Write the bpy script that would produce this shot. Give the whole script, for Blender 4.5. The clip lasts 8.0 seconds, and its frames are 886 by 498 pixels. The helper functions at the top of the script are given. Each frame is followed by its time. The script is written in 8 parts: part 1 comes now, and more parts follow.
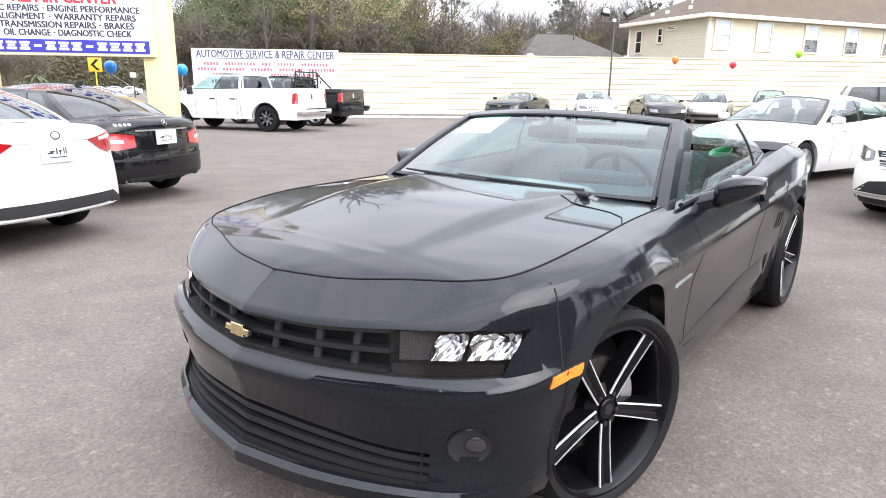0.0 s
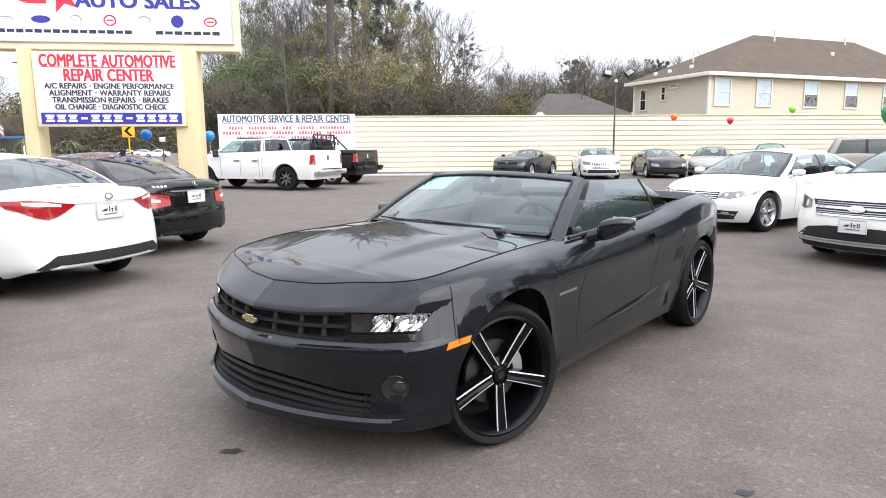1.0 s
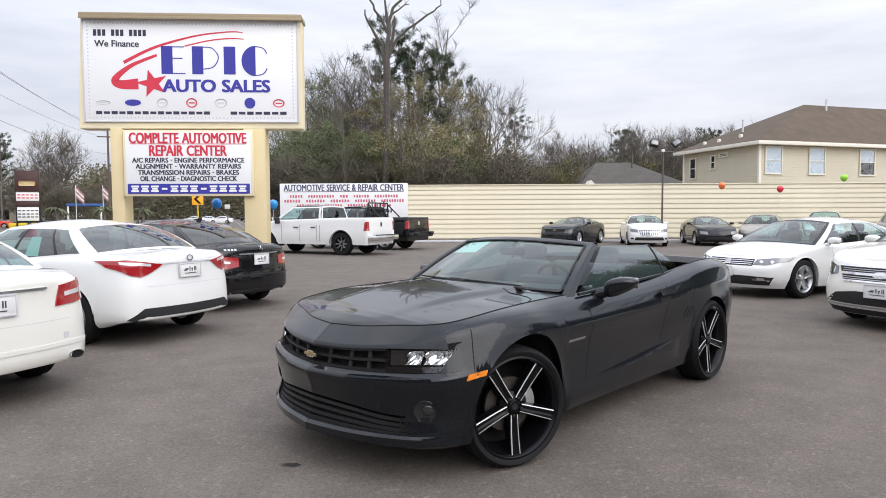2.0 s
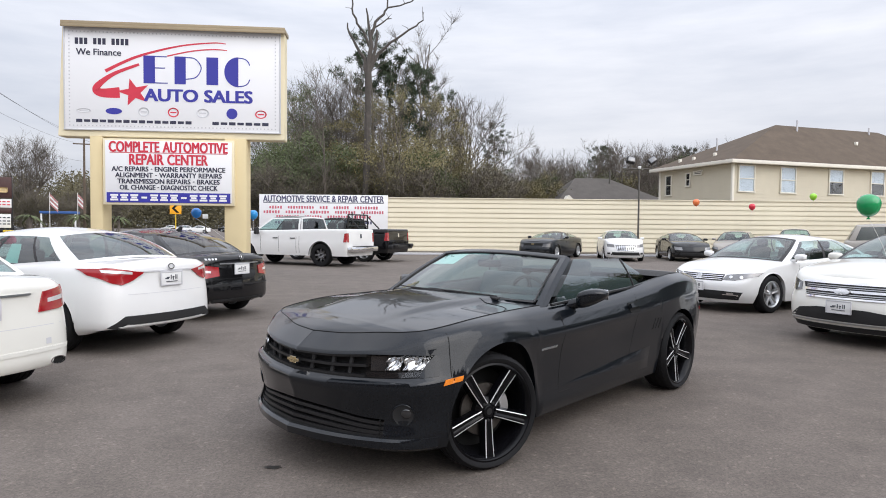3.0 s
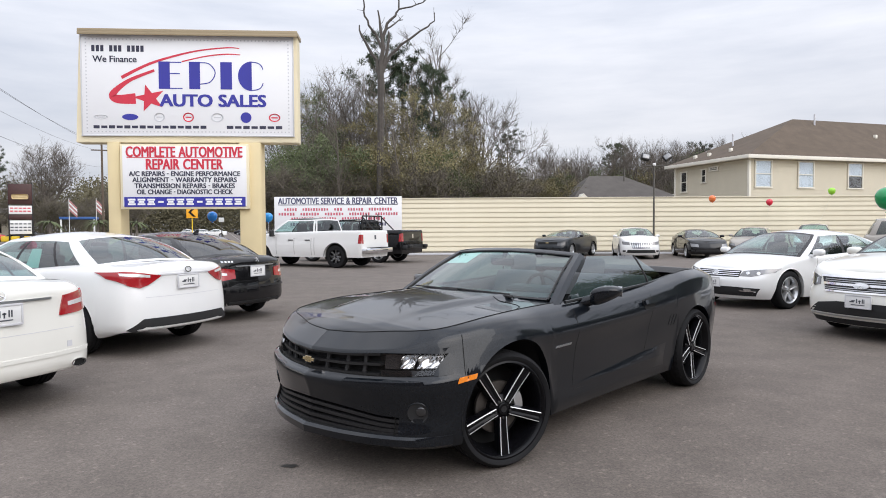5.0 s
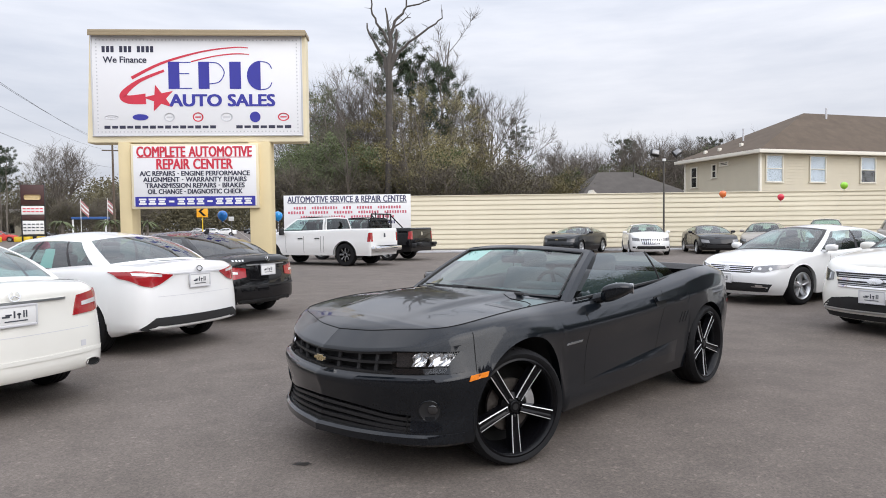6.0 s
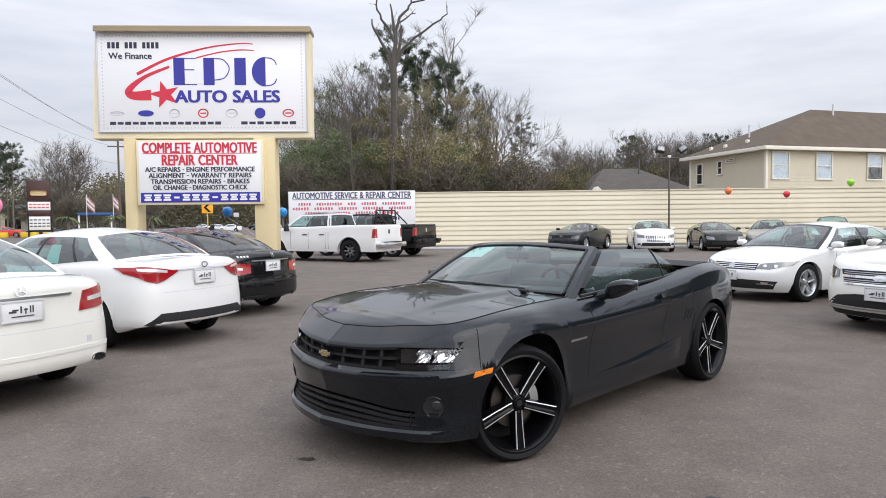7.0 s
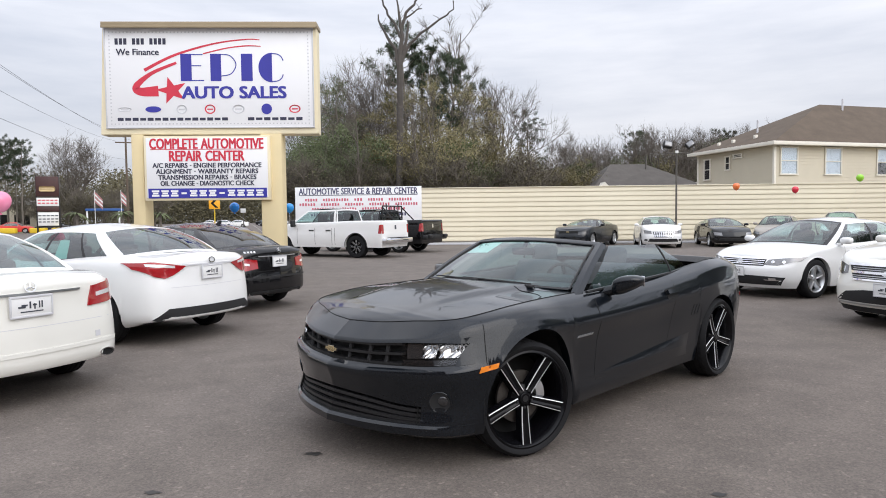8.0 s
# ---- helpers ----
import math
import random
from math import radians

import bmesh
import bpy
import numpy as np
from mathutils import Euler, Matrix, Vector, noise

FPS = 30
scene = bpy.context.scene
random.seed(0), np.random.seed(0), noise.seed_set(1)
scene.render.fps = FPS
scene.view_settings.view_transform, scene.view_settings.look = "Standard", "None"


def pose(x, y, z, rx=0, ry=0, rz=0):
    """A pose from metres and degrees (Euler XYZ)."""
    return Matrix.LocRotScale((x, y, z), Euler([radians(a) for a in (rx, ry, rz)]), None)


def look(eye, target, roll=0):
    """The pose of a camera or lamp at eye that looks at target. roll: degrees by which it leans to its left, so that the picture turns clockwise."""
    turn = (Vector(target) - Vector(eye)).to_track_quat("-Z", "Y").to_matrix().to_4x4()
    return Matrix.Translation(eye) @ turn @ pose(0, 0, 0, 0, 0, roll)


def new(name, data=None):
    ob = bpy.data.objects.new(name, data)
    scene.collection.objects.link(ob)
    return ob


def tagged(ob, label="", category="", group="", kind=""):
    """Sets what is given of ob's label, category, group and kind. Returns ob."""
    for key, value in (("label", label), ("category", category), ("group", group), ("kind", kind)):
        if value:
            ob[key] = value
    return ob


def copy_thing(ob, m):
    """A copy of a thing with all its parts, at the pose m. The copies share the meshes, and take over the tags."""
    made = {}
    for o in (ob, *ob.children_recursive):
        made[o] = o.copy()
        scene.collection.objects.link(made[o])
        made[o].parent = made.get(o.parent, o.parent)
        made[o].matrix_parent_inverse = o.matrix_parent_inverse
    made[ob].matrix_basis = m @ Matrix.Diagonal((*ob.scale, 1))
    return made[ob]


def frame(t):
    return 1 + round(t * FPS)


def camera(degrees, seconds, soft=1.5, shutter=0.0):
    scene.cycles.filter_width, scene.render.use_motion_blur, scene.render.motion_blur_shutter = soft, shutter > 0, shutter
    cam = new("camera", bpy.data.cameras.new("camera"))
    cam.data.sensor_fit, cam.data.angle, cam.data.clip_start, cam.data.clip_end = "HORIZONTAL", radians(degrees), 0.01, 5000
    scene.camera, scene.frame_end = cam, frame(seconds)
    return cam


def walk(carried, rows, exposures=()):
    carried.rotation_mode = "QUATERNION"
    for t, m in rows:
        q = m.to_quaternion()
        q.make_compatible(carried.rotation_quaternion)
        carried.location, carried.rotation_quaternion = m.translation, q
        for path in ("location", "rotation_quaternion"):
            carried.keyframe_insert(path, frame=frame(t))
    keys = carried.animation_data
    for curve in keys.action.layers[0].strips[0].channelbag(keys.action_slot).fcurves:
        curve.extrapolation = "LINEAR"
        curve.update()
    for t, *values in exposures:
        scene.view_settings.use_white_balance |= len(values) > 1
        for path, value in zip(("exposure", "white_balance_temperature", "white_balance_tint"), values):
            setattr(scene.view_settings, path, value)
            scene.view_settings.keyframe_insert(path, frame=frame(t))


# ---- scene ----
from mathutils.bvhtree import BVHTree

# ---------------------------------------------------------------- camera
cam = camera(69.4, 8.0, soft=0.95)
PATH = [
    (0, (0.868, -4.308, 1.428), (1.026, -2.374, 0.945), 0.6),
    (0.5, (1.050, -4.876, 1.459), (1.150, -2.911, 1.106), 0.5),
    (1, (1.164, -5.413, 1.497), (1.263, -3.440, 1.183), -0.4),
    (1.5, (1.286, -5.861, 1.516), (1.202, -3.872, 1.325), -0.6),
    (3, (1.297, -6.326, 1.514), (1.301, -4.327, 1.447), 0.5),
    (3.5, (1.296, -6.330, 1.507), (1.295, -4.330, 1.450), 0.4),
    (4, (1.307, -6.346, 1.510), (1.289, -4.346, 1.452), 0.3),
    (4.5, (1.314, -6.343, 1.503), (1.286, -4.344, 1.441), 0.0),
    (6, (1.301, -6.343, 1.508), (1.231, -4.344, 1.434), -0.7),
    (6.5, (1.302, -6.346, 1.508), (1.226, -4.349, 1.429), -0.7),
    (7, (1.302, -6.346, 1.508), (1.218, -4.350, 1.423), -0.6),
    (7.5, (1.304, -6.342, 1.509), (1.207, -4.347, 1.416), -0.7),
    (8, (1.303, -6.346, 1.507), (1.199, -4.351, 1.409), -0.6),
]
EXPOSURES = [(0.0, 1.27), (0.5, 1.07), (1.0, 0.77), (1.5, 0.44), (3.0, 0.16), (8.0, 0.16)]
walk(cam, [(t, look(eye, target, roll)) for t, eye, target, roll in PATH], EXPOSURES)

# ---------------------------------------------------------------- sky and sun
SUN_TO = Vector((0.56, -0.60, 0.58)).normalized()
world = bpy.data.worlds.new("overcast_sky")
scene.world = world
world.use_nodes = True
wn, wl = world.node_tree.nodes, world.node_tree.links
wn.clear()
w_out = wn.new("ShaderNodeOutputWorld")
w_bg = wn.new("ShaderNodeBackground")
w_sky = wn.new("ShaderNodeTexSky")
w_sky.sky_type = "NISHITA"
w_sky.sun_disc = False
w_sky.sun_elevation = math.asin(SUN_TO.z)
w_sky.sun_rotation = math.atan2(SUN_TO.x, SUN_TO.y)
w_sky.air_density, w_sky.dust_density = 1.0, 3.0
w_dim = wn.new("ShaderNodeMixRGB")
w_dim.blend_type = "MULTIPLY"
w_dim.inputs[0].default_value = 1.0
w_dim.inputs[2].default_value = (0.09, 0.09, 0.09, 1)
w_tc = wn.new("ShaderNodeTexCoord")
w_map = wn.new("ShaderNodeMapping")
w_map.inputs["Scale"].default_value = (1.0, 1.3, 6.0)
w_map.inputs["Rotation"].default_value = (0.05, 0.12, 0.4)
w_n1 = wn.new("ShaderNodeTexNoise")
w_n1.inputs["Scale"].default_value = 1.7
w_n1.inputs["Detail"].default_value = 7.0
w_n1.inputs["Roughness"].default_value = 0.55
w_ramp = wn.new("ShaderNodeValToRGB")
w_ramp.color_ramp.elements[0].position, w_ramp.color_ramp.elements[0].color = 0.34, (0.58, 0.617, 0.71, 1)
w_ramp.color_ramp.elements[1].position, w_ramp.color_ramp.elements[1].color = 0.66, (0.87, 0.88, 0.94, 1)
w_mix = wn.new("ShaderNodeMixRGB")
w_mix.inputs[0].default_value = 0.9
wl.new(w_tc.outputs["Generated"], w_map.inputs["Vector"])
wl.new(w_map.outputs["Vector"], w_n1.inputs["Vector"])
wl.new(w_n1.outputs["Fac"], w_ramp.inputs["Fac"])
wl.new(w_sky.outputs["Color"], w_dim.inputs[1])
wl.new(w_dim.outputs["Color"], w_mix.inputs[1])
wl.new(w_ramp.outputs["Color"], w_mix.inputs[2])
wl.new(w_mix.outputs["Color"], w_bg.inputs["Color"])
# an overcast sky is brightest overhead
w_sep = wn.new("ShaderNodeSeparateXYZ")
w_up = wn.new("ShaderNodeMapRange")
w_up.inputs["To Min"].default_value, w_up.inputs["To Max"].default_value = 0.81, 1.95
wl.new(w_tc.outputs["Generated"], w_sep.inputs["Vector"])
wl.new(w_sep.outputs["Z"], w_up.inputs["Value"])
# and lighter round the hidden sun
w_dot = wn.new("ShaderNodeVectorMath")
w_dot.operation = "DOT_PRODUCT"
w_dot.inputs[1].default_value = SUN_TO
w_pos = wn.new("ShaderNodeMath")
w_pos.operation = "MAXIMUM"
w_pos.inputs[1].default_value = 0.0
w_sq = wn.new("ShaderNodeMath")
w_sq.operation = "POWER"
w_sq.inputs[1].default_value = 2.0
w_glow = wn.new("ShaderNodeMath")
w_glow.operation = "MULTIPLY_ADD"
w_glow.inputs[1].default_value = 1.05
wl.new(w_tc.outputs["Generated"], w_dot.inputs[0])
wl.new(w_dot.outputs["Value"], w_pos.inputs[0])
wl.new(w_pos.outputs[0], w_sq.inputs[0])
wl.new(w_sq.outputs[0], w_glow.inputs[0])
wl.new(w_up.outputs["Result"], w_glow.inputs[2])
wl.new(w_glow.outputs[0], w_bg.inputs["Strength"])
wl.new(w_bg.outputs["Background"], w_out.inputs["Surface"])

sun = new("sun", bpy.data.lights.new("sun", "SUN"))
sun.data.energy, sun.data.angle, sun.data.color = 0.8, radians(60), (1.0, 0.96, 0.90)
sun.matrix_basis = look(SUN_TO * 50, (0, 0, 0))


# ---------------------------------------------------------------- materials
def material(name, color, rough=0.5, metal=0.0, vary=0.12, grain=8.0, bump=0.0, bump_scale=40.0, coat=0.0,
             second=None, island=False, spec=0.5):
    """A surface with two scales of variation in colour, varied roughness and fine relief."""
    m = bpy.data.materials.new(name)
    m.use_nodes = True
    n, l = m.node_tree.nodes, m.node_tree.links
    b = n["Principled BSDF"]
    b.inputs["Metallic"].default_value = metal
    b.inputs["Coat Weight"].default_value = coat
    b.inputs["Coat Roughness"].default_value = 0.03
    b.inputs["Specular IOR Level"].default_value = spec
    tc = n.new("ShaderNodeTexCoord")
    n1 = n.new("ShaderNodeTexNoise")
    n1.inputs["Scale"].default_value = grain
    n1.inputs["Detail"].default_value = 6.0
    n2 = n.new("ShaderNodeTexNoise")
    n2.inputs["Scale"].default_value = grain * 0.12
    n2.inputs["Detail"].default_value = 3.0
    l.new(tc.outputs["Object"], n1.inputs["Vector"])
    l.new(tc.outputs["Object"], n2.inputs["Vector"])
    add = n.new("ShaderNodeMath")
    add.operation = "ADD"
    l.new(n1.outputs["Fac"], add.inputs[0])
    l.new(n2.outputs["Fac"], add.inputs[1])
    ramp = n.new("ShaderNodeMapRange")
    ramp.inputs["From Min"].default_value, ramp.inputs["From Max"].default_value = 0.6, 1.4
    l.new(add.outputs[0], ramp.inputs["Value"])
    mix = n.new("ShaderNodeMixRGB")
    c = Vector(color)
    lo = Vector(second) if second else c * (1 - vary)
    hi = c if second else c * (1 + vary)
    mix.inputs[1].default_value = (*lo, 1)
    mix.inputs[2].default_value = (*[min(v, 1.0) for v in hi], 1)
    l.new(ramp.outputs["Result"], mix.inputs[0])
    colour = mix.outputs["Color"]
    if island:
        info = n.new("ShaderNodeNewGeometry")
        hsv = n.new("ShaderNodeHueSaturation")
        mr = n.new("ShaderNodeMapRange")
        mr.inputs["To Min"].default_value, mr.inputs["To Max"].default_value = 0.6, 1.4
        l.new(info.outputs["Random Per Island"], mr.inputs["Value"])
        l.new(mr.outputs["Result"], hsv.inputs["Value"])
        l.new(colour, hsv.inputs["Color"])
        colour = hsv.outputs["Color"]
    l.new(colour, b.inputs["Base Color"])
    rr = n.new("ShaderNodeMapRange")
    rr.inputs["To Min"].default_value = max(0.02, rough * 0.85)
    rr.inputs["To Max"].default_value = min(1.0, rough * 1.15)
    l.new(n1.outputs["Fac"], rr.inputs["Value"])
    l.new(rr.outputs["Result"], b.inputs["Roughness"])
    if bump:
        n3 = n.new("ShaderNodeTexNoise")
        n3.inputs["Scale"].default_value = bump_scale
        n3.inputs["Detail"].default_value = 4.0
        l.new(tc.outputs["Object"], n3.inputs["Vector"])
        bp = n.new("ShaderNodeBump")
        bp.inputs["Strength"].default_value = bump
        bp.inputs["Distance"].default_value = 0.01
        l.new(n3.outputs["Fac"], bp.inputs["Height"])
        l.new(bp.outputs["Normal"], b.inputs["Normal"])
    return m


def glass_material(name, tint, rough=0.0, sheen=0.07):
    """Thin sheet glass: tinted see-through with a mirror sheen that grows at grazing angles."""
    m = bpy.data.materials.new(name)
    m.use_nodes = True
    n, l = m.node_tree.nodes, m.node_tree.links
    n.clear()
    out = n.new("ShaderNodeOutputMaterial")
    tr = n.new("ShaderNodeBsdfTransparent")
    tr.inputs["Color"].default_value = (*tint, 1)
    gl = n.new("ShaderNodeBsdfGlossy")
    gl.inputs["Roughness"].default_value = 0.02 + rough
    gl.inputs["Color"].default_value = (1, 1, 1, 1)
    fr = n.new("ShaderNodeLayerWeight")
    fr.inputs["Blend"].default_value = 0.5
    pw = n.new("ShaderNodeMath")
    pw.operation = "POWER"
    pw.inputs[1].default_value = 4.0
    l.new(fr.outputs["Facing"], pw.inputs[0])
    up_ = n.new("ShaderNodeMapRange")
    up_.inputs["To Min"].default_value = sheen
    l.new(pw.outputs[0], up_.inputs["Value"])
    mx = n.new("ShaderNodeMixShader")
    l.new(up_.outputs["Result"], mx.inputs["Fac"])
    l.new(tr.outputs["BSDF"], mx.inputs[1])
    l.new(gl.outputs["BSDF"], mx.inputs[2])
    l.new(mx.outputs["Shader"], out.inputs["Surface"])
    return m


def asphalt_material():
    m = bpy.data.materials.new("worn_asphalt")
    m.use_nodes = True
    n, l = m.node_tree.nodes, m.node_tree.links
    b = n["Principled BSDF"]
    tc = n.new("ShaderNodeTexCoord")

    def tex(kind, scale, detail=4.0):
        t = n.new(kind)
        t.inputs["Scale"].default_value = scale
        if kind == "ShaderNodeTexNoise":
            t.inputs["Detail"].default_value = detail
        l.new(tc.outputs["Object"], t.inputs["Vector"])
        return t

    def ramp(src, a, ca, z, cz):
        r = n.new("ShaderNodeValToRGB")
        r.color_ramp.elements[0].position, r.color_ramp.elements[0].color = a, (*ca, 1)
        r.color_ramp.elements[1].position, r.color_ramp.elements[1].color = z, (*cz, 1)
        l.new(src, r.inputs["Fac"])
        return r.outputs["Color"]

    def blend(kind, fac, a, c):
        x = n.new("ShaderNodeMixRGB")
        x.blend_type = kind
        x.inputs[0].default_value = fac
        l.new(a, x.inputs[1])
        l.new(c, x.inputs[2])
        return x.outputs["Color"]

    broad = ramp(tex("ShaderNodeTexNoise", 0.35, 5).outputs["Fac"], 0.3, (0.137, 0.118, 0.103), 0.7, (0.168, 0.145, 0.129))
    mid = ramp(tex("ShaderNodeTexNoise", 2.2, 6).outputs["Fac"], 0.35, (0.88, 0.88, 0.88), 0.65, (1.08, 1.08, 1.08))
    stones = tex("ShaderNodeTexVoronoi", 85.0)
    stone_c = ramp(stones.outputs["Color"], 0.1, (0.62, 0.61, 0.60), 0.95, (1.38, 1.37, 1.35))
    chips = tex("ShaderNodeTexVoronoi", 42.0)
    chip_c = ramp(chips.outputs["Color"], 0.80, (0.97, 0.97, 0.97), 0.93, (1.75, 1.73, 1.70))
    fine = ramp(tex("ShaderNodeTexNoise", 260.0, 2).outputs["Fac"], 0.35, (0.7, 0.7, 0.7), 0.65, (1.3, 1.3, 1.3))
    stain = ramp(tex("ShaderNodeTexNoise", 0.9, 3).outputs["Fac"], 0.60, (1, 1, 1), 0.76, (0.80, 0.79, 0.78))
    c = blend("MULTIPLY", 1.0, broad, mid)
    c = blend("MULTIPLY", 0.6, c, stone_c)
    c = blend("MULTIPLY", 0.55, c, fine)
    c = blend("MULTIPLY", 0.5, c, chip_c)
    c = blend("MULTIPLY", 1.0, c, stain)
    # a broad noise-warped blot by the right-hand row, darker towards its middle
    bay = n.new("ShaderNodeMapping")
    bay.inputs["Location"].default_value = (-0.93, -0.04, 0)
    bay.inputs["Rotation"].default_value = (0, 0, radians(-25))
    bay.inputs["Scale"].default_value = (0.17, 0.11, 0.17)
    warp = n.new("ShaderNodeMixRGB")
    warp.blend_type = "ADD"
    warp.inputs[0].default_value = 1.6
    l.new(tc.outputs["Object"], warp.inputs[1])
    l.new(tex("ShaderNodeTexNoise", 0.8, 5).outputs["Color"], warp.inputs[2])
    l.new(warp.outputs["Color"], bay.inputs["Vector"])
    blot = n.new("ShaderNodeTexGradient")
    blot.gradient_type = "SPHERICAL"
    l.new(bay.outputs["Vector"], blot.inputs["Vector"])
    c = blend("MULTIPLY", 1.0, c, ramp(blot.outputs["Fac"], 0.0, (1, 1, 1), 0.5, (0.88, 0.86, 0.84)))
    l.new(c, b.inputs["Base Color"])
    b.inputs["Roughness"].default_value = 0.82
    b.inputs["Specular IOR Level"].default_value = 0.35
    bp = n.new("ShaderNodeBump")
    bp.inputs["Strength"].default_value = 0.35
    bp.inputs["Distance"].default_value = 0.006
    l.new(stones.outputs["Distance"], bp.inputs["Height"])
    l.new(bp.outputs["Normal"], b.inputs["Normal"])
    return m


M_ASPHALT = asphalt_material()
M_GREY = material("grey_metallic_paint", (0.0048, 0.0068, 0.0100), 0.30, 0.25, 0.25, 700, coat=0.85, spec=0.08)
M_WHITE = material("white_car_paint", (0.80, 0.80, 0.79), 0.35, 0.0, 0.02, 3, coat=1.0)
M_PEARL = material("pearl_white_paint", (0.80, 0.79, 0.73), 0.35, 0.0, 0.02, 3, coat=1.0)
M_BLACKP = material("black_car_paint", (0.005, 0.005, 0.006), 0.3, 0.0, 0.1, 4, coat=1.0, spec=0.05)
M_SILVER = material("silver_car_paint", (0.42, 0.42, 0.41), 0.35, 0.6, 0.05, 200, coat=0.8)
M_TAUPE = material("taupe_car_paint", (0.40, 0.37, 0.33), 0.4, 0.5, 0.05, 200, coat=0.7)
M_PLASTIC = material("black_plastic", (0.012, 0.012, 0.013), 0.45, 0.0, 0.2, 30)
M_MATT = material("matt_black_plastic", (0.016, 0.016, 0.017), 0.75, 0.0, 0.2, 30, 0.15, 300)
M_GAP = material("dark_gap", (0.004, 0.004, 0.004), 0.9)
M_RUBBER = material("tyre_rubber", (0.010, 0.010, 0.011), 0.7, 0.0, 0.25, 20, 0.2, 120, spec=0.2)
M_RIM = material("black_rim", (0.004, 0.004, 0.005), 0.2, 0.0, 0.1, 20, coat=0.0, spec=0.22)
M_MACHINED = material("machined_aluminium", (0.90, 0.90, 0.91), 0.35, 0.5, 0.05, 150)
M_ALLOY = material("silver_alloy", (0.55, 0.56, 0.57), 0.3, 0.9, 0.06, 60)
M_CHROME = material("chrome", (0.82, 0.82, 0.83), 0.08, 1.0, 0.03, 20)
M_LENSGREY = material("grey_lamp_lens", (0.20, 0.20, 0.205), 0.12, 0.4, 0.3, 25, coat=1.0)
M_OIL = material("oil_stain", (0.022, 0.020, 0.018), 0.5, 0.0, 0.4, 30)
M_STEEL = material("brake_steel", (0.10, 0.09, 0.082), 0.45, 0.8, 0.25, 60)
M_GOLD = material("gold_badge", (0.60, 0.48, 0.27), 0.28, 0.8, 0.1, 60)
M_AMBER = material("amber_lens", (0.82, 0.23, 0.015), 0.15, 0.0, 0.08, 120, coat=1.0)
M_RED = material("red_lens", (0.34, 0.010, 0.015), 0.12, 0.0, 0.12, 60, coat=1.0)
M_CLEAR = material("clear_lens", (0.75, 0.74, 0.74), 0.1, 0.2, 0.15, 60, coat=1.0)
M_LAMP = material("lamp_reflector", (0.70, 0.71, 0.72), 0.10, 0.95, 0.15, 30)
M_SMOKE = material("smoked_lens", (0.03, 0.03, 0.032), 0.1, 0.3, 0.2, 40, coat=1.0)
M_GLASS = glass_material("windscreen_glass", (0.51, 0.74, 0.72), sheen=0.07)
M_SIDEGL = glass_material("side_glass", (0.70, 0.83, 0.81), sheen=0.11)
M_TEALGL = glass_material("teal_side_glass", (0.45, 0.64, 0.62), sheen=0.13)
M_DARKGL = glass_material("tinted_glass", (0.20, 0.24, 0.23), sheen=0.10)
M_LENSGL = glass_material("lamp_cover", (0.95, 0.95, 0.95), sheen=0.03)
M_SEAT = material("dark_seat_cloth", (0.05, 0.052, 0.054), 0.8, 0.0, 0.2, 40, 0.2, 200)
M_SEATGR = material("grey_seat_cloth", (0.07, 0.073, 0.076), 0.8, 0.0, 0.2, 40, 0.2, 200)
M_TAN = material("tan_seat", (0.30, 0.25, 0.19), 0.7, 0.0, 0.15, 30)
M_PLATE = material("plate_white", (0.78, 0.78, 0.77), 0.4, 0.0, 0.04, 20)
M_INK = material("dark_ink", (0.05, 0.055, 0.07), 0.5, 0.0, 0.1, 20)
M_STICKER = material("pale_green_sticker", (0.55, 0.82, 0.75), 0.5, 0.0, 0.06, 30)
M_FENCE = material("cream_siding", (0.80, 0.73, 0.56), 0.5, 0.0, 0.06, 1.5, second=(0.74, 0.67, 0.50))
M_FENCED = material("fence_base_strip", (0.22, 0.20, 0.17), 0.8, 0.0, 0.3, 3)
M_STUCCO = material("cream_stucco", (0.72, 0.60, 0.36), 0.85, 0.0, 0.06, 2.0, 0.4, 60)
M_TRIMC = material("cream_sign_frame", (0.80, 0.71, 0.50), 0.6, 0.0, 0.05, 2.0)
M_CAP = material("tan_metal_cap", (0.33, 0.26, 0.16), 0.5, 0.0, 0.1, 3.0)
M_SIGN = material("sign_white", (0.84, 0.84, 0.85), 0.4, 0.0, 0.02, 1.5)
M_SGREY = material("sign_grey", (0.60, 0.60, 0.62), 0.5, 0.0, 0.05, 10)
M_SBLUE = material("sign_blue", (0.035, 0.035, 0.32), 0.45, 0.0, 0.08, 8)
M_SRED = material("sign_red", (0.62, 0.03, 0.06), 0.45, 0.0, 0.1, 8)
M_PALERED = material("faded_red_print", (0.55, 0.12, 0.17), 0.5, 0.0, 0.1, 8)
M_PALEINK = material("faded_navy_print", (0.075, 0.075, 0.15), 0.5, 0.0, 0.1, 8)
M_SINK = material("sign_ink", (0.03, 0.03, 0.06), 0.5, 0.0, 0.1, 8)
M_HOUSE = material("cream_house_siding", (0.63, 0.575, 0.45), 0.65, 0.0, 0.05, 1.5)
M_HTRIM = material("house_trim", (0.80, 0.76, 0.66), 0.6, 0.0, 0.05, 3)
M_SHINGLE = material("brown_shingles", (0.105, 0.078, 0.055), 0.9, 0.0, 0.25, 12, 0.5, 20)
M_SHINGLED = material("dark_shingles", (0.085, 0.076, 0.068), 0.9, 0.0, 0.25, 12, 0.5, 20)
M_BARK = material("grey_bark", (0.17, 0.148, 0.125), 0.9, 0.0, 0.35, 6, 0.6, 30)
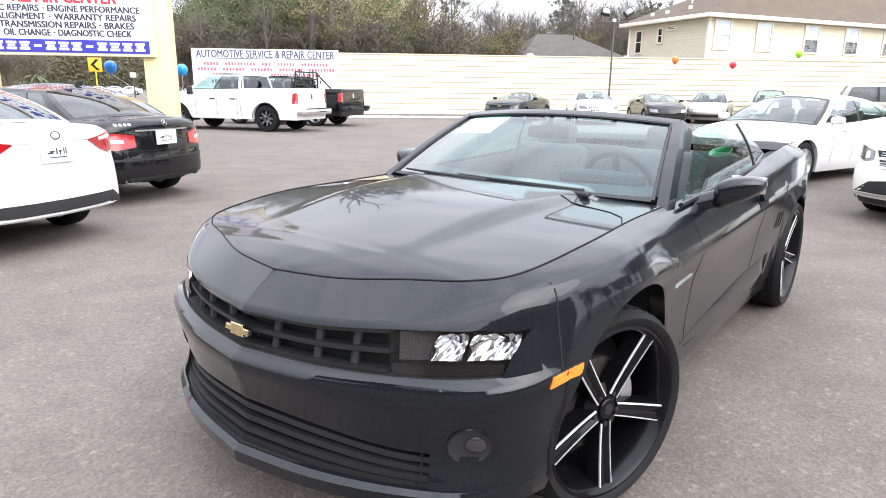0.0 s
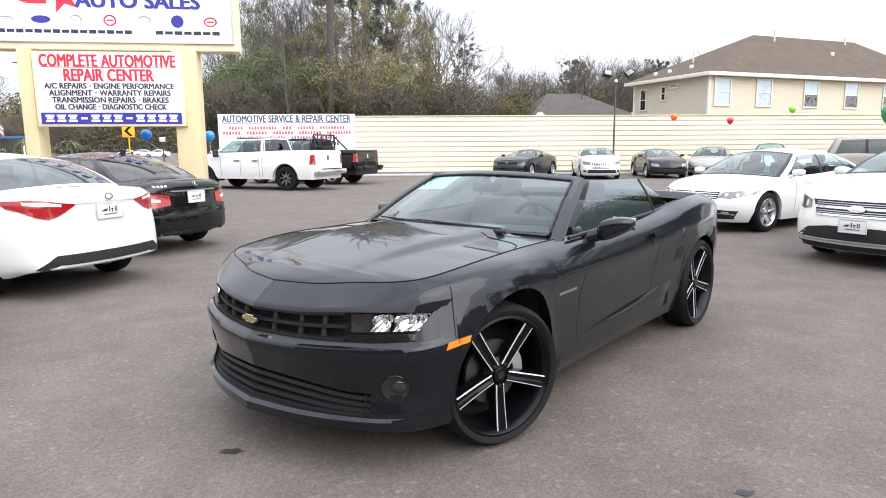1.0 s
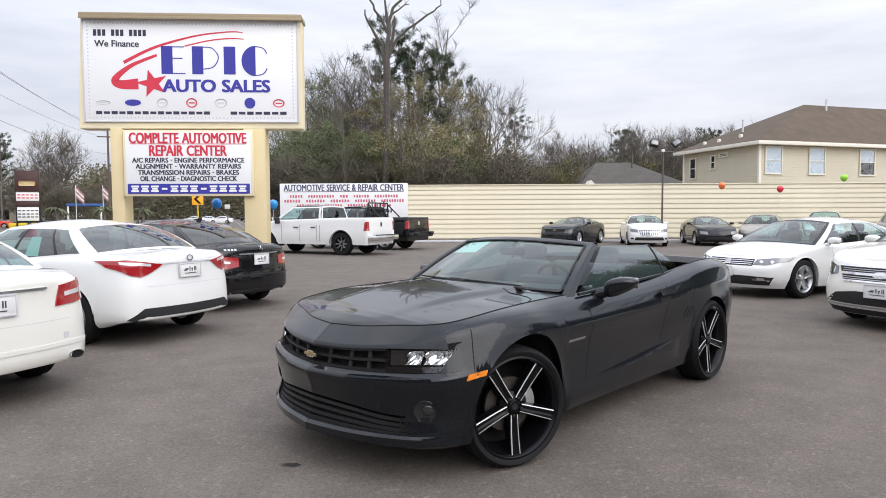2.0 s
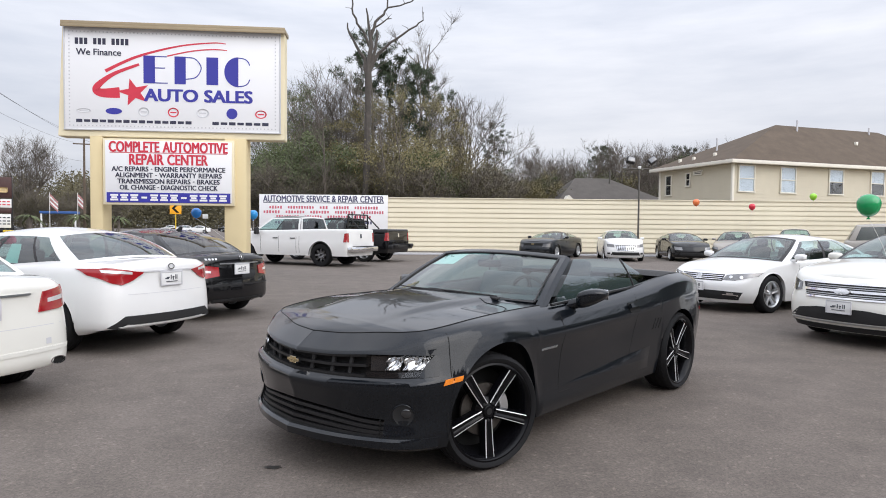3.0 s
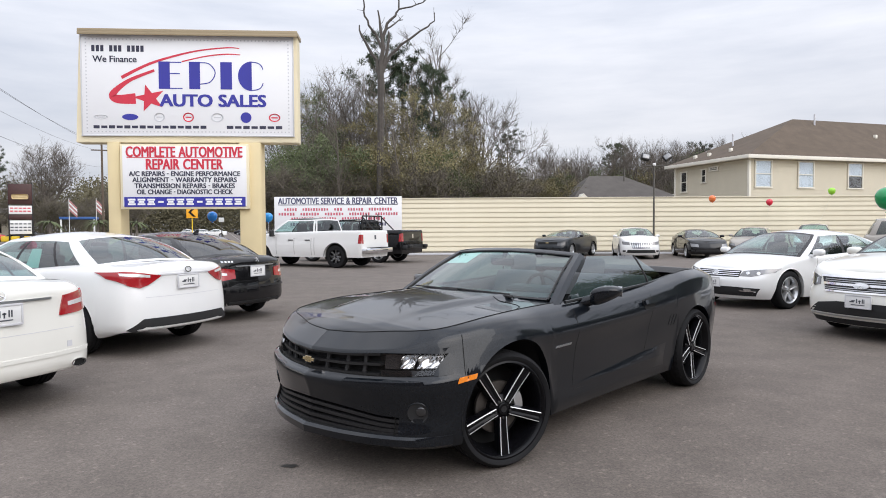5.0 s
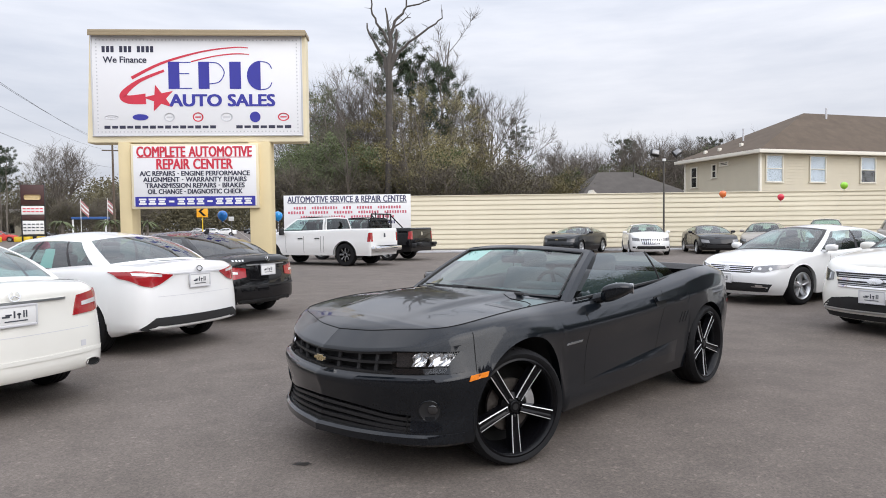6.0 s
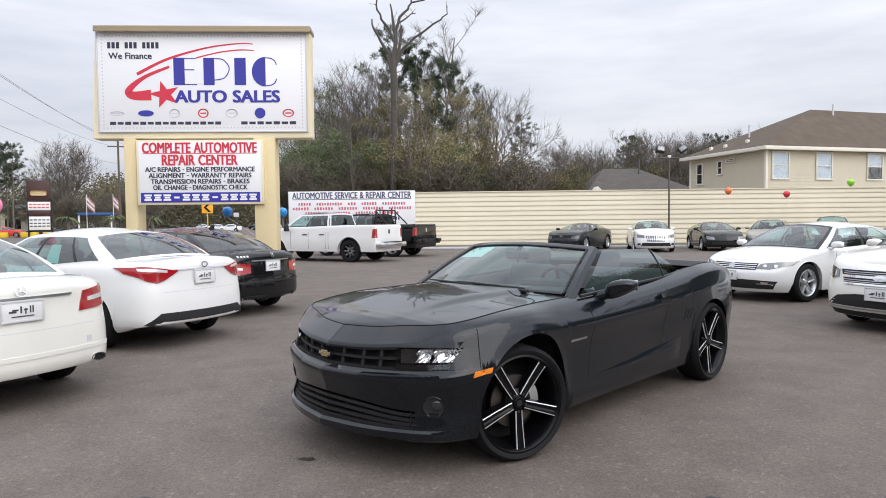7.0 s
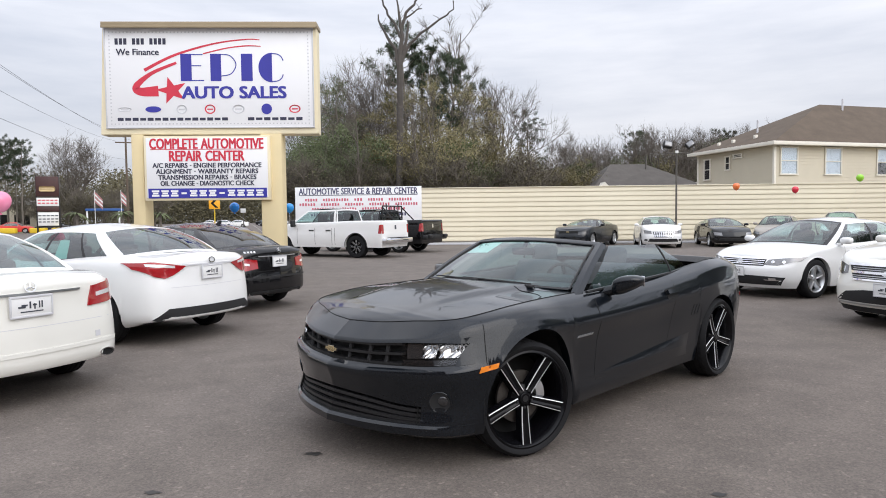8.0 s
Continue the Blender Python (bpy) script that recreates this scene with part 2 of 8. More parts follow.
M_DEAD = material("dead_wood", (0.085, 0.075, 0.066), 0.9, 0.0, 0.3, 5, 0.6, 25)
M_TWIG = material("bare_twigs", (0.135, 0.116, 0.098), 0.9, 0.0, 0.3, 3)
M_PINE = material("pine_needles", (0.032, 0.048, 0.020), 0.75, 0.0, 0.3, 2, island=True)
M_OLIVE = material("olive_leaves", (0.190, 0.165, 0.072), 0.7, 0.0, 0.3, 2, island=True)
M_LEAF = material("green_leaves", (0.088, 0.110, 0.042), 0.7, 0.0, 0.3, 2, island=True)
M_BRUSH = material("winter_brush", (0.105, 0.093, 0.052), 0.85, 0.0, 0.35, 2, island=True)
M_GRASS = material("dry_verge", (0.13, 0.12, 0.06), 0.95, 0.0, 0.3, 2, 0.6, 20)
M_YELLOW = material("yellow_paint", (0.75, 0.52, 0.03), 0.5, 0.0, 0.1, 5)
M_ORANGES = material("orange_sign", (0.90, 0.42, 0.02), 0.45, 0.0, 0.05, 5)
M_POLE = material("grey_galvanised_pole", (0.12, 0.112, 0.10), 0.5, 0.5, 0.15, 10)
M_WOODP = material("weathered_wood_pole", (0.12, 0.09, 0.065), 0.9, 0.0, 0.25, 10, 0.4, 40)
M_WHITEP = material("white_paint", (0.78, 0.78, 0.76), 0.5, 0.0, 0.04, 3)
M_CANVAS = material("blue_canopy", (0.03, 0.10, 0.30), 0.6, 0.0, 0.1, 3)
M_REDP = material("red_paint", (0.60, 0.05, 0.04), 0.45, 0.0, 0.1, 4)
M_MAROON = material("maroon_sign", (0.16, 0.03, 0.025), 0.5, 0.0, 0.2, 4)
M_WALL = material("plain_brown_wall", (0.24, 0.18, 0.145), 0.8, 0.0, 0.08, 1.0)


# ---------------------------------------------------------------- building helpers
def finish(bm, angle=35):
    bmesh.ops.recalc_face_normals(bm, faces=bm.faces)
    lim = radians(angle)
    for f in bm.faces:
        f.smooth = True
    for e in bm.edges:
        e.smooth = len(e.link_faces) == 2 and e.calc_face_angle(3.2) < lim


def mesh_of(name, bm, mat, angle=35, recalc=True):
    if recalc:
        finish(bm, angle)
    me = bpy.data.meshes.new(name)
    bm.to_mesh(me)
    bm.free()
    me.materials.append(mat)
    return me


def part(name, bm, mat, parent, label="", angle=35, at=None, recalc=True):
    """One mesh object under a thing or under a part."""
    ob = new(name, bm if isinstance(bm, bpy.types.Mesh) else mesh_of(name, bm, mat, angle, recalc))
    if at is not None:
        ob.matrix_basis = at
    ob.parent = parent
    if label:
        ob["label"] = label
    return ob


def thing(name, m, label, category, group="", kind=""):
    ob = new(name)
    ob.empty_display_size = 0.2
    ob.matrix_basis = m
    return tagged(ob, label, category, group, kind)


def solid(name, bm, mat, label, category, group="", kind="", angle=35, at=None):
    ob = new(name, mesh_of(name, bm, mat, angle))
    if at is not None:
        ob.matrix_basis = at
    return tagged(ob, label, category, group, kind)


def box(bm, c, size, bevel=0.0, rot=None, seg=2):
    r = bmesh.ops.create_cube(bm, size=1.0)
    vs = r["verts"]
    bmesh.ops.scale(bm, vec=size, verts=vs)
    if bevel:
        es = list({e for v in vs for e in v.link_edges})
        q = bmesh.ops.bevel(bm, geom=es, offset=bevel, segments=seg, affect="EDGES", profile=0.5)
        vs = [v for v in q["verts"]] + [v for v in vs if v.is_valid]
        vs = list({v for v in vs if v.is_valid} | {v for f in q["faces"] for v in f.verts})
        seen, todo = set(vs), list(vs)
        while todo:
            v = todo.pop()
            for e in v.link_edges:
                o = e.other_vert(v)
                if o not in seen:
                    seen.add(o)
                    todo.append(o)
        vs = list(seen)
    m = Matrix.Translation(c) @ (rot if rot else Matrix())
    bmesh.ops.transform(bm, matrix=m, verts=vs)
    return bm


def boxed(c, size, bevel=0.0, rot=None):
    return box(bmesh.new(), c, size, bevel, rot)


def tube(bm, pts, radii, n=8, cap=True):
    """A tapered tube along points."""
    pts = [Vector(p) for p in pts]
    if not hasattr(radii, "__len__"):
        radii = [radii] * len(pts)
    rings = []
    up = Vector((0.123, 0.31, 0.94))
    for i, p in enumerate(pts):
        d = (pts[min(i + 1, len(pts) - 1)] - pts[max(i - 1, 0)]).normalized()
        a = d.cross(up)
        if a.length < 0.05:
            a = d.cross(Vector((1, 0, 0)))
        a.normalize()
        b = d.cross(a)
        rings.append([bm.verts.new(p + radii[i] * (a * math.cos(2 * math.pi * k / n) + b * math.sin(2 * math.pi * k / n)))
                      for k in range(n)])
    for r0, r1 in zip(rings, rings[1:]):
        for k in range(n):
            bm.faces.new((r0[k], r0[(k + 1) % n], r1[(k + 1) % n], r1[k]))
    if cap and n > 2:
        bm.faces.new(rings[0][::-1])
        bm.faces.new(rings[-1])
    return bm


def lathe(bm, profile, n=48, axis="y", closed=False, m=None):
    """Turns (radius, along) pairs round an axis."""
    rings = []
    for k in range(n):
        a = 2 * math.pi * k / n
        ring = []
        for r, h in profile:
            p = Vector((r * math.cos(a), h, r * math.sin(a))) if axis == "y" else Vector((r * math.cos(a), r * math.sin(a), h))
            ring.append(bm.verts.new(m @ p if m else p))
        rings.append(ring)
    q = len(profile)
    for k in range(n):
        a, b = rings[k], rings[(k + 1) % n]
        for i in range(q if closed else q - 1):
            j = (i + 1) % q
            bm.faces.new((a[i], a[j], b[j], b[i]))
    return bm


def sheet(bm, f, nu, nv, u0=0.0, u1=1.0, v0=0.0, v1=1.0):
    """A grid of faces over f(u, v)."""
    g = [[bm.verts.new(f(u0 + (u1 - u0) * i / nu, v0 + (v1 - v0) * j / nv)) for j in range(nv + 1)] for i in range(nu + 1)]
    for i in range(nu):
        for j in range(nv):
            bm.faces.new((g[i][j], g[i + 1][j], g[i + 1][j + 1], g[i][j + 1]))
    return bm


def thick(bm, t):
    bmesh.ops.recalc_face_normals(bm, faces=bm.faces)
    bmesh.ops.solidify(bm, geom=bm.faces[:], thickness=t)
    return bm


def prism(bm, pts, y0, y1, plane="xz"):
    """A flat outline drawn out along the third axis."""
    def at(a, b, h):
        return {"xz": (a, h, b), "yz": (h, a, b), "xy": (a, b, h)}[plane]
    lo = [bm.verts.new(at(a, b, y0)) for a, b in pts]
    hi = [bm.verts.new(at(a, b, y1)) for a, b in pts]
    bm.faces.new(lo)
    bm.faces.new(hi[::-1])
    for i in range(len(pts)):
        j = (i + 1) % len(pts)
        bm.faces.new((lo[i], hi[i], hi[j], lo[j]))
    return bm


def crom(P, s):
    """Smooth curve through control rows P at parameters s."""
    P = np.asarray(P, float)
    flat = P.ndim == 1
    if flat:
        P = P[:, None]
    s = np.clip(np.asarray(s, float), 0, len(P) - 1)
    i = np.minimum(s.astype(int), len(P) - 2)
    t = (s - i)[:, None]
    p0, p1, p2, p3 = P[np.maximum(i - 1, 0)], P[i], P[i + 1], P[np.minimum(i + 2, len(P) - 1)]
    out = 0.5 * (2 * p1 + (p2 - p0) * t + (2 * p0 - 5 * p1 + 4 * p2 - p3) * t ** 2 + (3 * p1 - p0 - 3 * p2 + p3) * t ** 3)
    return out[:, 0] if flat else out


def lettering(name, words, width, height, m, mat, parent, bold=0.0, depth=0.004):
    """Words as flat raised letters, centred, stretched to a width and height, facing -y of m."""
    cu = bpy.data.curves.new(name, "FONT")
    cu.body, cu.align_x, cu.align_y = words, "LEFT", "BOTTOM_BASELINE"
    cu.extrude, cu.resolution_u = 0.01, 3
    tmp = bpy.data.objects.new(name, cu)
    scene.collection.objects.link(tmp)
    me = bpy.data.meshes.new_from_object(tmp.evaluated_get(bpy.context.evaluated_depsgraph_get()))
    bpy.data.objects.remove(tmp)
    bpy.data.curves.remove(cu)
    co = np.empty(len(me.vertices) * 3)
    me.vertices.foreach_get("co", co)
    co = co.reshape(-1, 3)
    lo, hi = co.min(0), co.max(0)
    x = (co[:, 0] - (lo[0] + hi[0]) / 2) * width / (hi[0] - lo[0])
    z = (co[:, 1] - (lo[1] + hi[1]) / 2) * height / (hi[1] - lo[1])
    y = -(co[:, 2] - lo[2]) / (hi[2] - lo[2]) * depth
    me.vertices.foreach_set("co", np.stack([x, y, z], 1).ravel())
    if bold:
        # heavier strokes: the letters again, a little to each side and above
        heavy = bmesh.new()
        for i, (dx, dz) in enumerate(((0, 0), (-1, 0.4), (1, 0.4), (-1, -0.4), (1, -0.4))):
            first_ = len(heavy.verts)
            heavy.from_mesh(me)
            heavy.verts.ensure_lookup_table()
            bmesh.ops.translate(heavy, vec=(dx * bold * height, -0.0006 * i, dz * bold * height), verts=heavy.verts[first_:])
        heavy.to_mesh(me)
        heavy.free()
    me.materials.clear()
    me.materials.append(mat)
    me.update()
    ob = new(name, me)
    ob.matrix_basis = m
    ob.parent = parent
    return ob


def words_width(words):
    """Natural width of words in the built-in font, in its own units."""
    cu = bpy.data.curves.new("w", "FONT")
    cu.body = words
    tmp = bpy.data.objects.new("w", cu)
    scene.collection.objects.link(tmp)
    bpy.context.view_layer.update()
    w = tmp.dimensions.x
    bpy.data.objects.remove(tmp)
    bpy.data.curves.remove(cu)
    return w


def print_line(name, words, width, height, m, mat, parent, bold=0.0):
    """A line of print, centred, with each word a part of its own."""
    ws = words.split()
    nat = [words_width(w) for w in ws]
    gap = 0.38
    k = width / (sum(nat) + gap * (len(ws) - 1))
    x = -width / 2
    for w, n in zip(ws, nat):
        h = height if w != "-" else height * 0.16
        lettering(name, w, n * k, h, m @ Matrix.Translation((x + n * k / 2, 0, 0)), mat, parent, bold)
        x += (n + gap) * k


# ---------------------------------------------------------------- cars: shared shapes
def shell_grid(plan, zrows, insets, wheels, arch_row, per=7, sub=3, crease=None):
    """Lines that run round half a car body, from the nose's middle to the tail's. Returns rows x columns x 3 and the columns' stations."""
    plan = np.asarray(plan, float)
    n = len(plan)
    s = list(np.linspace(0, n - 1, (n - 1) * per + 1))
    fine = np.linspace(0, n - 1, 3000)
    px = crom(plan, fine)
    for xw, zc, ra in wheels:
        for k in range(0, 181, 9):
            x = xw + ra * 0.9995 * math.cos(math.radians(k))
            side = np.where(np.abs(px[:, 1]) > 0.6 * plan[:, 1].max())[0]
            s.append(float(fine[side[np.argmin(np.abs(px[side, 0] - x))]]))
    s = np.array(sorted(set(np.round(s, 4))))
    keep = np.concatenate([[True], np.diff(s) > 0.012])
    s = s[keep]
    s[-1] = n - 1
    c = crom(plan, s)
    e = 1e-3
    d = crom(plan, np.minimum(s + e, n - 1)) - crom(plan, np.maximum(s - e, 0))
    d /= np.linalg.norm(d, axis=1)[:, None]
    nor = np.stack([d[:, 1], -d[:, 0]], 1)
    nor[0], nor[-1] = (1, 0), (-1, 0)
    rows = []
    for z, ins in zip(zrows, insets):
        xy = c - nor * crom(ins, s)[:, None]
        rows.append(np.column_stack([xy, crom(z, s)]))
    g = np.array(rows)
    g[:, 0, 1] = 0
    g[:, -1, 1] = 0
    nr = (len(g) - 1) * sub + 1
    k = np.linspace(0, len(g) - 1, nr)
    out = np.stack([crom(g[:, j], k) for j in range(g.shape[1])], 1)
    top = arch_row * sub
    if crease:
        # a hard line along the flank, fading out over the front wheel
        row, x_on, x_off = crease
        for j in range(out.shape[1]):
            if abs(c[j, 1]) > 0.9 * plan[:, 1].max() and c[j, 0] > -2.0:
                f = min(1.0, max(0.0, (x_off - c[j, 0]) / (x_off - x_on)))
                for r in range((row - 1) * sub, (row + 1) * sub + 1):
                    q = r / sub
                    a = min(int(q), len(g) - 2)
                    flat = g[a, j] + (g[a + 1, j] - g[a, j]) * (q - a)
                    out[r, j] += (flat - out[r, j]) * f
    for j in range(out.shape[1]):
        x = c[j, 0]
        if abs(c[j, 1]) < 0.6 * plan[:, 1].max():
            continue
        for xw, zc, ra in wheels:
            if abs(x - xw) < ra:
                za = zc + math.sqrt(ra * ra - (x - xw) ** 2)
                zl, zt = out[0, j, 2], out[top, j, 2]
                if za > zl:
                    za = min(za, zt - 0.03)
                    col = out[:top + 1, j].copy()
                    for r in range(top):
                        f = (col[r, 2] - zl) / (zt - zl)
                        z = za + f * (zt - za)
                        # keeps to the body's own section, with a slight flare at the lip
                        out[r, j] = (np.interp(z, col[:, 2], col[:, 0]), np.interp(z, col[:, 2], col[:, 1]) + 0.007 * (1 - f) ** 3, z)
    return out, s


def shell_mesh(g, skip=None, flange=0.07):
    """Both halves of the body side, with a lip turned inwards along its lower edge."""
    bm = bmesh.new()
    R, N, _ = g.shape
    L = [[bm.verts.new(g[r, j]) for j in range(N)] for r in range(R)]
    Rr = [[L[r][j] if j in (0, N - 1) else bm.verts.new((g[r, j, 0], -g[r, j, 1], g[r, j, 2])) for j in range(N)] for r in range(R)]
    for r in range(R - 1):
        for j in range(N - 1):
            if skip and skip(r, j):
                continue
            bm.faces.new((L[r][j], L[r][j + 1], L[r + 1][j + 1], L[r + 1][j]))
            bm.faces.new((Rr[r][j + 1], Rr[r][j], Rr[r + 1][j], Rr[r + 1][j + 1]))
    if flange:
        for sgn, V in ((1, L), (-1, Rr)):
            inn = []
            for j in range(N):
                x, y, z = V[0][j].co
                w = min(1.0, abs(y) / 0.5)
                inn.append(bm.verts.new((x * (1 - 0.03 * (1 - w)), y - sgn * flange * w, z + 0.005)))
            for j in range(N - 1):
                bm.faces.new((V[0][j], V[0][j + 1], inn[j + 1], inn[j]) if sgn < 0 else (V[0][j + 1], V[0][j], inn[j], inn[j + 1]))
    return bm


def top_sheet(edge, crown, m=14, lift=0.0, dome=None):
    """A lid over a run of edge points (left side), mirrored across, crowned in the middle."""
    bm = bmesh.new()
    cols = []
    for x, y, z in edge:
        row = []
        for k in range(m + 1):
            t = 1 - 2 * k / m
            t = math.copysign(abs(t) ** 0.85, t)
            zz = z + lift + crown * (1 - t * t) * min(1.0, abs(y) / 0.45)
            if dome:
                zz += dome(x, t * y)
            row.append(bm.verts.new((x, t * y, zz)))
        cols.append(row)
    for a, b in zip(cols, cols[1:]):
        for k in range(m):
            bm.faces.new((a[k], a[k + 1], b[k + 1], b[k]))
    bmesh.ops.remove_doubles(bm, verts=bm.verts, dist=0.0004)
    bad = [f for f in bm.faces if f.calc_area() < 1e-8]
    if bad:
        bmesh.ops.delete(bm, geom=bad, context="FACES")
    return bm


AXES = {"front": (Vector((6, 0, 0)), Vector((-1, 0, 0))), "rear": (Vector((-6, 0, 0)), Vector((1, 0, 0))),
        "left": (Vector((0, 4, 0)), Vector((0, -1, 0))), "right": (Vector((0, -4, 0)), Vector((0, 1, 0))),
        "top": (Vector((0, 0, 4)), Vector((0, 0, -1)))}


def on_body(tree, way, a, b):
    d = AXES[way][1]
    p = {"front": Vector((6, a, b)), "rear": Vector((-6, a, b)), "left": Vector((a, 4, b)), "right": Vector((a, -4, b)),
         "top": Vector((a, b, 4))}[way]
    hit = tree.ray_cast(p, d)
    if hit[0] is None or (hit[0] - p).length > 6.2:
        q = {"front": Vector((1.9, a, b)), "rear": Vector((-2.1, a, b)), "left": Vector((a, 0.9, b)), "right": Vector((a, -0.9, b)),
             "top": Vector((a, b, 1))}[way]
        hit = tree.find_nearest(q)
    p, nrm = hit[0], hit[1]
    if nrm.dot(d) > 0:
        nrm = -nrm
    return p, nrm


def stick(tree, way, low, high, off=0.006, depth=0.012, nu=10, nv=4):
    """A thin solid piece that follows the body between two outlines given in the plane seen from that way."""
    low, high = np.array(low, float), np.array(high, float)
    us = np.linspace(0, 1, nu + 1)
    li = np.linspace(0, 1, len(low))
    hi = np.linspace(0, 1, len(high))
    bm = bmesh.new()
    outer, inner = [], []
    for u in us:
        a = np.array([np.interp(u, li, low[:, k]) for k in (0, 1)])
        b = np.array([np.interp(u, hi, high[:, k]) for k in (0, 1)])
        co, ci = [], []
        for j in range(nv + 1):
            q = a + (b - a) * j / nv
            p, nrm = on_body(tree, way, q[0], q[1])
            co.append(bm.verts.new(p + nrm * off))
            ci.append(bm.verts.new(p + nrm * (off - depth)))
        outer.append(co)
        inner.append(ci)
    for i in range(nu):
        for j in range(nv):
            bm.faces.new((outer[i][j], outer[i + 1][j], outer[i + 1][j + 1], outer[i][j + 1]))
            bm.faces.new((inner[i][j], inner[i][j + 1], inner[i + 1][j + 1], inner[i + 1][j]))
        for j in (0, nv):
            bm.faces.new((outer[i][j], outer[i + 1][j], inner[i + 1][j], inner[i][j]))
    for i in (0, nu):
        for j in range(nv):
            bm.faces.new((outer[i][j], outer[i][j + 1], inner[i][j + 1], inner[i][j]))
    return bm


def tree_of(*bms):
    me = bmesh.new()
    for b in bms:
        t = bpy.data.meshes.new("tmp")
        b.to_mesh(t)
        me.from_mesh(t)
        bpy.data.meshes.remove(t)
    bmesh.ops.recalc_face_normals(me, faces=me.faces)
    tr = BVHTree.FromBMesh(me)
    me.free()
    return tr


WHEEL_MESHES = {}


def add_wheel(car, x, y, r, width, style, side, hub_r=None, steer=0.0):
    """A wheel under a car: tyre, rim, spokes, hub, brake disc. side: +1 left, -1 right (the outer face)."""
    key = (round(r, 3), round(width, 3), style)
    rim_r = hub_r or {"five": 0.306, "alloy": r * 0.70, "truck": r * 0.62, "plain": r * 0.68}[style]
    if key not in WHEEL_MESHES:
        h = width / 2
        b = bmesh.new()
        prof = [(rim_r, -h * 0.86), (rim_r + 0.01, -h * 0.96), (rim_r + (r - rim_r) * 0.55, -h), (r - 0.022, -h * 0.93), (r - 0.006, -h * 0.78),
                (r, -h * 0.5), (r - 0.006, -h * 0.47), (r - 0.006, -h * 0.42), (r, -h * 0.39), (r, -h * 0.05), (r - 0.006, -h * 0.03),
                (r - 0.006, h * 0.03), (r, h * 0.05), (r, h * 0.39), (r - 0.006, h * 0.42), (r - 0.006, h * 0.47), (r, h * 0.5),
                (r - 0.006, h * 0.78), (r - 0.022, h * 0.93), (rim_r + (r - rim_r) * 0.55, h), (rim_r + 0.01, h * 0.96), (rim_r, h * 0.86)]
        lathe(b, prof, 56)
        # cross grooves of the tread, as low raised blocks on both shoulders
        for k in range(44):
            for sg_ in (-1, 1):
                box(b, (0, sg_ * h * 0.60, 0), (0.030, h * 0.26, 0.010), 0, Matrix.Rotation(0.25 * sg_, 4, "Z"))
                vs_ = list(b.verts)[-8:]
                bmesh.ops.transform(b, matrix=Matrix.Rotation(2 * math.pi * k / 44, 4, "Y") @ Matrix.Translation((0, 0, r - 0.0068)), verts=vs_)
        tyre = mesh_of("tyre", b, M_RUBBER, 40)
        b = bmesh.new()
        lathe(b, [(rim_r + 0.004, h * 0.9), (rim_r - 0.008, h * 0.93), (rim_r - 0.016, h * 0.86), (rim_r - 0.03, h * 0.55),
                  (rim_r - 0.05, 0.0), (rim_r - 0.045, -h * 0.8), (rim_r + 0.003, -h * 0.9)], 56)
        rim = mesh_of("rim", b, M_RIM if style in ("five", "truck") else M_ALLOY, 50)
        b = bmesh.new()
        lathe(b, [(0.02, -0.01), (rim_r * 0.54, -0.01), (rim_r * 0.55, 0.0), (rim_r * 0.54, 0.012), (0.05, 0.012), (0.05, 0.03), (0.0, 0.03)], 40)
        disc = mesh_of("brake_disc", b, M_STEEL, 30)
        b = bmesh.new()
        lathe(b, [(rim_r - 0.03, -h * 0.7), (0.0, -h * 0.72)], 40)
        back = mesh_of("wheel_back", b, M_GAP, 30)
        spokes, edges = [], []
        n_sp = {"five": 5, "alloy": 5, "truck": 8, "plain": 5}[style]
        b = bmesh.new()
        # one spoke, pointing up (z), outer face at +y
        wi, wo = {"five": (0.046, 0.060), "alloy": (0.040, 0.075), "truck": (0.032, 0.05), "plain": (0.05, 0.085)}[style]
        yo, yi = h * 0.80, h * 0.62
        r0, r1 = 0.050, rim_r - 0.006
        front = []
        for k in range(7):
            t = k / 6
            rr = r0 + (r1 - r0) * t
            w = wi + (wo - wi) * t
            yy = yi + (yo - yi) * t ** 1.5
            front.append((rr, w, yy))
        ring = []
        for rr, w, yy in front:
            ring.append([b.verts.new((-w * 0.5 - 0.014, yy - 0.05, rr)), b.verts.new((-w * 0.5, yy, rr)), b.verts.new((-w * 0.28, yy + 0.001, rr)),
                         b.verts.new((0, yy - 0.006, rr)), b.verts.new((w * 0.28, yy + 0.001, rr)), b.verts.new((w * 0.5, yy, rr)),
                         b.verts.new((w * 0.5 + 0.014, yy - 0.05, rr))])
        for p, q in zip(ring, ring[1:]):
            for i in range(7):
                b.faces.new((p[i], p[(i + 1) % 7], q[(i + 1) % 7], q[i]))
        b.faces.new(ring[0][::-1])
        b.faces.new(ring[-1])
        spoke = mesh_of("spoke", b, {"five": M_RIM, "truck": M_RIM, "alloy": M_ALLOY, "plain": M_ALLOY}[style], 30)
        edge = None
        if style in ("five", "truck"):
            b = bmesh.new()
            for sg in (-1, 1):
                strip = []
                for rr, w, yy in front:
                    strip.append([b.verts.new((sg * (w * 0.5 + 0.001), yy + 0.0015, rr)), b.verts.new((sg * (w * 0.5 - 0.0035), yy + 0.003, rr)),
                                  b.verts.new((sg * (w * 0.5 - 0.0035), yy - 0.003, rr)), b.verts.new((sg * (w * 0.5 + 0.0016), yy - 0.003, rr))])
                for p, q in zip(strip, strip[1:]):
                    for i in range(4):
                        b.faces.new((p[i], p[(i + 1) % 4], q[(i + 1) % 4], q[i]))
            edge = mesh_of("machined_edge", b, M_MACHINED, 20)
        b = bmesh.new()
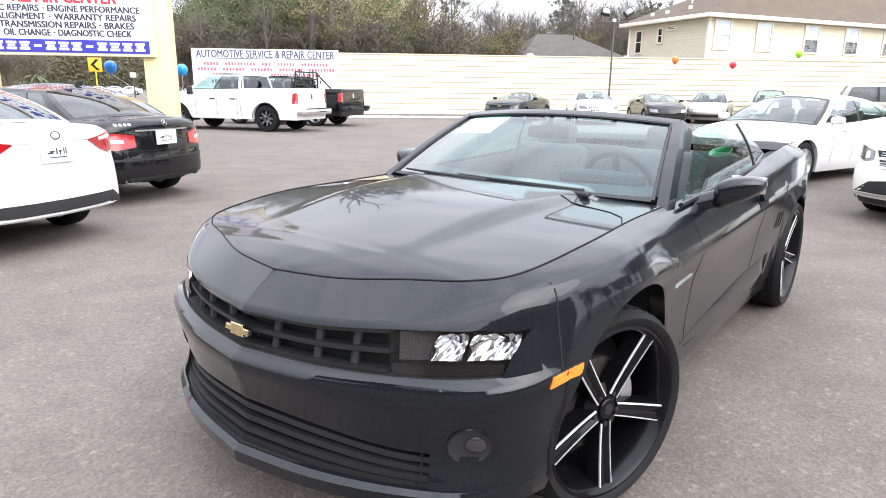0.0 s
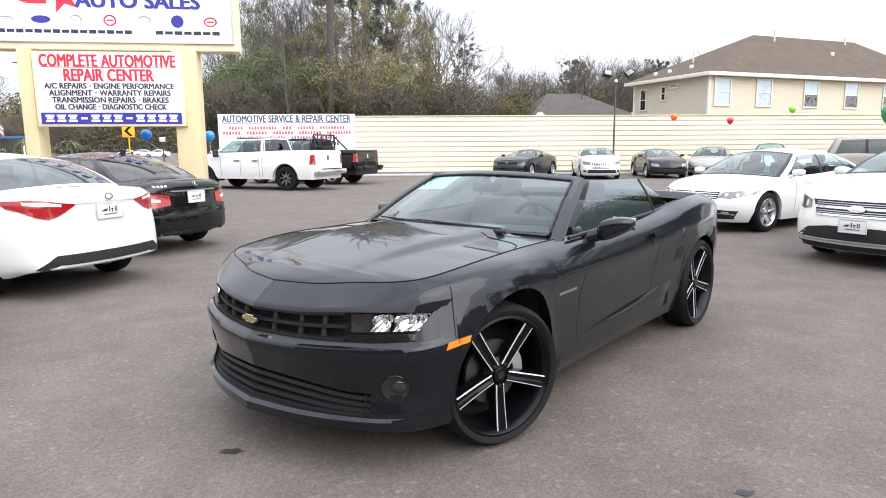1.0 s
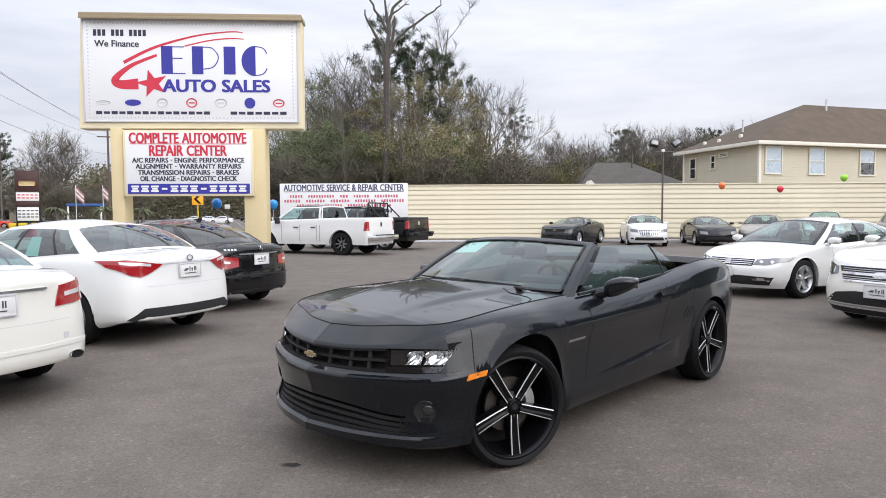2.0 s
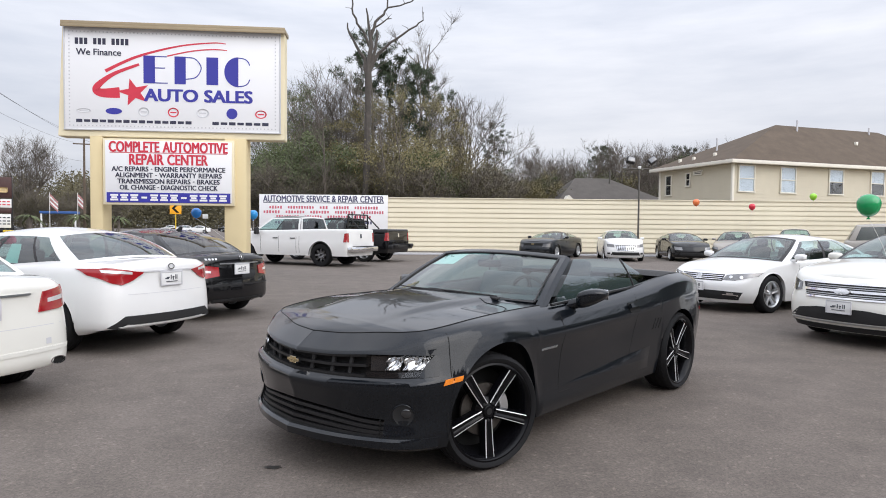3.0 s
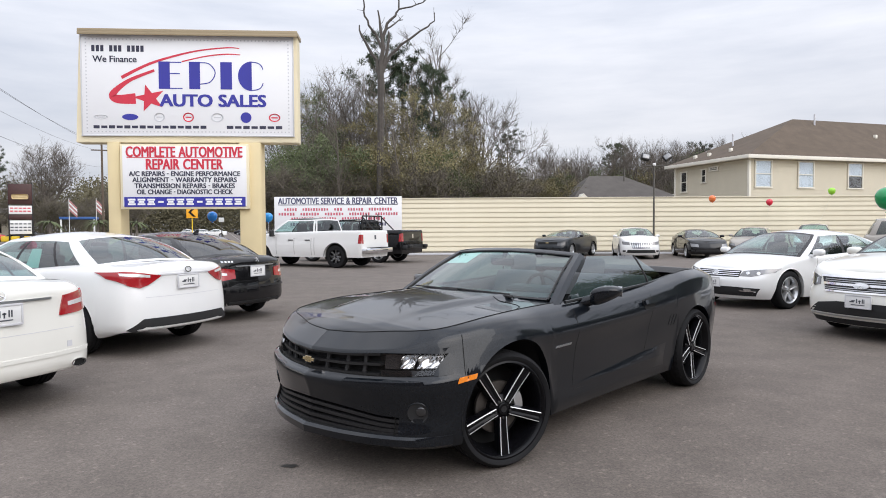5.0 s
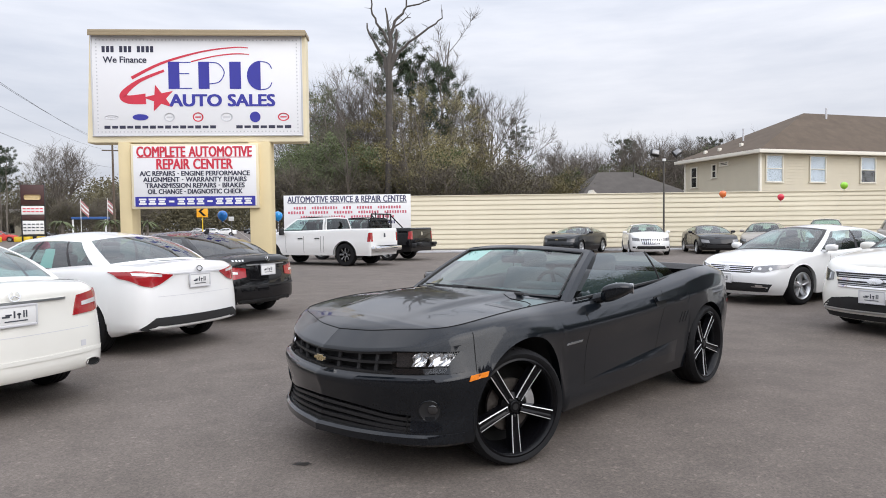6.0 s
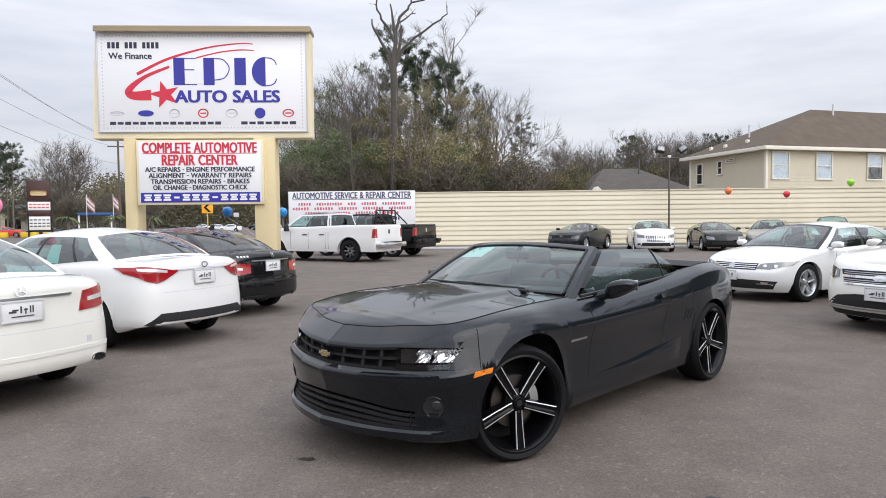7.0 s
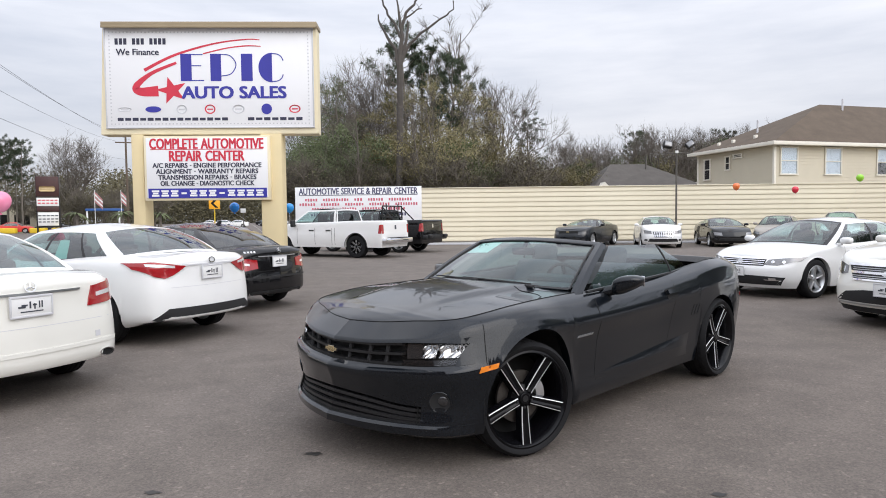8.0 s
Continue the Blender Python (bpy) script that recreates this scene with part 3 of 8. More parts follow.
        hub_top = yi + 0.006
        lathe(b, [(0.0, hub_top), (0.034, hub_top), (0.038, hub_top - 0.004), (0.04, hub_top - 0.012), (0.06, yi - 0.012), (0.085, yi - 0.03), (0.09, yi - 0.07), (0.0, yi - 0.07)], 32)
        hub = mesh_of("hub_cap", b, M_RIM if style in ("five", "truck") else M_ALLOY, 30)
        b = bmesh.new()
        lathe(b, [(0.0, yi + 0.002), (0.009, yi), (0.011, yi - 0.03)], 8)
        nuts = mesh_of("wheel_nut", b, M_PLASTIC, 30)
        WHEEL_MESHES[key] = (tyre, rim, disc, back, spoke, edge, hub, nuts, n_sp)
    tyre, rim, disc, back, spoke, edge, hub, nuts, n_sp = WHEEL_MESHES[key]
    m = Matrix.Translation((x, y, r)) @ Matrix.Rotation(radians(steer), 4, "Z") @ (Matrix() if side > 0 else Matrix.Rotation(math.pi, 4, "Z"))
    w = part("wheel", rim, M_RIM, car, at=m)
    part("tyre", tyre, None, w)
    part("brake_disc", disc, None, w)
    part("wheel_back", back, None, w)
    part("hub_cap", hub, None, w)
    if style == "five":
        b = bmesh.new()
        lathe(b, [(0.0, width * 0.31 + 0.0085), (0.02, width * 0.31 + 0.0085), (0.021, width * 0.31)], 20)
        part("hub_badge", b, M_PLASTIC, w)
        b = bmesh.new()
        sheet(b, lambda u, v: (-(0.115 + 0.06 * v) * math.cos(-0.5 + 1.0 * u), 0.035 + 0.006 * math.sin(math.pi * u), (0.115 + 0.06 * v) * math.sin(-0.5 + 1.0 * u)), 10, 3)
        thick(b, 0.04)
        part("brake_caliper", b, M_ALLOY, w, "silver brake caliper")
        for k in range(5):
            a = math.radians(36 + 72 * k)
            part("wheel_nut", nuts, None, w, at=Matrix.Translation((0.057 * math.sin(a), 0, 0.057 * math.cos(a))))
    for k in range(n_sp):
        t = Matrix.Rotation(2 * math.pi * k / n_sp + (math.pi if style == "five" else 0), 4, "Y")
        part("spoke", spoke, None, w, at=t)
        if edge:
            part("machined_edge", edge, None, w, "bright machined spoke edges", at=t)
    return w


def wheel_well(car, x, w, r, ra):
    """The dark liners of an axle's two arches."""
    for sg in (1, -1):
        b = bmesh.new()

        def f(u, v, sg=sg):
            a = math.pi * (-0.08 + 1.16 * u)
            return (x + (ra + 0.012) * math.cos(a), sg * (w - 0.07 - 0.42 * v), r + (ra + 0.012) * math.sin(a))
        sheet(b, f, 20, 2)

        def g(u, v, sg=sg):
            a = math.pi * (-0.08 + 1.16 * u)
            return (x + (ra + 0.012) * v * math.cos(a), sg * (w - 0.49), r + (ra + 0.012) * v * math.sin(a))
        sheet(b, g, 20, 1)
        part("wheel_liner", b, M_MATT, car)


def plate(car, x, y, z, yaw=0, tilt=0):
    """A licence plate with its frame, its print as bars. Faces +x of its own frame."""
    m = Matrix.Translation((x, y, z)) @ Matrix.Rotation(radians(yaw), 4, "Z") @ Matrix.Rotation(radians(tilt), 4, "Y")
    p = part("licence_plate", boxed((0, 0, 0), (0.012, 0.305, 0.155), 0.004), M_PLATE, car, at=m)
    b = bmesh.new()
    for dy, dz, sy, sz in ((0, 0.078, 0.325, 0.018), (0, -0.078, 0.325, 0.018), (0.157, 0, 0.014, 0.155), (-0.157, 0, 0.014, 0.155)):
        box(b, (0.003, dy, dz), (0.016, sy, sz), 0.003)
    part("plate_frame", b, M_SGREY, p)
    for dy, dz, sy, sz in ((-0.075, -0.002, 0.055, 0.014), (-0.055, 0.012, 0.045, 0.012), (-0.012, 0.012, 0.012, 0.055), (0.022, 0.012, 0.028, 0.012), (0.022, 0.0, 0.010, 0.045), (0.058, 0.012, 0.010, 0.055), (0.078, 0.012, 0.010, 0.055), (0.0, -0.04, 0.17, 0.009)):
        part("plate_bar", boxed((0.008, dy, dz), (0.003, sy, sz)), M_INK, p)
    return p


def sedan(name, m, label, group, spec, paint, glass=None, detail=None):
    """A saloon car. spec: lengths in metres from the middle of the wheelbase."""
    car = thing(name, m, label, "car", group)
    S = dict(xf=2.3, xr=-2.35, xa=1.35, w=0.89, zn=0.72, zc=0.98, zb=0.98, zd=1.05, zr=1.46, xwb=0.95, xwt=0.25, xrt=-0.85, xrb=-1.55,
             wr=0.56, r=0.325, ra=0.385, style="alloy", bottom=0.19, per=6, nose=0.0, tail=0.0, belt_up=0.05)
    S.update(spec)
    xf, xr, xa, w = S["xf"], S["xr"], S["xa"], S["w"]
    plan = [(xf, 0), (xf - 0.05, 0.42 * w), (xf - 0.20, 0.78 * w), (xf - 0.48, 0.955 * w), (xa, 0.99 * w), (xa - 0.55, w), (0, w),
            (-xa + 0.55, w), (-xa, 0.995 * w), (xr + 0.50, 0.965 * w), (xr + 0.17, 0.84 * w), (xr + 0.04, 0.45 * w), (xr, 0)]
    bo, zn, zc, zb, zd = S["bottom"], S["zn"], S["zc"], S["zb"], S["zd"]
    z0 = [bo] * 5 + [bo, bo, bo] + [bo + 0.02, bo + 0.05] + [S.get("tail_z", bo + 0.08)] * 3
    z1 = [0.33] * 13
    z2 = [0.52, 0.52, 0.53, 0.55, 0.58, 0.56, 0.56, 0.58, 0.62, 0.62, 0.60, 0.58, 0.58]
    z3 = [0.5 * (0.52 + zn)] * 3 + [0.70, 0.76, 0.76, 0.76, 0.78, 0.82, 0.83, 0.5 * (0.62 + zd)] + [0.5 * (0.62 + zd)] * 2
    z4 = [zn - 0.03, zn - 0.02, zn, zn + 0.08, zn + 0.16, zc - 0.05, zb - 0.03, zb, zb + 0.01, zd - 0.06, zd - 0.08, zd - 0.05, zd - 0.05]
    z5 = [zn + 0.03, zn + 0.04, zn + 0.06, zn + 0.12, zn + 0.19, zc - 0.01, zb, zb + S["belt_up"] * 0.6, zb + S["belt_up"], zd - 0.01, zd - 0.02, zd, zd]
    nf, nt = S["nose"], S["tail"]
    i0 = [0.10, 0.10, 0.10, 0.07, 0.05, 0.06, 0.06, 0.06, 0.05, 0.06, 0.08, 0.08, 0.08]
    i1 = [0.01, 0.01, 0.01, 0.01, 0.01, 0.02, 0.02, 0.02, 0.01, 0.0, 0.0, 0.0, 0.0]
    i2 = [0.0] * 13
    i3 = [0.05 + nf, 0.05 + nf, 0.04, 0.02, 0.005, 0.012, 0.012, 0.012, 0.01, 0.02, 0.03 + nt, 0.03 + nt, 0.03 + nt]
    i4 = [0.10 + nf, 0.10 + nf, 0.09, 0.06, 0.03, 0.03, 0.03, 0.03, 0.035, 0.06, 0.05 + nt, 0.04 + nt, 0.04 + nt]
    i5 = [0.19 + nf, 0.19 + nf, 0.17, 0.14, 0.12, 0.10, 0.075, 0.075, 0.09, 0.14, 0.13 + nt, 0.12 + nt, 0.11 + nt]
    wheels = [(xa, S["r"], S["ra"]), (-xa, S["r"], S["ra"])]
    g, st = shell_grid(plan, (z0, z1, z2, z3, z4, z5), (i0, i1, i2, i3, i4, i5), wheels, 3, S["per"], 3)
    shell = shell_mesh(g)
    edge = g[-1]
    jw = int(np.argmin(np.abs(edge[:, 0] - (S["xwb"] - 0.05)) + (edge[:, 1] < 0.3) * 9))
    jr = int(np.argmin(np.abs(edge[:, 0] - (S["xrb"] + 0.05)) + (edge[:, 1] < 0.3) * 9))
    hood = top_sheet(edge[:jw + 1], 0.055, 12)
    deck = top_sheet(edge[jr:], 0.03, 12)
    tree = tree_of(shell, hood, deck)
    part("body", shell, paint, car, angle=40)
    part("bonnet", hood, paint, car, angle=50)
    part("boot_lid", deck, paint, car, angle=50)
    mid = top_sheet(edge[jw:jr + 1], 0.0, 4, lift=-0.10)
    part("cabin_floor", mid, M_SEAT, car)
    # cabin
    wr, zr = S["wr"], S["zr"]
    xwb, xwt, xrt, xrb = S["xwb"], S["xwt"], S["xrt"], S["xrb"]
    ex, ey, ez = edge[:, 0], edge[:, 1], edge[:, 2]
    order = np.argsort(ex[5:-5])
    bx, by, bz = ex[5:-5][order], ey[5:-5][order], ez[5:-5][order]

    def base(x):
        return np.interp(x, bx, by) + 0.012, np.interp(x, bx, bz) - 0.012

    def rail(u):
        x = xwt + (xrt - xwt) * u
        return x, wr + 0.05 * math.sin(math.pi * u), zr - 0.085 + 0.035 * math.sin(math.pi * u)

    def side_at(sg):
        def f(u, v):
            xb = xwb + (xrb - xwb) * u
            y0, zz0 = base(xb)
            x1, y1, z1_ = rail(u)
            bulge = 0.035 * math.sin(math.pi * v)
            xx = xb + (x1 - xb) * v
            return (xx, sg * (y0 + (y1 - y0) * v + bulge), zz0 + (z1_ - zz0) * v + 0.02 * math.sin(math.pi * v))
        return f
    us = S.get("us", (0.0, 0.075, 0.43, 0.46, 0.77, 0.79, 0.93, 1.0))
    vs = (0.0, 0.05, 0.88, 1.0)
    for sg in (1, -1):
        f = side_at(sg)
        frame_b = bmesh.new()
        for i in range(len(us) - 1):
            for j in range(3):
                pane = j == 1 and i % 2 == 1
                if pane:
                    b = sheet(bmesh.new(), f, 6, 5, us[i], us[i + 1], vs[j], vs[j + 1])
                    ob = part("side_window", b, S.get("side_glass", M_SIDEGL), car)
                elif j == 1 and 0 < i < len(us) - 2:
                    b = sheet(bmesh.new(), f, 2, 5, us[i], us[i + 1], vs[j], vs[j + 1])
                    part("door_pillar", b, M_PLASTIC, car)
                else:
                    sheet(frame_b, f, 3, 3 if j == 1 else 2, us[i], us[i + 1], vs[j], vs[j + 1])
        bmesh.ops.remove_doubles(frame_b, verts=frame_b.verts, dist=0.0005)
        part("side_frame", frame_b, paint, car, angle=50)

    def screen(front):
        def f(u, v):
            t = 2 * u - 1
            if front:
                y0, zz0 = base(xwb)
                x0, x1 = xwb + 0.16 * (1 - t * t), xwt + 0.07 * (1 - t * t)
                y1, z1_ = rail(0)[1:]
            else:
                y0, zz0 = base(xrb)
                x0, x1 = xrb - 0.14 * (1 - t * t), xrt - 0.06 * (1 - t * t)
                y1, z1_ = rail(1)[1:]
            zt = z1_ + 0.05 * (1 - t * t)
            z_b = zz0 + 0.045 * (1 - t * t)
            bow = (0.02 + 0.012 * (1 - t * t)) * math.sin(math.pi * v)
            return (x0 + (x1 - x0) * v, t * (y0 + (y1 - y0) * v + 0.035 * math.sin(math.pi * v)), z_b + (zt - z_b) * v + bow)
        return f
    for front in (True, False):
        f = screen(front)
        gm = (glass or M_GLASS) if front else S.get("rear_glass", M_SIDEGL)
        part("windscreen" if front else "rear_window", sheet(bmesh.new(), f, 14, 7, 0.04, 0.96, 0.06, 0.93), gm, car)
        b = bmesh.new()
        sheet(b, f, 14, 1, 0, 1, 0, 0.06)
        sheet(b, f, 14, 1, 0, 1, 0.93, 1.0)
        sheet(b, f, 1, 7, 0, 0.04, 0.06, 0.93)
        sheet(b, f, 1, 7, 0.96, 1, 0.06, 0.93)
        part("screen_surround", b, M_PLASTIC if front else paint, car)
    fw, fr = screen(True), screen(False)

    def roof_f(u, v):
        # u across, v from front to back
        t = 2 * u - 1
        a, c = Vector(fw(u, 1)), Vector(fr(u, 1))
        p = a + (c - a) * v
        y1 = rail(v)[1]
        p.y = t * y1
        p.z += 0.055 * math.sin(math.pi * v) * (1 - 0.4 * t * t)
        if abs(t) > 0.999:
            p.z = rail(v)[2]
        return p
    part("roof", sheet(bmesh.new(), roof_f, 14, 12), paint, car, angle=60)
    # inside
    for sg in (1, -1):
        for xs, h in ((0.12, 1.08), (-0.85, 1.05)):
            if xs < xrt - 0.1:
                continue
            b = bmesh.new()
            box(b, (xs - 0.2, sg * 0.36, h - 0.15), (0.12, 0.44, 0.5), 0.05, Matrix.Rotation(-0.25, 4, "Y"))
            box(b, (xs - 0.3, sg * 0.36, h + 0.17), (0.09, 0.24, 0.16), 0.04)
            part("seat", b, S.get("seat", M_SEAT), car)
    b = boxed((xwb - 0.22, 0, zc - 0.06), (0.4, 1.2, 0.16), 0.05)
    part("dashboard", b, M_SEAT, car)
    for sg in (1, -1):
        b = bmesh.new()
        bmesh.ops.create_uvsphere(b, u_segments=18, v_segments=12, radius=1.0)
        for v in b.verts:
            p = v.co / (abs(v.co.x) ** 3 + abs(v.co.y) ** 3 + abs(v.co.z) ** 3) ** (1 / 3)
            v.co = (xwb - 0.32 + p.x * (0.085 if p.x > 0 else 0.045), sg * (w + 0.08) + p.y * 0.105, zb + 0.065 + p.z * 0.062)
        box(b, (xwb - 0.30, sg * (w - 0.04), zb + 0.0), (0.06, 0.1, 0.05), 0.015)
        part("wing_mirror", b, S.get("mirror", paint), car)
        part("mirror_glass", boxed((xwb - 0.362, sg * (w + 0.08), zb + 0.065), (0.008, 0.17, 0.09), 0.003), M_CHROME, car)
        for xd in (0.35, -0.65):
            b = stick(tree, "left" if sg > 0 else "right", [(xd - 0.30, 0.83), (xd - 0.10, 0.83)], [(xd - 0.30, 0.855), (xd - 0.10, 0.855)], 0.02, 0.022, 6, 2)
            part("door_handle", b, S.get("handle", paint), car)
        for xd0, xd1 in ((xwb - 0.42, xwb - 0.43), (-0.12, -0.14), (-xa + 0.38, -xa + 0.22)):
            b = stick(tree, "left" if sg > 0 else "right", [(xd0, 0.34), (xd0 + 0.006, 0.34)], [(xd1, 0.90), (xd1 + 0.006, 0.90)], 0.0015, 0.006, 1, 12)
            part("door_gap", b, M_GAP, car)
    for sx in (1, -1):
        for sg in (1, -1):
            add_wheel(car, sx * xa, sg * (w - 0.115), S["r"], 0.215, S["style"], sg)
        wheel_well(car, sx * xa, w, S["r"], S["ra"])
    part("underbody", boxed((0.5 * (xf + xr), 0, 0.37), (xf - xr - 0.9, 2 * w - 0.5, 0.10), 0.02), M_GAP, car)
    if detail:
        detail(car, tree, S, paint)
    return car


def mirrored(pts):
    return [(-a, b) for a, b in pts]


def lamp_pair(car, tree, way, low, high, mat, name, off=0.006, nu=10, nv=4, label=""):
    a = part(name, stick(tree, way, low, high, off, 0.02, nu, nv), mat, car, label)
    part(name, stick(tree, way, mirrored(low), mirrored(high), off, 0.02, nu, nv), mat, car, label)
    return a


# ---------------------------------------------------------------- the grey convertible
def grey_convertible():
    yaw = math.degrees(math.atan2(-0.737, -0.676))
    car = thing("convertible_car", pose(1.890, -0.704, 0, 0, 0, yaw), "dark grey convertible, roof folded, black five-spoke wheels, on asphalt", "car")
    plan = [(2.285, 0), (2.235, 0.30), (2.145, 0.56), (2.02, 0.765), (1.825, 0.893), (1.426, 0.962), (0.98, 0.95), (0.40, 0.938), (-0.30, 0.935),
            (-0.85, 0.945), (-1.426, 0.965), (-1.95, 0.93), (-2.25, 0.76), (-2.40, 0)]
    z0 = [0.215, 0.215, 0.215, 0.215, 0.215, 0.21, 0.205, 0.205, 0.205, 0.21, 0.22, 0.23, 0.25, 0.26]
    z1 = [0.295, 0.292, 0.288, 0.287, 0.29, 0.29, 0.285, 0.285, 0.295, 0.31, 0.33, 0.35, 0.37, 0.37]
    z2 = [0.445, 0.428, 0.398, 0.40, 0.42, 0.44, 0.42, 0.41, 0.43, 0.465, 0.50, 0.51, 0.51, 0.51]
    z3 = [0.583, 0.585, 0.592, 0.595, 0.60, 0.60, 0.575, 0.565, 0.58, 0.61, 0.64, 0.65, 0.64, 0.64]
    z4 = [0.622, 0.624, 0.630, 0.64, 0.655, 0.68, 0.67, 0.66, 0.675, 0.715, 0.75, 0.755, 0.73, 0.73]
    z5 = [0.742, 0.748, 0.767, 0.772, 0.772, 0.825, 0.785, 0.775, 0.80, 0.84, 0.885, 0.885, 0.87, 0.87]
    z6 = [0.775, 0.782, 0.802, 0.828, 0.862, 0.918, 0.91, 0.912, 0.93, 0.965, 1.02, 1.01, 0.975, 0.97]
    z7 = [0.849, 0.858, 0.877, 0.89, 0.907, 0.945, 0.958, 0.965, 0.985, 1.025, 1.085, 1.075, 1.05, 1.05]
    i0 = [0.05, 0.05, 0.05, 0.05, 0.06, 0.06, 0.06, 0.06, 0.06, 0.06, 0.05, 0.06, 0.10, 0.10]
    i1 = [0.025, 0.025, 0.025, 0.025, 0.035, 0.04, 0.035, 0.035, 0.035, 0.035, 0.03, 0.04, 0.06, 0.06]
    i2 = [0.055, 0.055, 0.055, 0.045, 0.03, 0.02, 0.042, 0.046, 0.042, 0.025, 0.012, 0.02, 0.04, 0.04]
    i3 = [0.015, 0.015, 0.012, 0.005, 0.0, 0.004, 0.032, 0.040, 0.034, 0.012, 0.0, 0.01, 0.02, 0.02]
    i4 = [0.055, 0.055, 0.05, 0.04, 0.015, 0.0, 0.022, 0.030, 0.026, 0.006, 0.0, 0.01, 0.03, 0.04]
    i5 = [0.067, 0.067, 0.068, 0.072, 0.05, 0.008, 0.000, -0.002, -0.002, 0.000, 0.002, 0.02, 0.04, 0.05]
    i6 = [0.095, 0.095, 0.10, 0.10, 0.075, 0.055, 0.068, 0.068, 0.062, 0.05, 0.042, 0.05, 0.06, 0.04]
    i7 = [0.195, 0.195, 0.20, 0.17, 0.145, 0.16, 0.165, 0.15, 0.14, 0.14, 0.14, 0.16, 0.18, 0.14]
    rows_z = (z0, z1, z2, z3, z4, z5, z6, z7)
    rows_i = (i0, i1, i2, i3, i4, i5, i6, i7)
    R_T = 0.365
    wheels = [(1.335, 0.375, 0.425), (-1.426, R_T, 0.402)]
    sub = 3
    g, st = shell_grid(plan, rows_z, rows_i, wheels, 6, 9, sub, (5, 0.85, 1.25))
    s_lamp_in, s_lamp_out, s_int = 1.90, 3.93, 2.44

    def skip(r, j):
        mid = 0.5 * (st[j] + st[j + 1])
        if 4 * sub <= r < 5 * sub and mid < s_lamp_out:
            return True            # upper grille and the headlamps
        return sub <= r < 2 * sub and mid < s_int
    shell = shell_mesh(g, skip, 0.06)
    whole = shell_mesh(g, None, 0.06)
    edge = g[-1]
    jw = int(np.argmin(np.abs(edge[:, 0] - 0.70) + (edge[:, 1] < 0.3) * 9))
    jd = int(np.argmin(np.abs(edge[:, 0] + 1.42) + (edge[:, 1] < 0.3) * 9))

    def smooth01(x):
        x = min(max(x, 0.0), 1.0)
        return x * x * (3 - 2 * x)

    def dome(x, y):
        half = 0.30 + 0.12 * smooth01((2.1 - x) / 1.2)
        return 0.030 * smooth01((2.05 - x) / 0.9) * (1 - smooth01((abs(y) - half) / 0.10))
    hood = top_sheet(edge[:jw + 1], 0.028, 44, 0.0, dome)
    tree = tree_of(whole, hood)
    part("body", shell, M_GREY, car, angle=48)
    part("bonnet", hood, M_GREY, car, angle=40)
    # shut line round the bonnet
    for sg in (1, -1):
        b = bmesh.new()
        pts = [(x, sg * y, z + 0.0012) for x, y, z in edge[:jw + 1]]
        tube(b, pts, 0.0027, 6)
        part("shut_line", b, M_GAP, car)
    for sg in (1, -1):
        b = bmesh.new()
        pts = []
        for x, y in ((1.12, 0.785), (1.03, 0.745), (0.985, 0.68), (0.97, 0.60), (0.955, 0.50), (0.945, 0.44)):
            hit = tree.ray_cast(Vector((x, sg * y, 3)), Vector((0, 0, -1)))
            if hit[0] is not None:
                pts.append(hit[0] + Vector((0, 0, 0.0005)))
        tube(b, pts, 0.003, 5)
        part("shut_line", b, M_GAP, car)
    # nose recesses
    def recess(r0, r1, s_end, depth, mat, name, label=""):
        b = bmesh.new()
        js = [j for j in range(len(st)) if st[j] <= s_end + 1e-6]
        for sg in (1, -1):
            lo_o, hi_o, lo_i, hi_i = [], [], [], []
            for j in js:
                for src, out, inn in ((g[r0, j], lo_o, lo_i), (g[r1, j], hi_o, hi_i)):
                    out.append(b.verts.new((src[0], sg * src[1], src[2])))
                    inn.append(b.verts.new((src[0] - depth, sg * src[1] * 0.97, src[2])))
            for k in range(len(js) - 1):
                b.faces.new((lo_o[k], lo_o[k + 1], lo_i[k + 1], lo_i[k]))
                b.faces.new((hi_o[k], hi_o[k + 1], hi_i[k + 1], hi_i[k]))
                b.faces.new((lo_i[k], lo_i[k + 1], hi_i[k + 1], hi_i[k]))
            b.faces.new((lo_o[-1], hi_o[-1], hi_i[-1], lo_i[-1]))
        return part(name, b, mat, car, label)
    recess(4 * sub, 5 * sub, s_lamp_out, 0.07, M_GAP, "upper_grille_box")
    recess(sub, 2 * sub, s_int, 0.06, M_GAP, "lower_intake_box")

    def line_at(r, s):
        """A point of body line r (may be fractional) at station s."""
        j = np.interp(s, st, np.arange(len(st)))
        j0 = int(min(j, len(st) - 2))
        r0 = int(min(r * sub, g.shape[0] - 2))
        fr, fj = r * sub - r0, j - j0
        a = g[r0, j0] * (1 - fj) + g[r0, j0 + 1] * fj
        c = g[r0 + 1, j0] * (1 - fj) + g[r0 + 1, j0 + 1] * fj
        return a * (1 - fr) + c * fr

    def bar_along(r, s0, s1, back, tall, deep, n=24):
        b = bmesh.new()
        for sg in (1, -1):
            ring = []
            for k in range(n + 1):
                p = line_at(r, s0 + (s1 - s0) * k / n)
                x = p[0] - back
                y = sg * p[1]
                ring.append([b.verts.new((x, y, p[2] - tall / 2)), b.verts.new((x, y, p[2] + tall / 2)),
                             b.verts.new((x - deep, y, p[2] + tall / 2)), b.verts.new((x - deep, y, p[2] - tall / 2))])
            for p, q in zip(ring, ring[1:]):
                for i in range(4):
                    b.faces.new((p[i], p[(i + 1) % 4], q[(i + 1) % 4], q[i]))
            b.faces.new(ring[-1])
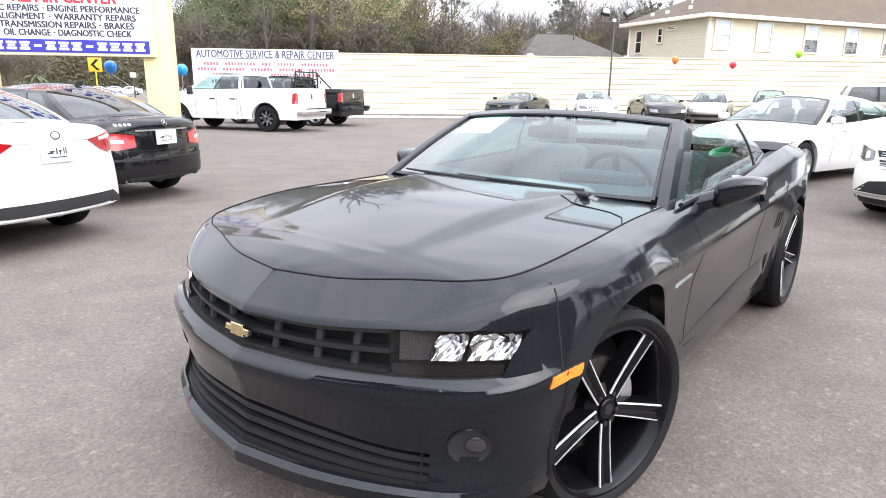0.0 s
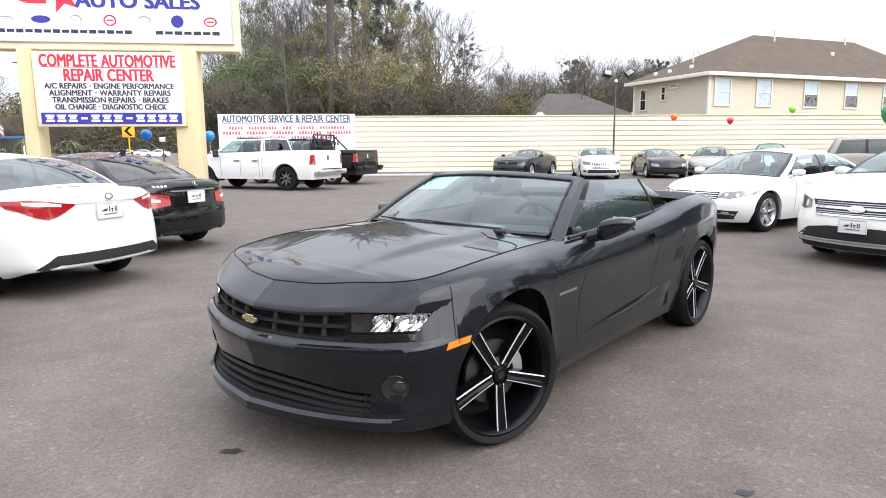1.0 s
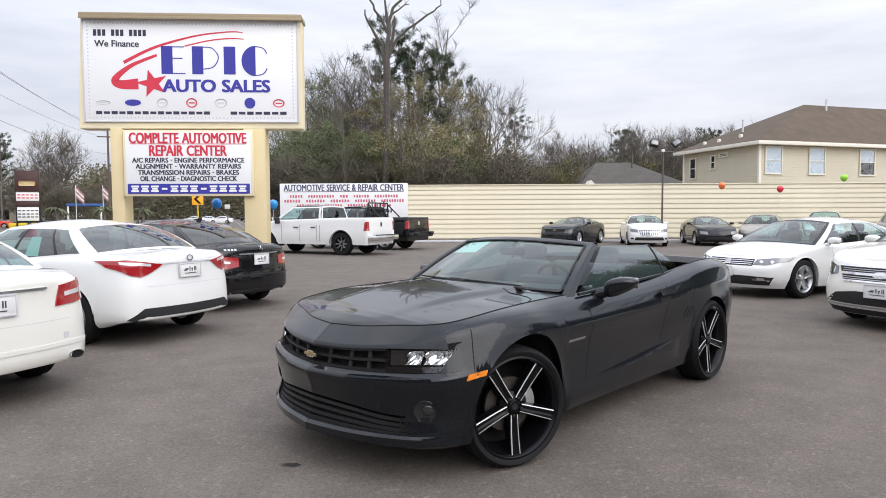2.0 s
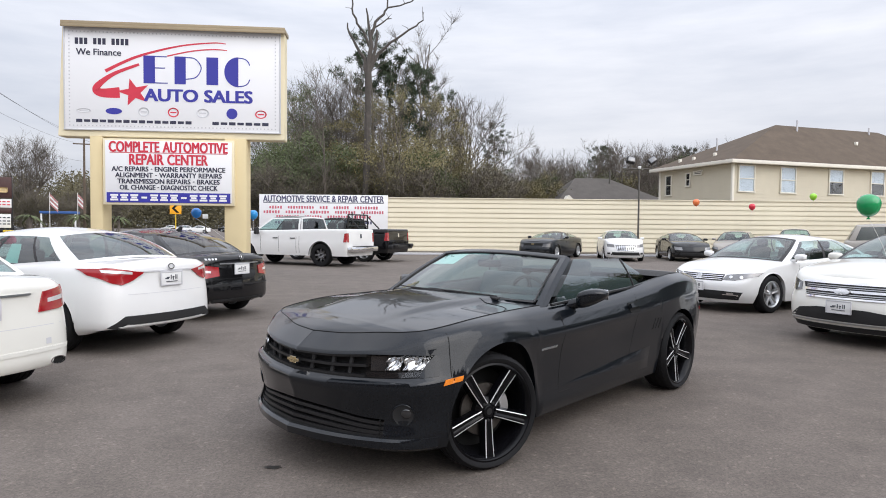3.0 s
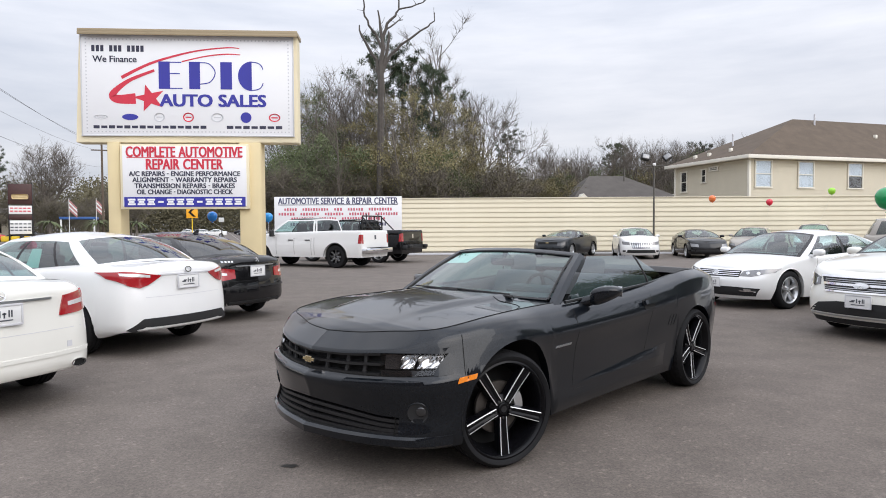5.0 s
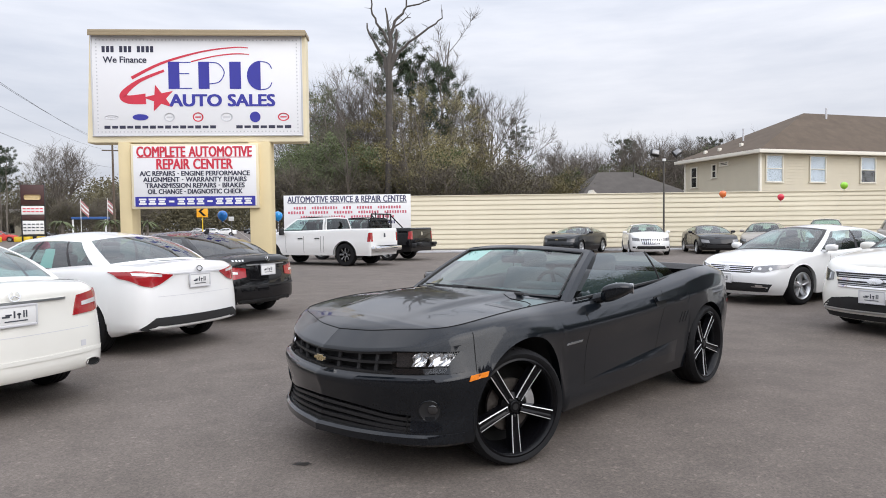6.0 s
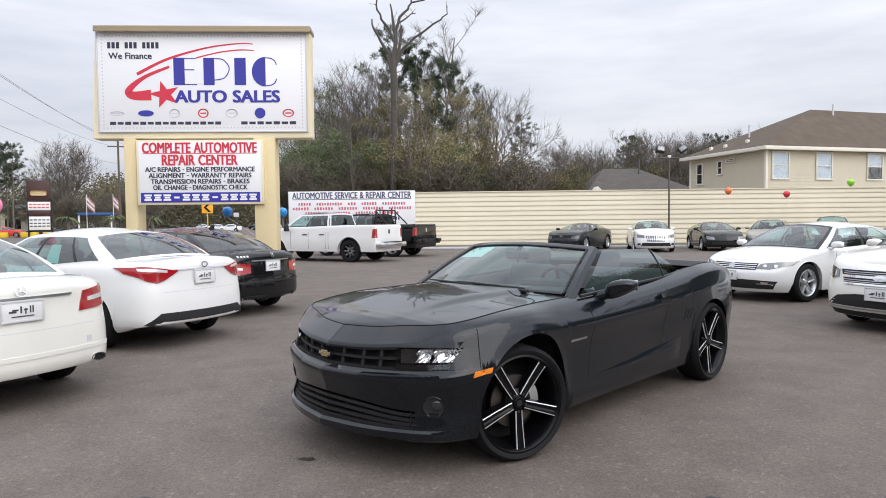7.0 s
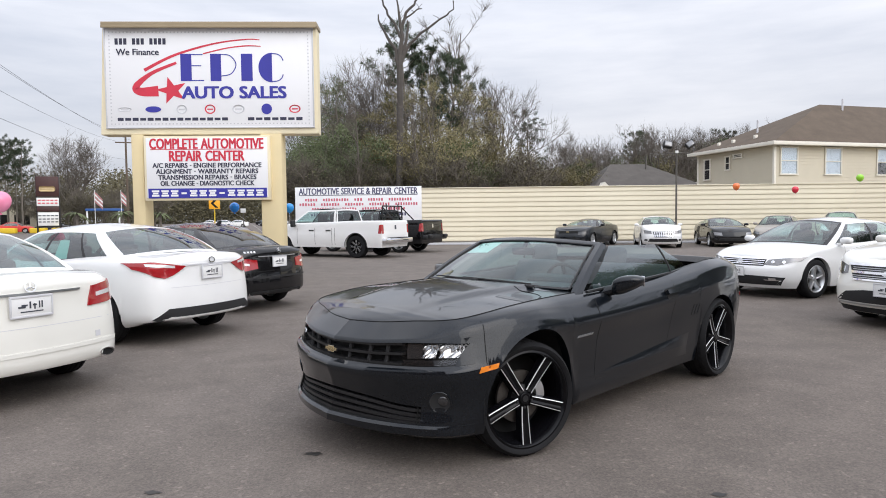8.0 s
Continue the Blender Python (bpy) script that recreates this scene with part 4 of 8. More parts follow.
        return b
    # upper grille: two bars and upright ribs
    part("grille_bar", bar_along(4.5, 0.0, s_lamp_in, 0.014, 0.016, 0.05), M_PLASTIC, car)
    part("grille_bar", bar_along(4.93, 0.0, s_lamp_in, 0.012, 0.014, 0.05), M_PLASTIC, car)
    part("grille_bar", bar_along(4.07, 0.0, s_lamp_in, 0.010, 0.014, 0.05), M_PLASTIC, car)
    for sg in (1, -1):
        for s_r in (0.45, 0.95, 1.42):
            lo, hi = line_at(4.05, s_r), line_at(4.95, s_r + 0.05)
            b = bmesh.new()
            tube(b, [(lo[0] - 0.035, sg * lo[1], lo[2]), (hi[0] - 0.035, sg * hi[1], hi[2])], 0.014, 6)
            part("grille_rib", b, M_MATT, car)
    # lower intake slats
    for r in (1.08, 1.32, 1.56, 1.8):
        part("intake_slat", bar_along(r, 0.0, s_int, 0.012, 0.020, 0.035), M_PLASTIC, car)
    # headlamps
    for sg in (1, -1):

        def face(u, v, sg=sg, back=0.045):
            s = s_lamp_in + 0.06 + (s_lamp_out - s_lamp_in - 0.07) * u
            p = line_at(4.03 + 0.94 * v, s)
            return (p[0] - back, sg * (p[1] - 0.006), p[2])
        b = sheet(bmesh.new(), lambda u, v: face(u, v, back=0.055), 16, 4)
        hl = part("headlamp", b, M_GAP, car, "headlamp with bright reflectors behind a clear cover")
        # two slanted reflector bowls
        for u0, u1, lean in ((0.27, 0.48, 0.05), (0.52, 0.88, 0.05)):
            b = bmesh.new()
            sheet(b, lambda u, v, u0=u0, u1=u1: face(u0 + (u1 - u0) * u + 0.06 * (v - 0.5), 0.36 + 0.56 * v,
                  back=0.014 + 0.040 * math.sin(math.pi * u) * math.sin(math.pi * v) + 0.014 * math.cos(17 * u) * math.sin(7 * v)), 28, 10)
            part("reflector", b, M_LAMP, hl)
        b = sheet(bmesh.new(), lambda u, v: face(0.02 + 0.22 * u, 0.30 + 0.62 * v, back=0.03 + 0.01 * u), 6, 3)
        part("indicator", b, M_SMOKE, hl)
        b = sheet(bmesh.new(), lambda u, v: face(u, 0.0 + 0.26 * v, back=0.012), 14, 2)
        part("lower_shroud", b, M_BLACKP, hl)
        b = sheet(bmesh.new(), lambda u, v: face(u, v, back=0.002), 16, 4)
        cov = part("lamp_cover", b, M_LENSGL, hl)
        cov.visible_shadow = False
        for u in (0.24, 0.50, 0.90):
            b = bmesh.new()
            tube(b, [face(u - 0.03, 0.30, back=0.03), face(u + 0.03, 0.95, back=0.03)], 0.006, 6)
            part("lamp_divider", b, M_GAP, hl)
        # the wing's corner, cut back in a slant over the outer end of the lamp
        b = bmesh.new()
        grid_ = [[line_at(4.0 + v / 12, (3.42 + 0.47 * (v / 12) ** 1.4) * (1 - u / 10) + 3.95 * u / 10) for v in range(13)] for u in range(11)]
        sheet(b, lambda u, v: Vector((grid_[round(u * 10)][round(v * 12)][0] + 0.002, sg * (grid_[round(u * 10)][round(v * 12)][1] + 0.002), grid_[round(u * 10)][round(v * 12)][2])), 10, 12)
        part("lamp_corner", b, M_GREY, car, angle=50)
    # badge on the grille: a plain bow-shaped bar
    b = bmesh.new()
    prism(b, [(-0.085, -0.016), (-0.04, -0.016), (-0.048, -0.036), (0.042, -0.036), (0.036, -0.016), (0.078, -0.016), (0.085, 0.016), (0.04, 0.016),
              (0.048, 0.036), (-0.042, 0.036), (-0.036, 0.016), (-0.078, 0.016)], -0.006, 0.008, "yz")
    badge = part("badge", b, M_GOLD, car, "gold bar badge", at=Matrix.Translation((2.238, 0, 0.685)) @ Matrix.Diagonal((1, 0.68, 0.50, 1)))
    b = bmesh.new()
    prism(b, [(-0.092, -0.022), (-0.046, -0.022), (-0.053, -0.042), (0.048, -0.042), (0.041, -0.022), (0.084, -0.022), (0.092, 0.022), (0.046, 0.022),
              (0.053, 0.042), (-0.048, 0.042), (-0.041, 0.022), (-0.084, 0.022)], -0.008, 0.004, "yz")
    part("badge_rim", b, M_CHROME, badge)
    # fog lamps
    for sg in (1, -1):
        p, nrm = on_body(tree, "front", sg * 0.735, 0.432)
        q = nrm.to_track_quat("Z", "Y").to_matrix().to_4x4()
        m = Matrix.Translation(p) @ q
        b = bmesh.new()
        lathe(b, [(0.068, -0.006), (0.067, 0.005), (0.064, 0.007), (0.061, 0.005)], 40, "z")
        fog = part("fog_lamp", b, M_GREY, car, at=m)
        b = bmesh.new()
        lathe(b, [(0.061, 0.005), (0.050, 0.001), (0.0, 0.001)], 40, "z")
        part("fog_recess", b, M_MATT, fog)
        b = bmesh.new()
        lathe(b, [(0.030, -0.02), (0.030, 0.006), (0.022, 0.012), (0.0, 0.015)], 24, "z", m=Matrix.Translation((0.018 * sg, 0.008, 0)))
        part("fog_lens", b, M_SMOKE, fog)
    # side marker lamps and the wing seam
    for sg, way in ((1, "left"), (-1, "right")):
        part("side_marker", stick(tree, way, [(1.825, 0.598), (1.70, 0.614)], [(1.812, 0.629), (1.690, 0.643)], 0.006, 0.014, 8, 3), M_AMBER, car, "amber side marker lamp")
        part("panel_gap", stick(tree, way, [(1.765, 0.64), (1.77, 0.64)], [(1.735, 0.885), (1.74, 0.885)], 0.001, 0.006, 1, 14), M_GAP, car)
        part("door_gap", stick(tree, way, [(0.60, 0.36), (0.606, 0.36)], [(0.56, 0.945), (0.566, 0.945)], 0.001, 0.006, 1, 16), M_GAP, car)
        part("door_gap", stick(tree, way, [(-0.47, 0.36), (-0.464, 0.36)], [(-0.64, 0.99), (-0.634, 0.99)], 0.001, 0.006, 1, 16), M_GAP, car)
        part("door_gap", stick(tree, way, [(-0.47, 0.335), (0.60, 0.335)], [(-0.47, 0.341), (0.60, 0.341)], 0.001, 0.006, 20, 1), M_GAP, car)
        # name badge as plain bars
        for k in range(6):
            x0 = 0.86 - 0.034 * k
            part("badge_bar", stick(tree, way, [(x0, 0.674), (x0 - 0.026, 0.676)], [(x0 - 0.006, 0.687), (x0 - 0.032, 0.689)], 0.004, 0.006, 2, 1), M_ALLOY, car)
        # three upright gills ahead of the rear wheel
        for k in range(3):
            x0 = -0.87 - 0.05 * k
            part("gill", stick(tree, way, [(x0, 0.635), (x0 - 0.014, 0.635)], [(x0 - 0.05, 0.725), (x0 - 0.064, 0.725)], 0.003, 0.006, 2, 4), M_GAP, car)
        # raised crease low on the door, turning up ahead of the rear wheel
        b = bmesh.new()
        ring = []
        for k in range(25):
            t = k / 24
            x = 0.68 - 1.52 * t
            zb, h = 0.362 + 0.035 * t, 0.004 + 0.085 * t
            wide = 0.024 * smooth01(t * 1.6) * (1 - smooth01((t - 0.9) / 0.1))
            pa, na = on_body(tree, way, x, zb)
            pb, nb = on_body(tree, way, x - 0.02, zb + h)
            pc, nc = on_body(tree, way, x, zb - 0.07 - 0.03 * t)
            ring.append([b.verts.new(pb + nb * 0.001), b.verts.new(pa + Vector((0, sg, 0)) * wide), b.verts.new(pa + Vector((0, sg, -0.3)) * wide * 0.95), b.verts.new(pc + nc * 0.001)])
        for p, q in zip(ring, ring[1:]):
            for i in range(3):
                b.faces.new((p[i], p[i + 1], q[i + 1], q[i]))
        part("sill_crease", b, M_GREY, car, angle=55)
        b = stick(tree, way, [(-0.45, 0.812), (-0.62, 0.816)], [(-0.45, 0.890), (-0.62, 0.898)], 0.003, 0.01, 8, 4)
        cup = part("door_handle", b, M_GAP, car)
        b = stick(tree, way, [(-0.44, 0.846), (-0.65, 0.853)], [(-0.44, 0.878), (-0.65, 0.884)], 0.036, 0.022, 8, 3)
        part("handle_bar", b, M_GREY, cup)
    # windscreen
    def screen(u, v):
        t = 2 * u - 1
        x0, x1 = 0.66 + 0.19 * (1 - t * t), 0.10 + 0.11 * (1 - t * t)
        y0, y1 = 0.785, 0.632
        zb = 0.972 + 0.028 * (1 - t * t)
        zt = 1.283 + 0.035 * (1 - t * t)
        return Vector((x0 + (x1 - x0) * v, t * (y0 + (y1 - y0) * v), zb + (zt - zb) * v + 0.016 * math.sin(math.pi * v)))
    ws = part("windscreen", sheet(bmesh.new(), screen, 20, 10, 0.03, 0.97, 0.0, 0.94), M_GLASS, car)
    ws.visible_shadow = False
    b = sheet(bmesh.new(), screen, 20, 1, 0.03, 0.97, 0.0, 0.03)
    for v in b.verts:
        v.co.x += 0.004
    part("cowl_band", b, M_PLASTIC, car)
    frame_b = bmesh.new()
    for sg in (0, 1):
        pts = [screen(sg, k / 10) + Vector((0, (1 if sg else -1) * 0.012, 0)) for k in range(-2, 11)]
        ring = []
        for k, p in enumerate(pts):
            out = Vector((-0.042, (1 if sg else -1) * 0.015, -0.012))
            ring.append([frame_b.verts.new(p + Vector((0.012, (-1 if sg else 1) * 0.045, 0.006))), frame_b.verts.new(p + Vector((0.0, 0, 0.012))),
                         frame_b.verts.new(p + out), frame_b.verts.new(p + out + Vector((-0.005, (-1 if sg else 1) * 0.055, -0.012)))])
        for p, q in zip(ring, ring[1:]):
            for i in range(4):
                frame_b.faces.new((p[i], p[(i + 1) % 4], q[(i + 1) % 4], q[i]))
    hd = []
    for k in range(21):
        p = screen(k / 20, 1.0)
        hd.append([frame_b.verts.new(p + Vector((0.05, 0, -0.022))), frame_b.verts.new(p + Vector((0.0, 0, 0.014))),
                   frame_b.verts.new(p + Vector((-0.075, 0, 0.008))), frame_b.verts.new(p + Vector((-0.08, 0, -0.025)))])
    for p, q in zip(hd, hd[1:]):
        for i in range(4):
            frame_b.faces.new((p[i], p[(i + 1) % 4], q[(i + 1) % 4], q[i]))
    part("windscreen_frame", frame_b, M_GREY, car, angle=50)
    seal = bmesh.new()
    tube(seal, [screen(0.03, k / 10) + Vector((0.004, 0, 0.004)) for k in range(10)] + [screen(0.03 + 0.94 * k / 20, 0.94) + Vector((0.004, 0, 0.004)) for k in range(21)]
         + [screen(0.97, 0.9 - k / 10) + Vector((0.004, 0, 0.004)) for k in range(10)], 0.008, 6)
    part("screen_seal", seal, M_PLASTIC, car)
    # sticker high in the passenger's corner
    b = sheet(bmesh.new(), lambda u, v: screen(u, v) + Vector((-0.004, 0, -0.004)), 4, 3, 0.07, 0.30, 0.62, 0.92)
    part("sticker", b, M_STICKER, car, "pale green price sticker inside the glass")
    # wipers
    for u0, u1 in ((0.50, 0.10), (0.80, 0.38)):
        b = bmesh.new()
        tube(b, [screen(u0 + (u1 - u0) * k / 6, 0.015 + 0.035 * k / 6) + Vector((0.015, 0, 0.010)) for k in range(7)], [0.011, 0.010, 0.009, 0.008, 0.007, 0.006, 0.005], 6)
        p = screen(u0, 0.0) + Vector((0.03, 0, 0.006))
        box(b, p, (0.05, 0.07, 0.02), 0.008)
        part("wiper", b, M_MATT, car)
    # side glass: door panes and quarter panes, raised
    for sg in (1, -1):
        def pane(x0, z0, x1, z1, x2, z2, x3, z3):
            def f(u, v):
                xb, zb_ = x0 + (x1 - x0) * u, z0 + (z1 - z0) * u
                xt, zt_ = x3 + (x2 - x3) * u, z3 + (z2 - z3) * u
                z = zb_ + (zt_ - zb_) * v
                y = 0.822 - (z - 0.98) * 0.45 + 0.015 * math.sin(math.pi * v)
                return (xb + (xt - xb) * v, sg * y, z)
            return f
        f = pane(0.61, 0.958, -0.74, 1.005, -0.68, 1.255, 0.075, 1.272)
        o = part("door_window", sheet(bmesh.new(), f, 10, 6), M_TEALGL, car)
        o.visible_shadow = False
        f2 = pane(-0.755, 1.006, -1.08, 1.035, -0.84, 1.17, -0.695, 1.25)
        o = part("quarter_window", sheet(bmesh.new(), f2, 4, 6), M_TEALGL, car)
        o.visible_shadow = False
        b = bmesh.new()
        tube(b, [f(1.005, k / 6) for k in range(7)], 0.008, 6)
        part("window_divider", b, M_PLASTIC, car)
        b = bmesh.new()
        tube(b, [f(k / 10, 0.01) for k in range(11)] + [f2(k / 4, 0.01) for k in range(5)], 0.012, 6)
        part("belt_seal", b, M_PLASTIC, car)
        # mirror
        b = bmesh.new()
        bmesh.ops.create_uvsphere(b, u_segments=28, v_segments=16, radius=1.0)
        for v in b.verts:
            x, y, z = v.co
            k = (abs(x) ** 3 + abs(y) ** 3 + abs(z) ** 3) ** (-1 / 3)
            x, y, z = x * k, y * k, z * k
            o = y * sg                           # outward
            fx = 0.105 * (1 - 0.25 * o) if x > 0 else 0.05
            v.co = (x * fx * 0.9 - 0.030 * o, y * 0.098, z * (0.050 - 0.010 * o) + 0.020 * o + (0.020 * (o - 1) if z < 0 else -0.012 * o * o))
        mir = part("wing_mirror", b, M_GREY, car, at=Matrix.Translation((0.27, sg * 0.985, 1.018)))
        part("mirror_glass", boxed((-0.058, sg * 0.015, 0.006), (0.006, 0.15, 0.075), 0.002), M_CHROME, mir)
        b = bmesh.new()
        tube(b, [(0.10, -sg * 0.175, -0.085), (0.075, -sg * 0.125, -0.068), (0.045, -0.07 * sg, -0.048), (0.02, 0.0, -0.02)], [0.040, 0.040, 0.042, 0.036], 12)
        part("mirror_stalk", b, M_GREY, mir)
    # cockpit tub
    b = bmesh.new()
    js = range(jw, jd + 1)
    strip = []
    for j in js:
        x, y, z = edge[j]
        strip.append([(x, y, z), (x, y - 0.05, z - 0.01), (x, y - 0.08, z - 0.05), (x, y - 0.10, 0.45), (x, 0, 0.42)])
    for sg in (1, -1):
        vs = [[b.verts.new((p[0], sg * p[1], p[2])) for p in row] for row in strip]
        for p, q in zip(vs, vs[1:]):
            for i in range(4):
                b.faces.new((p[i], p[i + 1], q[i + 1], q[i]))
    part("cockpit_lining", b, M_MATT, car, angle=40)
    b = bmesh.new()
    sheet(b, lambda u, v: (0.63 + 0.17 * (1 - (2 * u - 1) ** 2) - 0.36 * v, (2 * u - 1) * (0.74 - 0.03 * v), 0.990 + 0.01 * math.sin(math.pi * v) - 0.14 * max(0, v - 0.75) * 4), 10, 8)
    part("dashboard", b, M_SEAT, car)
    b = bmesh.new()
    box(b, (0.36, 0.36, 1.005), (0.18, 0.42, 0.08), 0.04)
    part("instrument_hood", b, M_SEAT, car)
    b = bmesh.new()
    wm = Matrix.Translation((0.16, 0.36, 0.95)) @ Matrix.Rotation(radians(-68), 4, "Y")
    lathe(b, [(0.185 + 0.016 * math.cos(a), 0.016 * math.sin(a)) for a in [k * math.pi / 4 for k in range(8)]], 32, "z", True, wm)
    for a in (0, 2.3, 4.0):
        tube(b, [wm @ Vector((0, 0, 0)), wm @ Vector((0.18 * math.cos(a), 0.18 * math.sin(a), 0))], 0.018, 6)
    lathe(b, [(0.0, 0.03), (0.05, 0.025), (0.06, 0.0)], 16, "z", False, wm)
    part("steering_wheel", b, M_SEAT, car)
    for sg in (1, -1):
        for xs, big in ((-0.18, True), (-0.98, False)):
            b = bmesh.new()
            h = 0.62 if big else 0.46
            box(b, (xs - 0.18, sg * 0.37, 0.80 if big else 0.82), (0.15, 0.50, h), 0.06, Matrix.Rotation(radians(-20), 4, "Y"), 3)
            box(b, (xs + 0.16, sg * 0.37, 0.55), (0.5, 0.50, 0.16), 0.06, None, 3)
            seat = part("seat", b, M_SEATGR if big else M_SEAT, car)
            if big:
                b = bmesh.new()
                box(b, (xs - 0.34, sg * 0.37, 1.14), (0.10, 0.27, 0.19), 0.05, Matrix.Rotation(radians(-14), 4, "Y"), 3)
                part("headrest", b, M_SEAT, seat)
    b = bmesh.new()
    box(b, (0.28, 0.0, 1.215), (0.03, 0.24, 0.065), 0.02)
    tube(b, [(0.28, 0, 1.24), (0.24, 0, 1.305)], 0.012, 6)
    part("rear_view_mirror", b, M_PLASTIC, car)
    # folded top, boot lid, lip spoiler
    b = top_sheet(edge[jd - 4:jd + 8], 0.012, 14, 0.004)
    part("folded_roof_cover", b, M_MATT, car)
    deck = top_sheet(edge[jd + 6:], 0.004, 18)
    part("boot_lid", deck, M_GREY, car, angle=50)
    b = bmesh.new()
    ring = []
    for k in range(25):
        t = 2 * k / 24 - 1
        x = -2.27 + 0.10 * t * t
        y = 0.70 * t
        z = 1.034 + 0.01 * (1 - t * t)
        ring.append([b.verts.new((x + 0.10, y, z - 0.02)), b.verts.new((x, y, z + 0.016)), b.verts.new((x - 0.045, y, z + 0.018)), b.verts.new((x - 0.03, y, z - 0.03))])
    for p, q in zip(ring, ring[1:]):
        for i in range(4):
            b.faces.new((p[i], p[(i + 1) % 4], q[(i + 1) % 4], q[i]))
    b.faces.new(ring[0])
    b.faces.new(ring[-1][::-1])
    part("lip_spoiler", b, M_GREY, car, angle=50)
    for sg in (1, -1):
        low = [(sg * 0.32, 0.82), (sg * 0.66, 0.82)]
        high = [(sg * 0.32, 0.92), (sg * 0.66, 0.92)]
        part("tail_lamp", stick(tree, "rear", low, high, 0.006, 0.02, 8, 3), M_RED, car)
        part("reflector_strip", stick(tree, "left" if sg > 0 else "right", [(-2.08, 0.70), (-2.2, 0.70)], [(-2.08, 0.73), (-2.2, 0.73)], 0.004, 0.01, 4, 2), M_RED, car)
    # splitter lip
    b = bmesh.new()
    for sg in (1, -1):
        ring = []
        for k in range(33):
            sk = 3.95 * k / 32
            p, q2 = line_at(0.9, sk), line_at(0.9, sk + 0.05)
            d = 0.024 * (1 - (k / 32) ** 2) + 0.003
            tx, ty = q2[0] - p[0], q2[1] - p[1]
            ln = math.hypot(tx, ty)
            nx, ny = (ty / ln, -tx / ln) if k else (1.0, 0.0)
            if k == 0:
                p[1] = 0.0

            def o(m, z):
                return b.verts.new((p[0] + nx * m, sg * (p[1] + ny * m), z))
            ring.append([o(0.006, 0.293), o(d, 0.278), o(d * 0.8, 0.236), o(-0.03, 0.212), o(-0.05, 0.291)])
        for p, q in zip(ring, ring[1:]):
            for i in range(5):
                b.faces.new((p[i], p[(i + 1) % 5], q[(i + 1) % 5], q[i]))
    part("front_splitter", b, M_GREY, car, angle=30)
    # wheels, liners, floor
    for sx in (1, -1):
        for sg in (1, -1):
            add_wheel(car, 1.385 if sx > 0 else -1.426, sg * (0.825 if sx > 0 else 0.845), R_T, 0.25, "five", sg, steer=-17 if sx > 0 else 0)
        wheel_well(car, 1.335 if sx > 0 else -1.426, 0.955, 0.375 if sx > 0 else R_T, 0.425 if sx > 0 else 0.402)
    part("underbody", boxed((-0.2, 0, 0.27), (3.5, 1.3, 0.1), 0.02), M_GAP, car)
    return car


grey_convertible()


# ---------------------------------------------------------------- ground
b = bmesh.new()
GX = [-900, -160, -60, -20, 0, 20, 60, 160, 900]
vg = [[b.verts.new((x, y, 0)) for y in (-900, -200, -60, -20, 0, 20, 60, 200, 900)] for x in GX]
for i in range(8):
    for j in range(8):
        b.faces.new((vg[i][j], vg[i + 1][j], vg[i + 1][j + 1], vg[i][j + 1]))
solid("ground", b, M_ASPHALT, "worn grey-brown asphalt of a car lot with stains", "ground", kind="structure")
# oil spots
for sx, sy, sr in ((0.25, -2.36, 0.036), (1.62, -2.05, 0.026), (-0.50, -2.96, 0.03), (-0.15, -3.62, 0.025), (2.6, -2.9, 0.03), (4.4, -2.2, 0.035)):
    b = bmesh.new()
    ring = [b.verts.new((sx + sr * (1 + 0.35 * math.sin(3 * k + sx * 9)) * 1.5 * math.cos(k * 0.449), sy + sr * 0.8 * (1 + 0.3 * math.cos(2 * k + sy * 7)) * math.sin(k * 0.449), 0.004)) for k in range(14)]
    b.faces.new(ring)
    solid("oil_spot", b, M_OIL, "small dark oil spot on the asphalt", "stain", "oil spots", kind="structure")

# ---------------------------------------------------------------- boundary fence
FX0, FX1, FY, FH = -8.9, 62.0, 29.9, 3.15
fence = thing("fence", pose(0, FY, 0, 0, 0, 1.0), "long cream fence of horizontal metal siding along the lot", "fence", kind="structure")
N_B = 11
hb = (FH - 0.16) / N_B
board_b = bmesh.new()
prism(board_b, [(0.0, 0.0), (-0.030, 0.008), (-0.045, 0.03), (-0.048, 0.07), (-0.030, hb * 0.55), (-0.014, hb * 0.85), (-0.010, hb), (0.0, hb)], 0, 1, "yz")
for v in board_b.verts:
    v.co = (FX0 + (FX1 - FX0) * v.co.x, v.co.y, v.co.z)
board_me = mesh_of("siding_board", board_b, M_FENCE, 20)
for k in range(N_B):
    part("siding_board", board_me, None, fence, at=Matrix.Translation((0, 0, 0.16 + k * hb)))
part("back_sheet", boxed(((FX0 + FX1) / 2, 0.04, FH / 2), (FX1 - FX0, 0.07, FH)), M_FENCE, fence)
part("top_cap", boxed(((FX0 + FX1) / 2, 0.0, FH + 0.02), (FX1 - FX0 + 0.1, 0.16, 0.05), 0.01), M_FENCE, fence)
part("base_strip", boxed(((FX0 + FX1) / 2, -0.06, 0.08), (FX1 - FX0, 0.10, 0.155), 0.01), M_FENCED, fence)
kerb = boxed(((FX0 + FX1) / 2, FY - 0.9, 0.06), (FX1 - FX0, 0.16, 0.12), 0.02)
solid("kerb", kerb, M_SGREY, "low concrete wheel-stop kerb along the fence", "kerb", kind="structure")

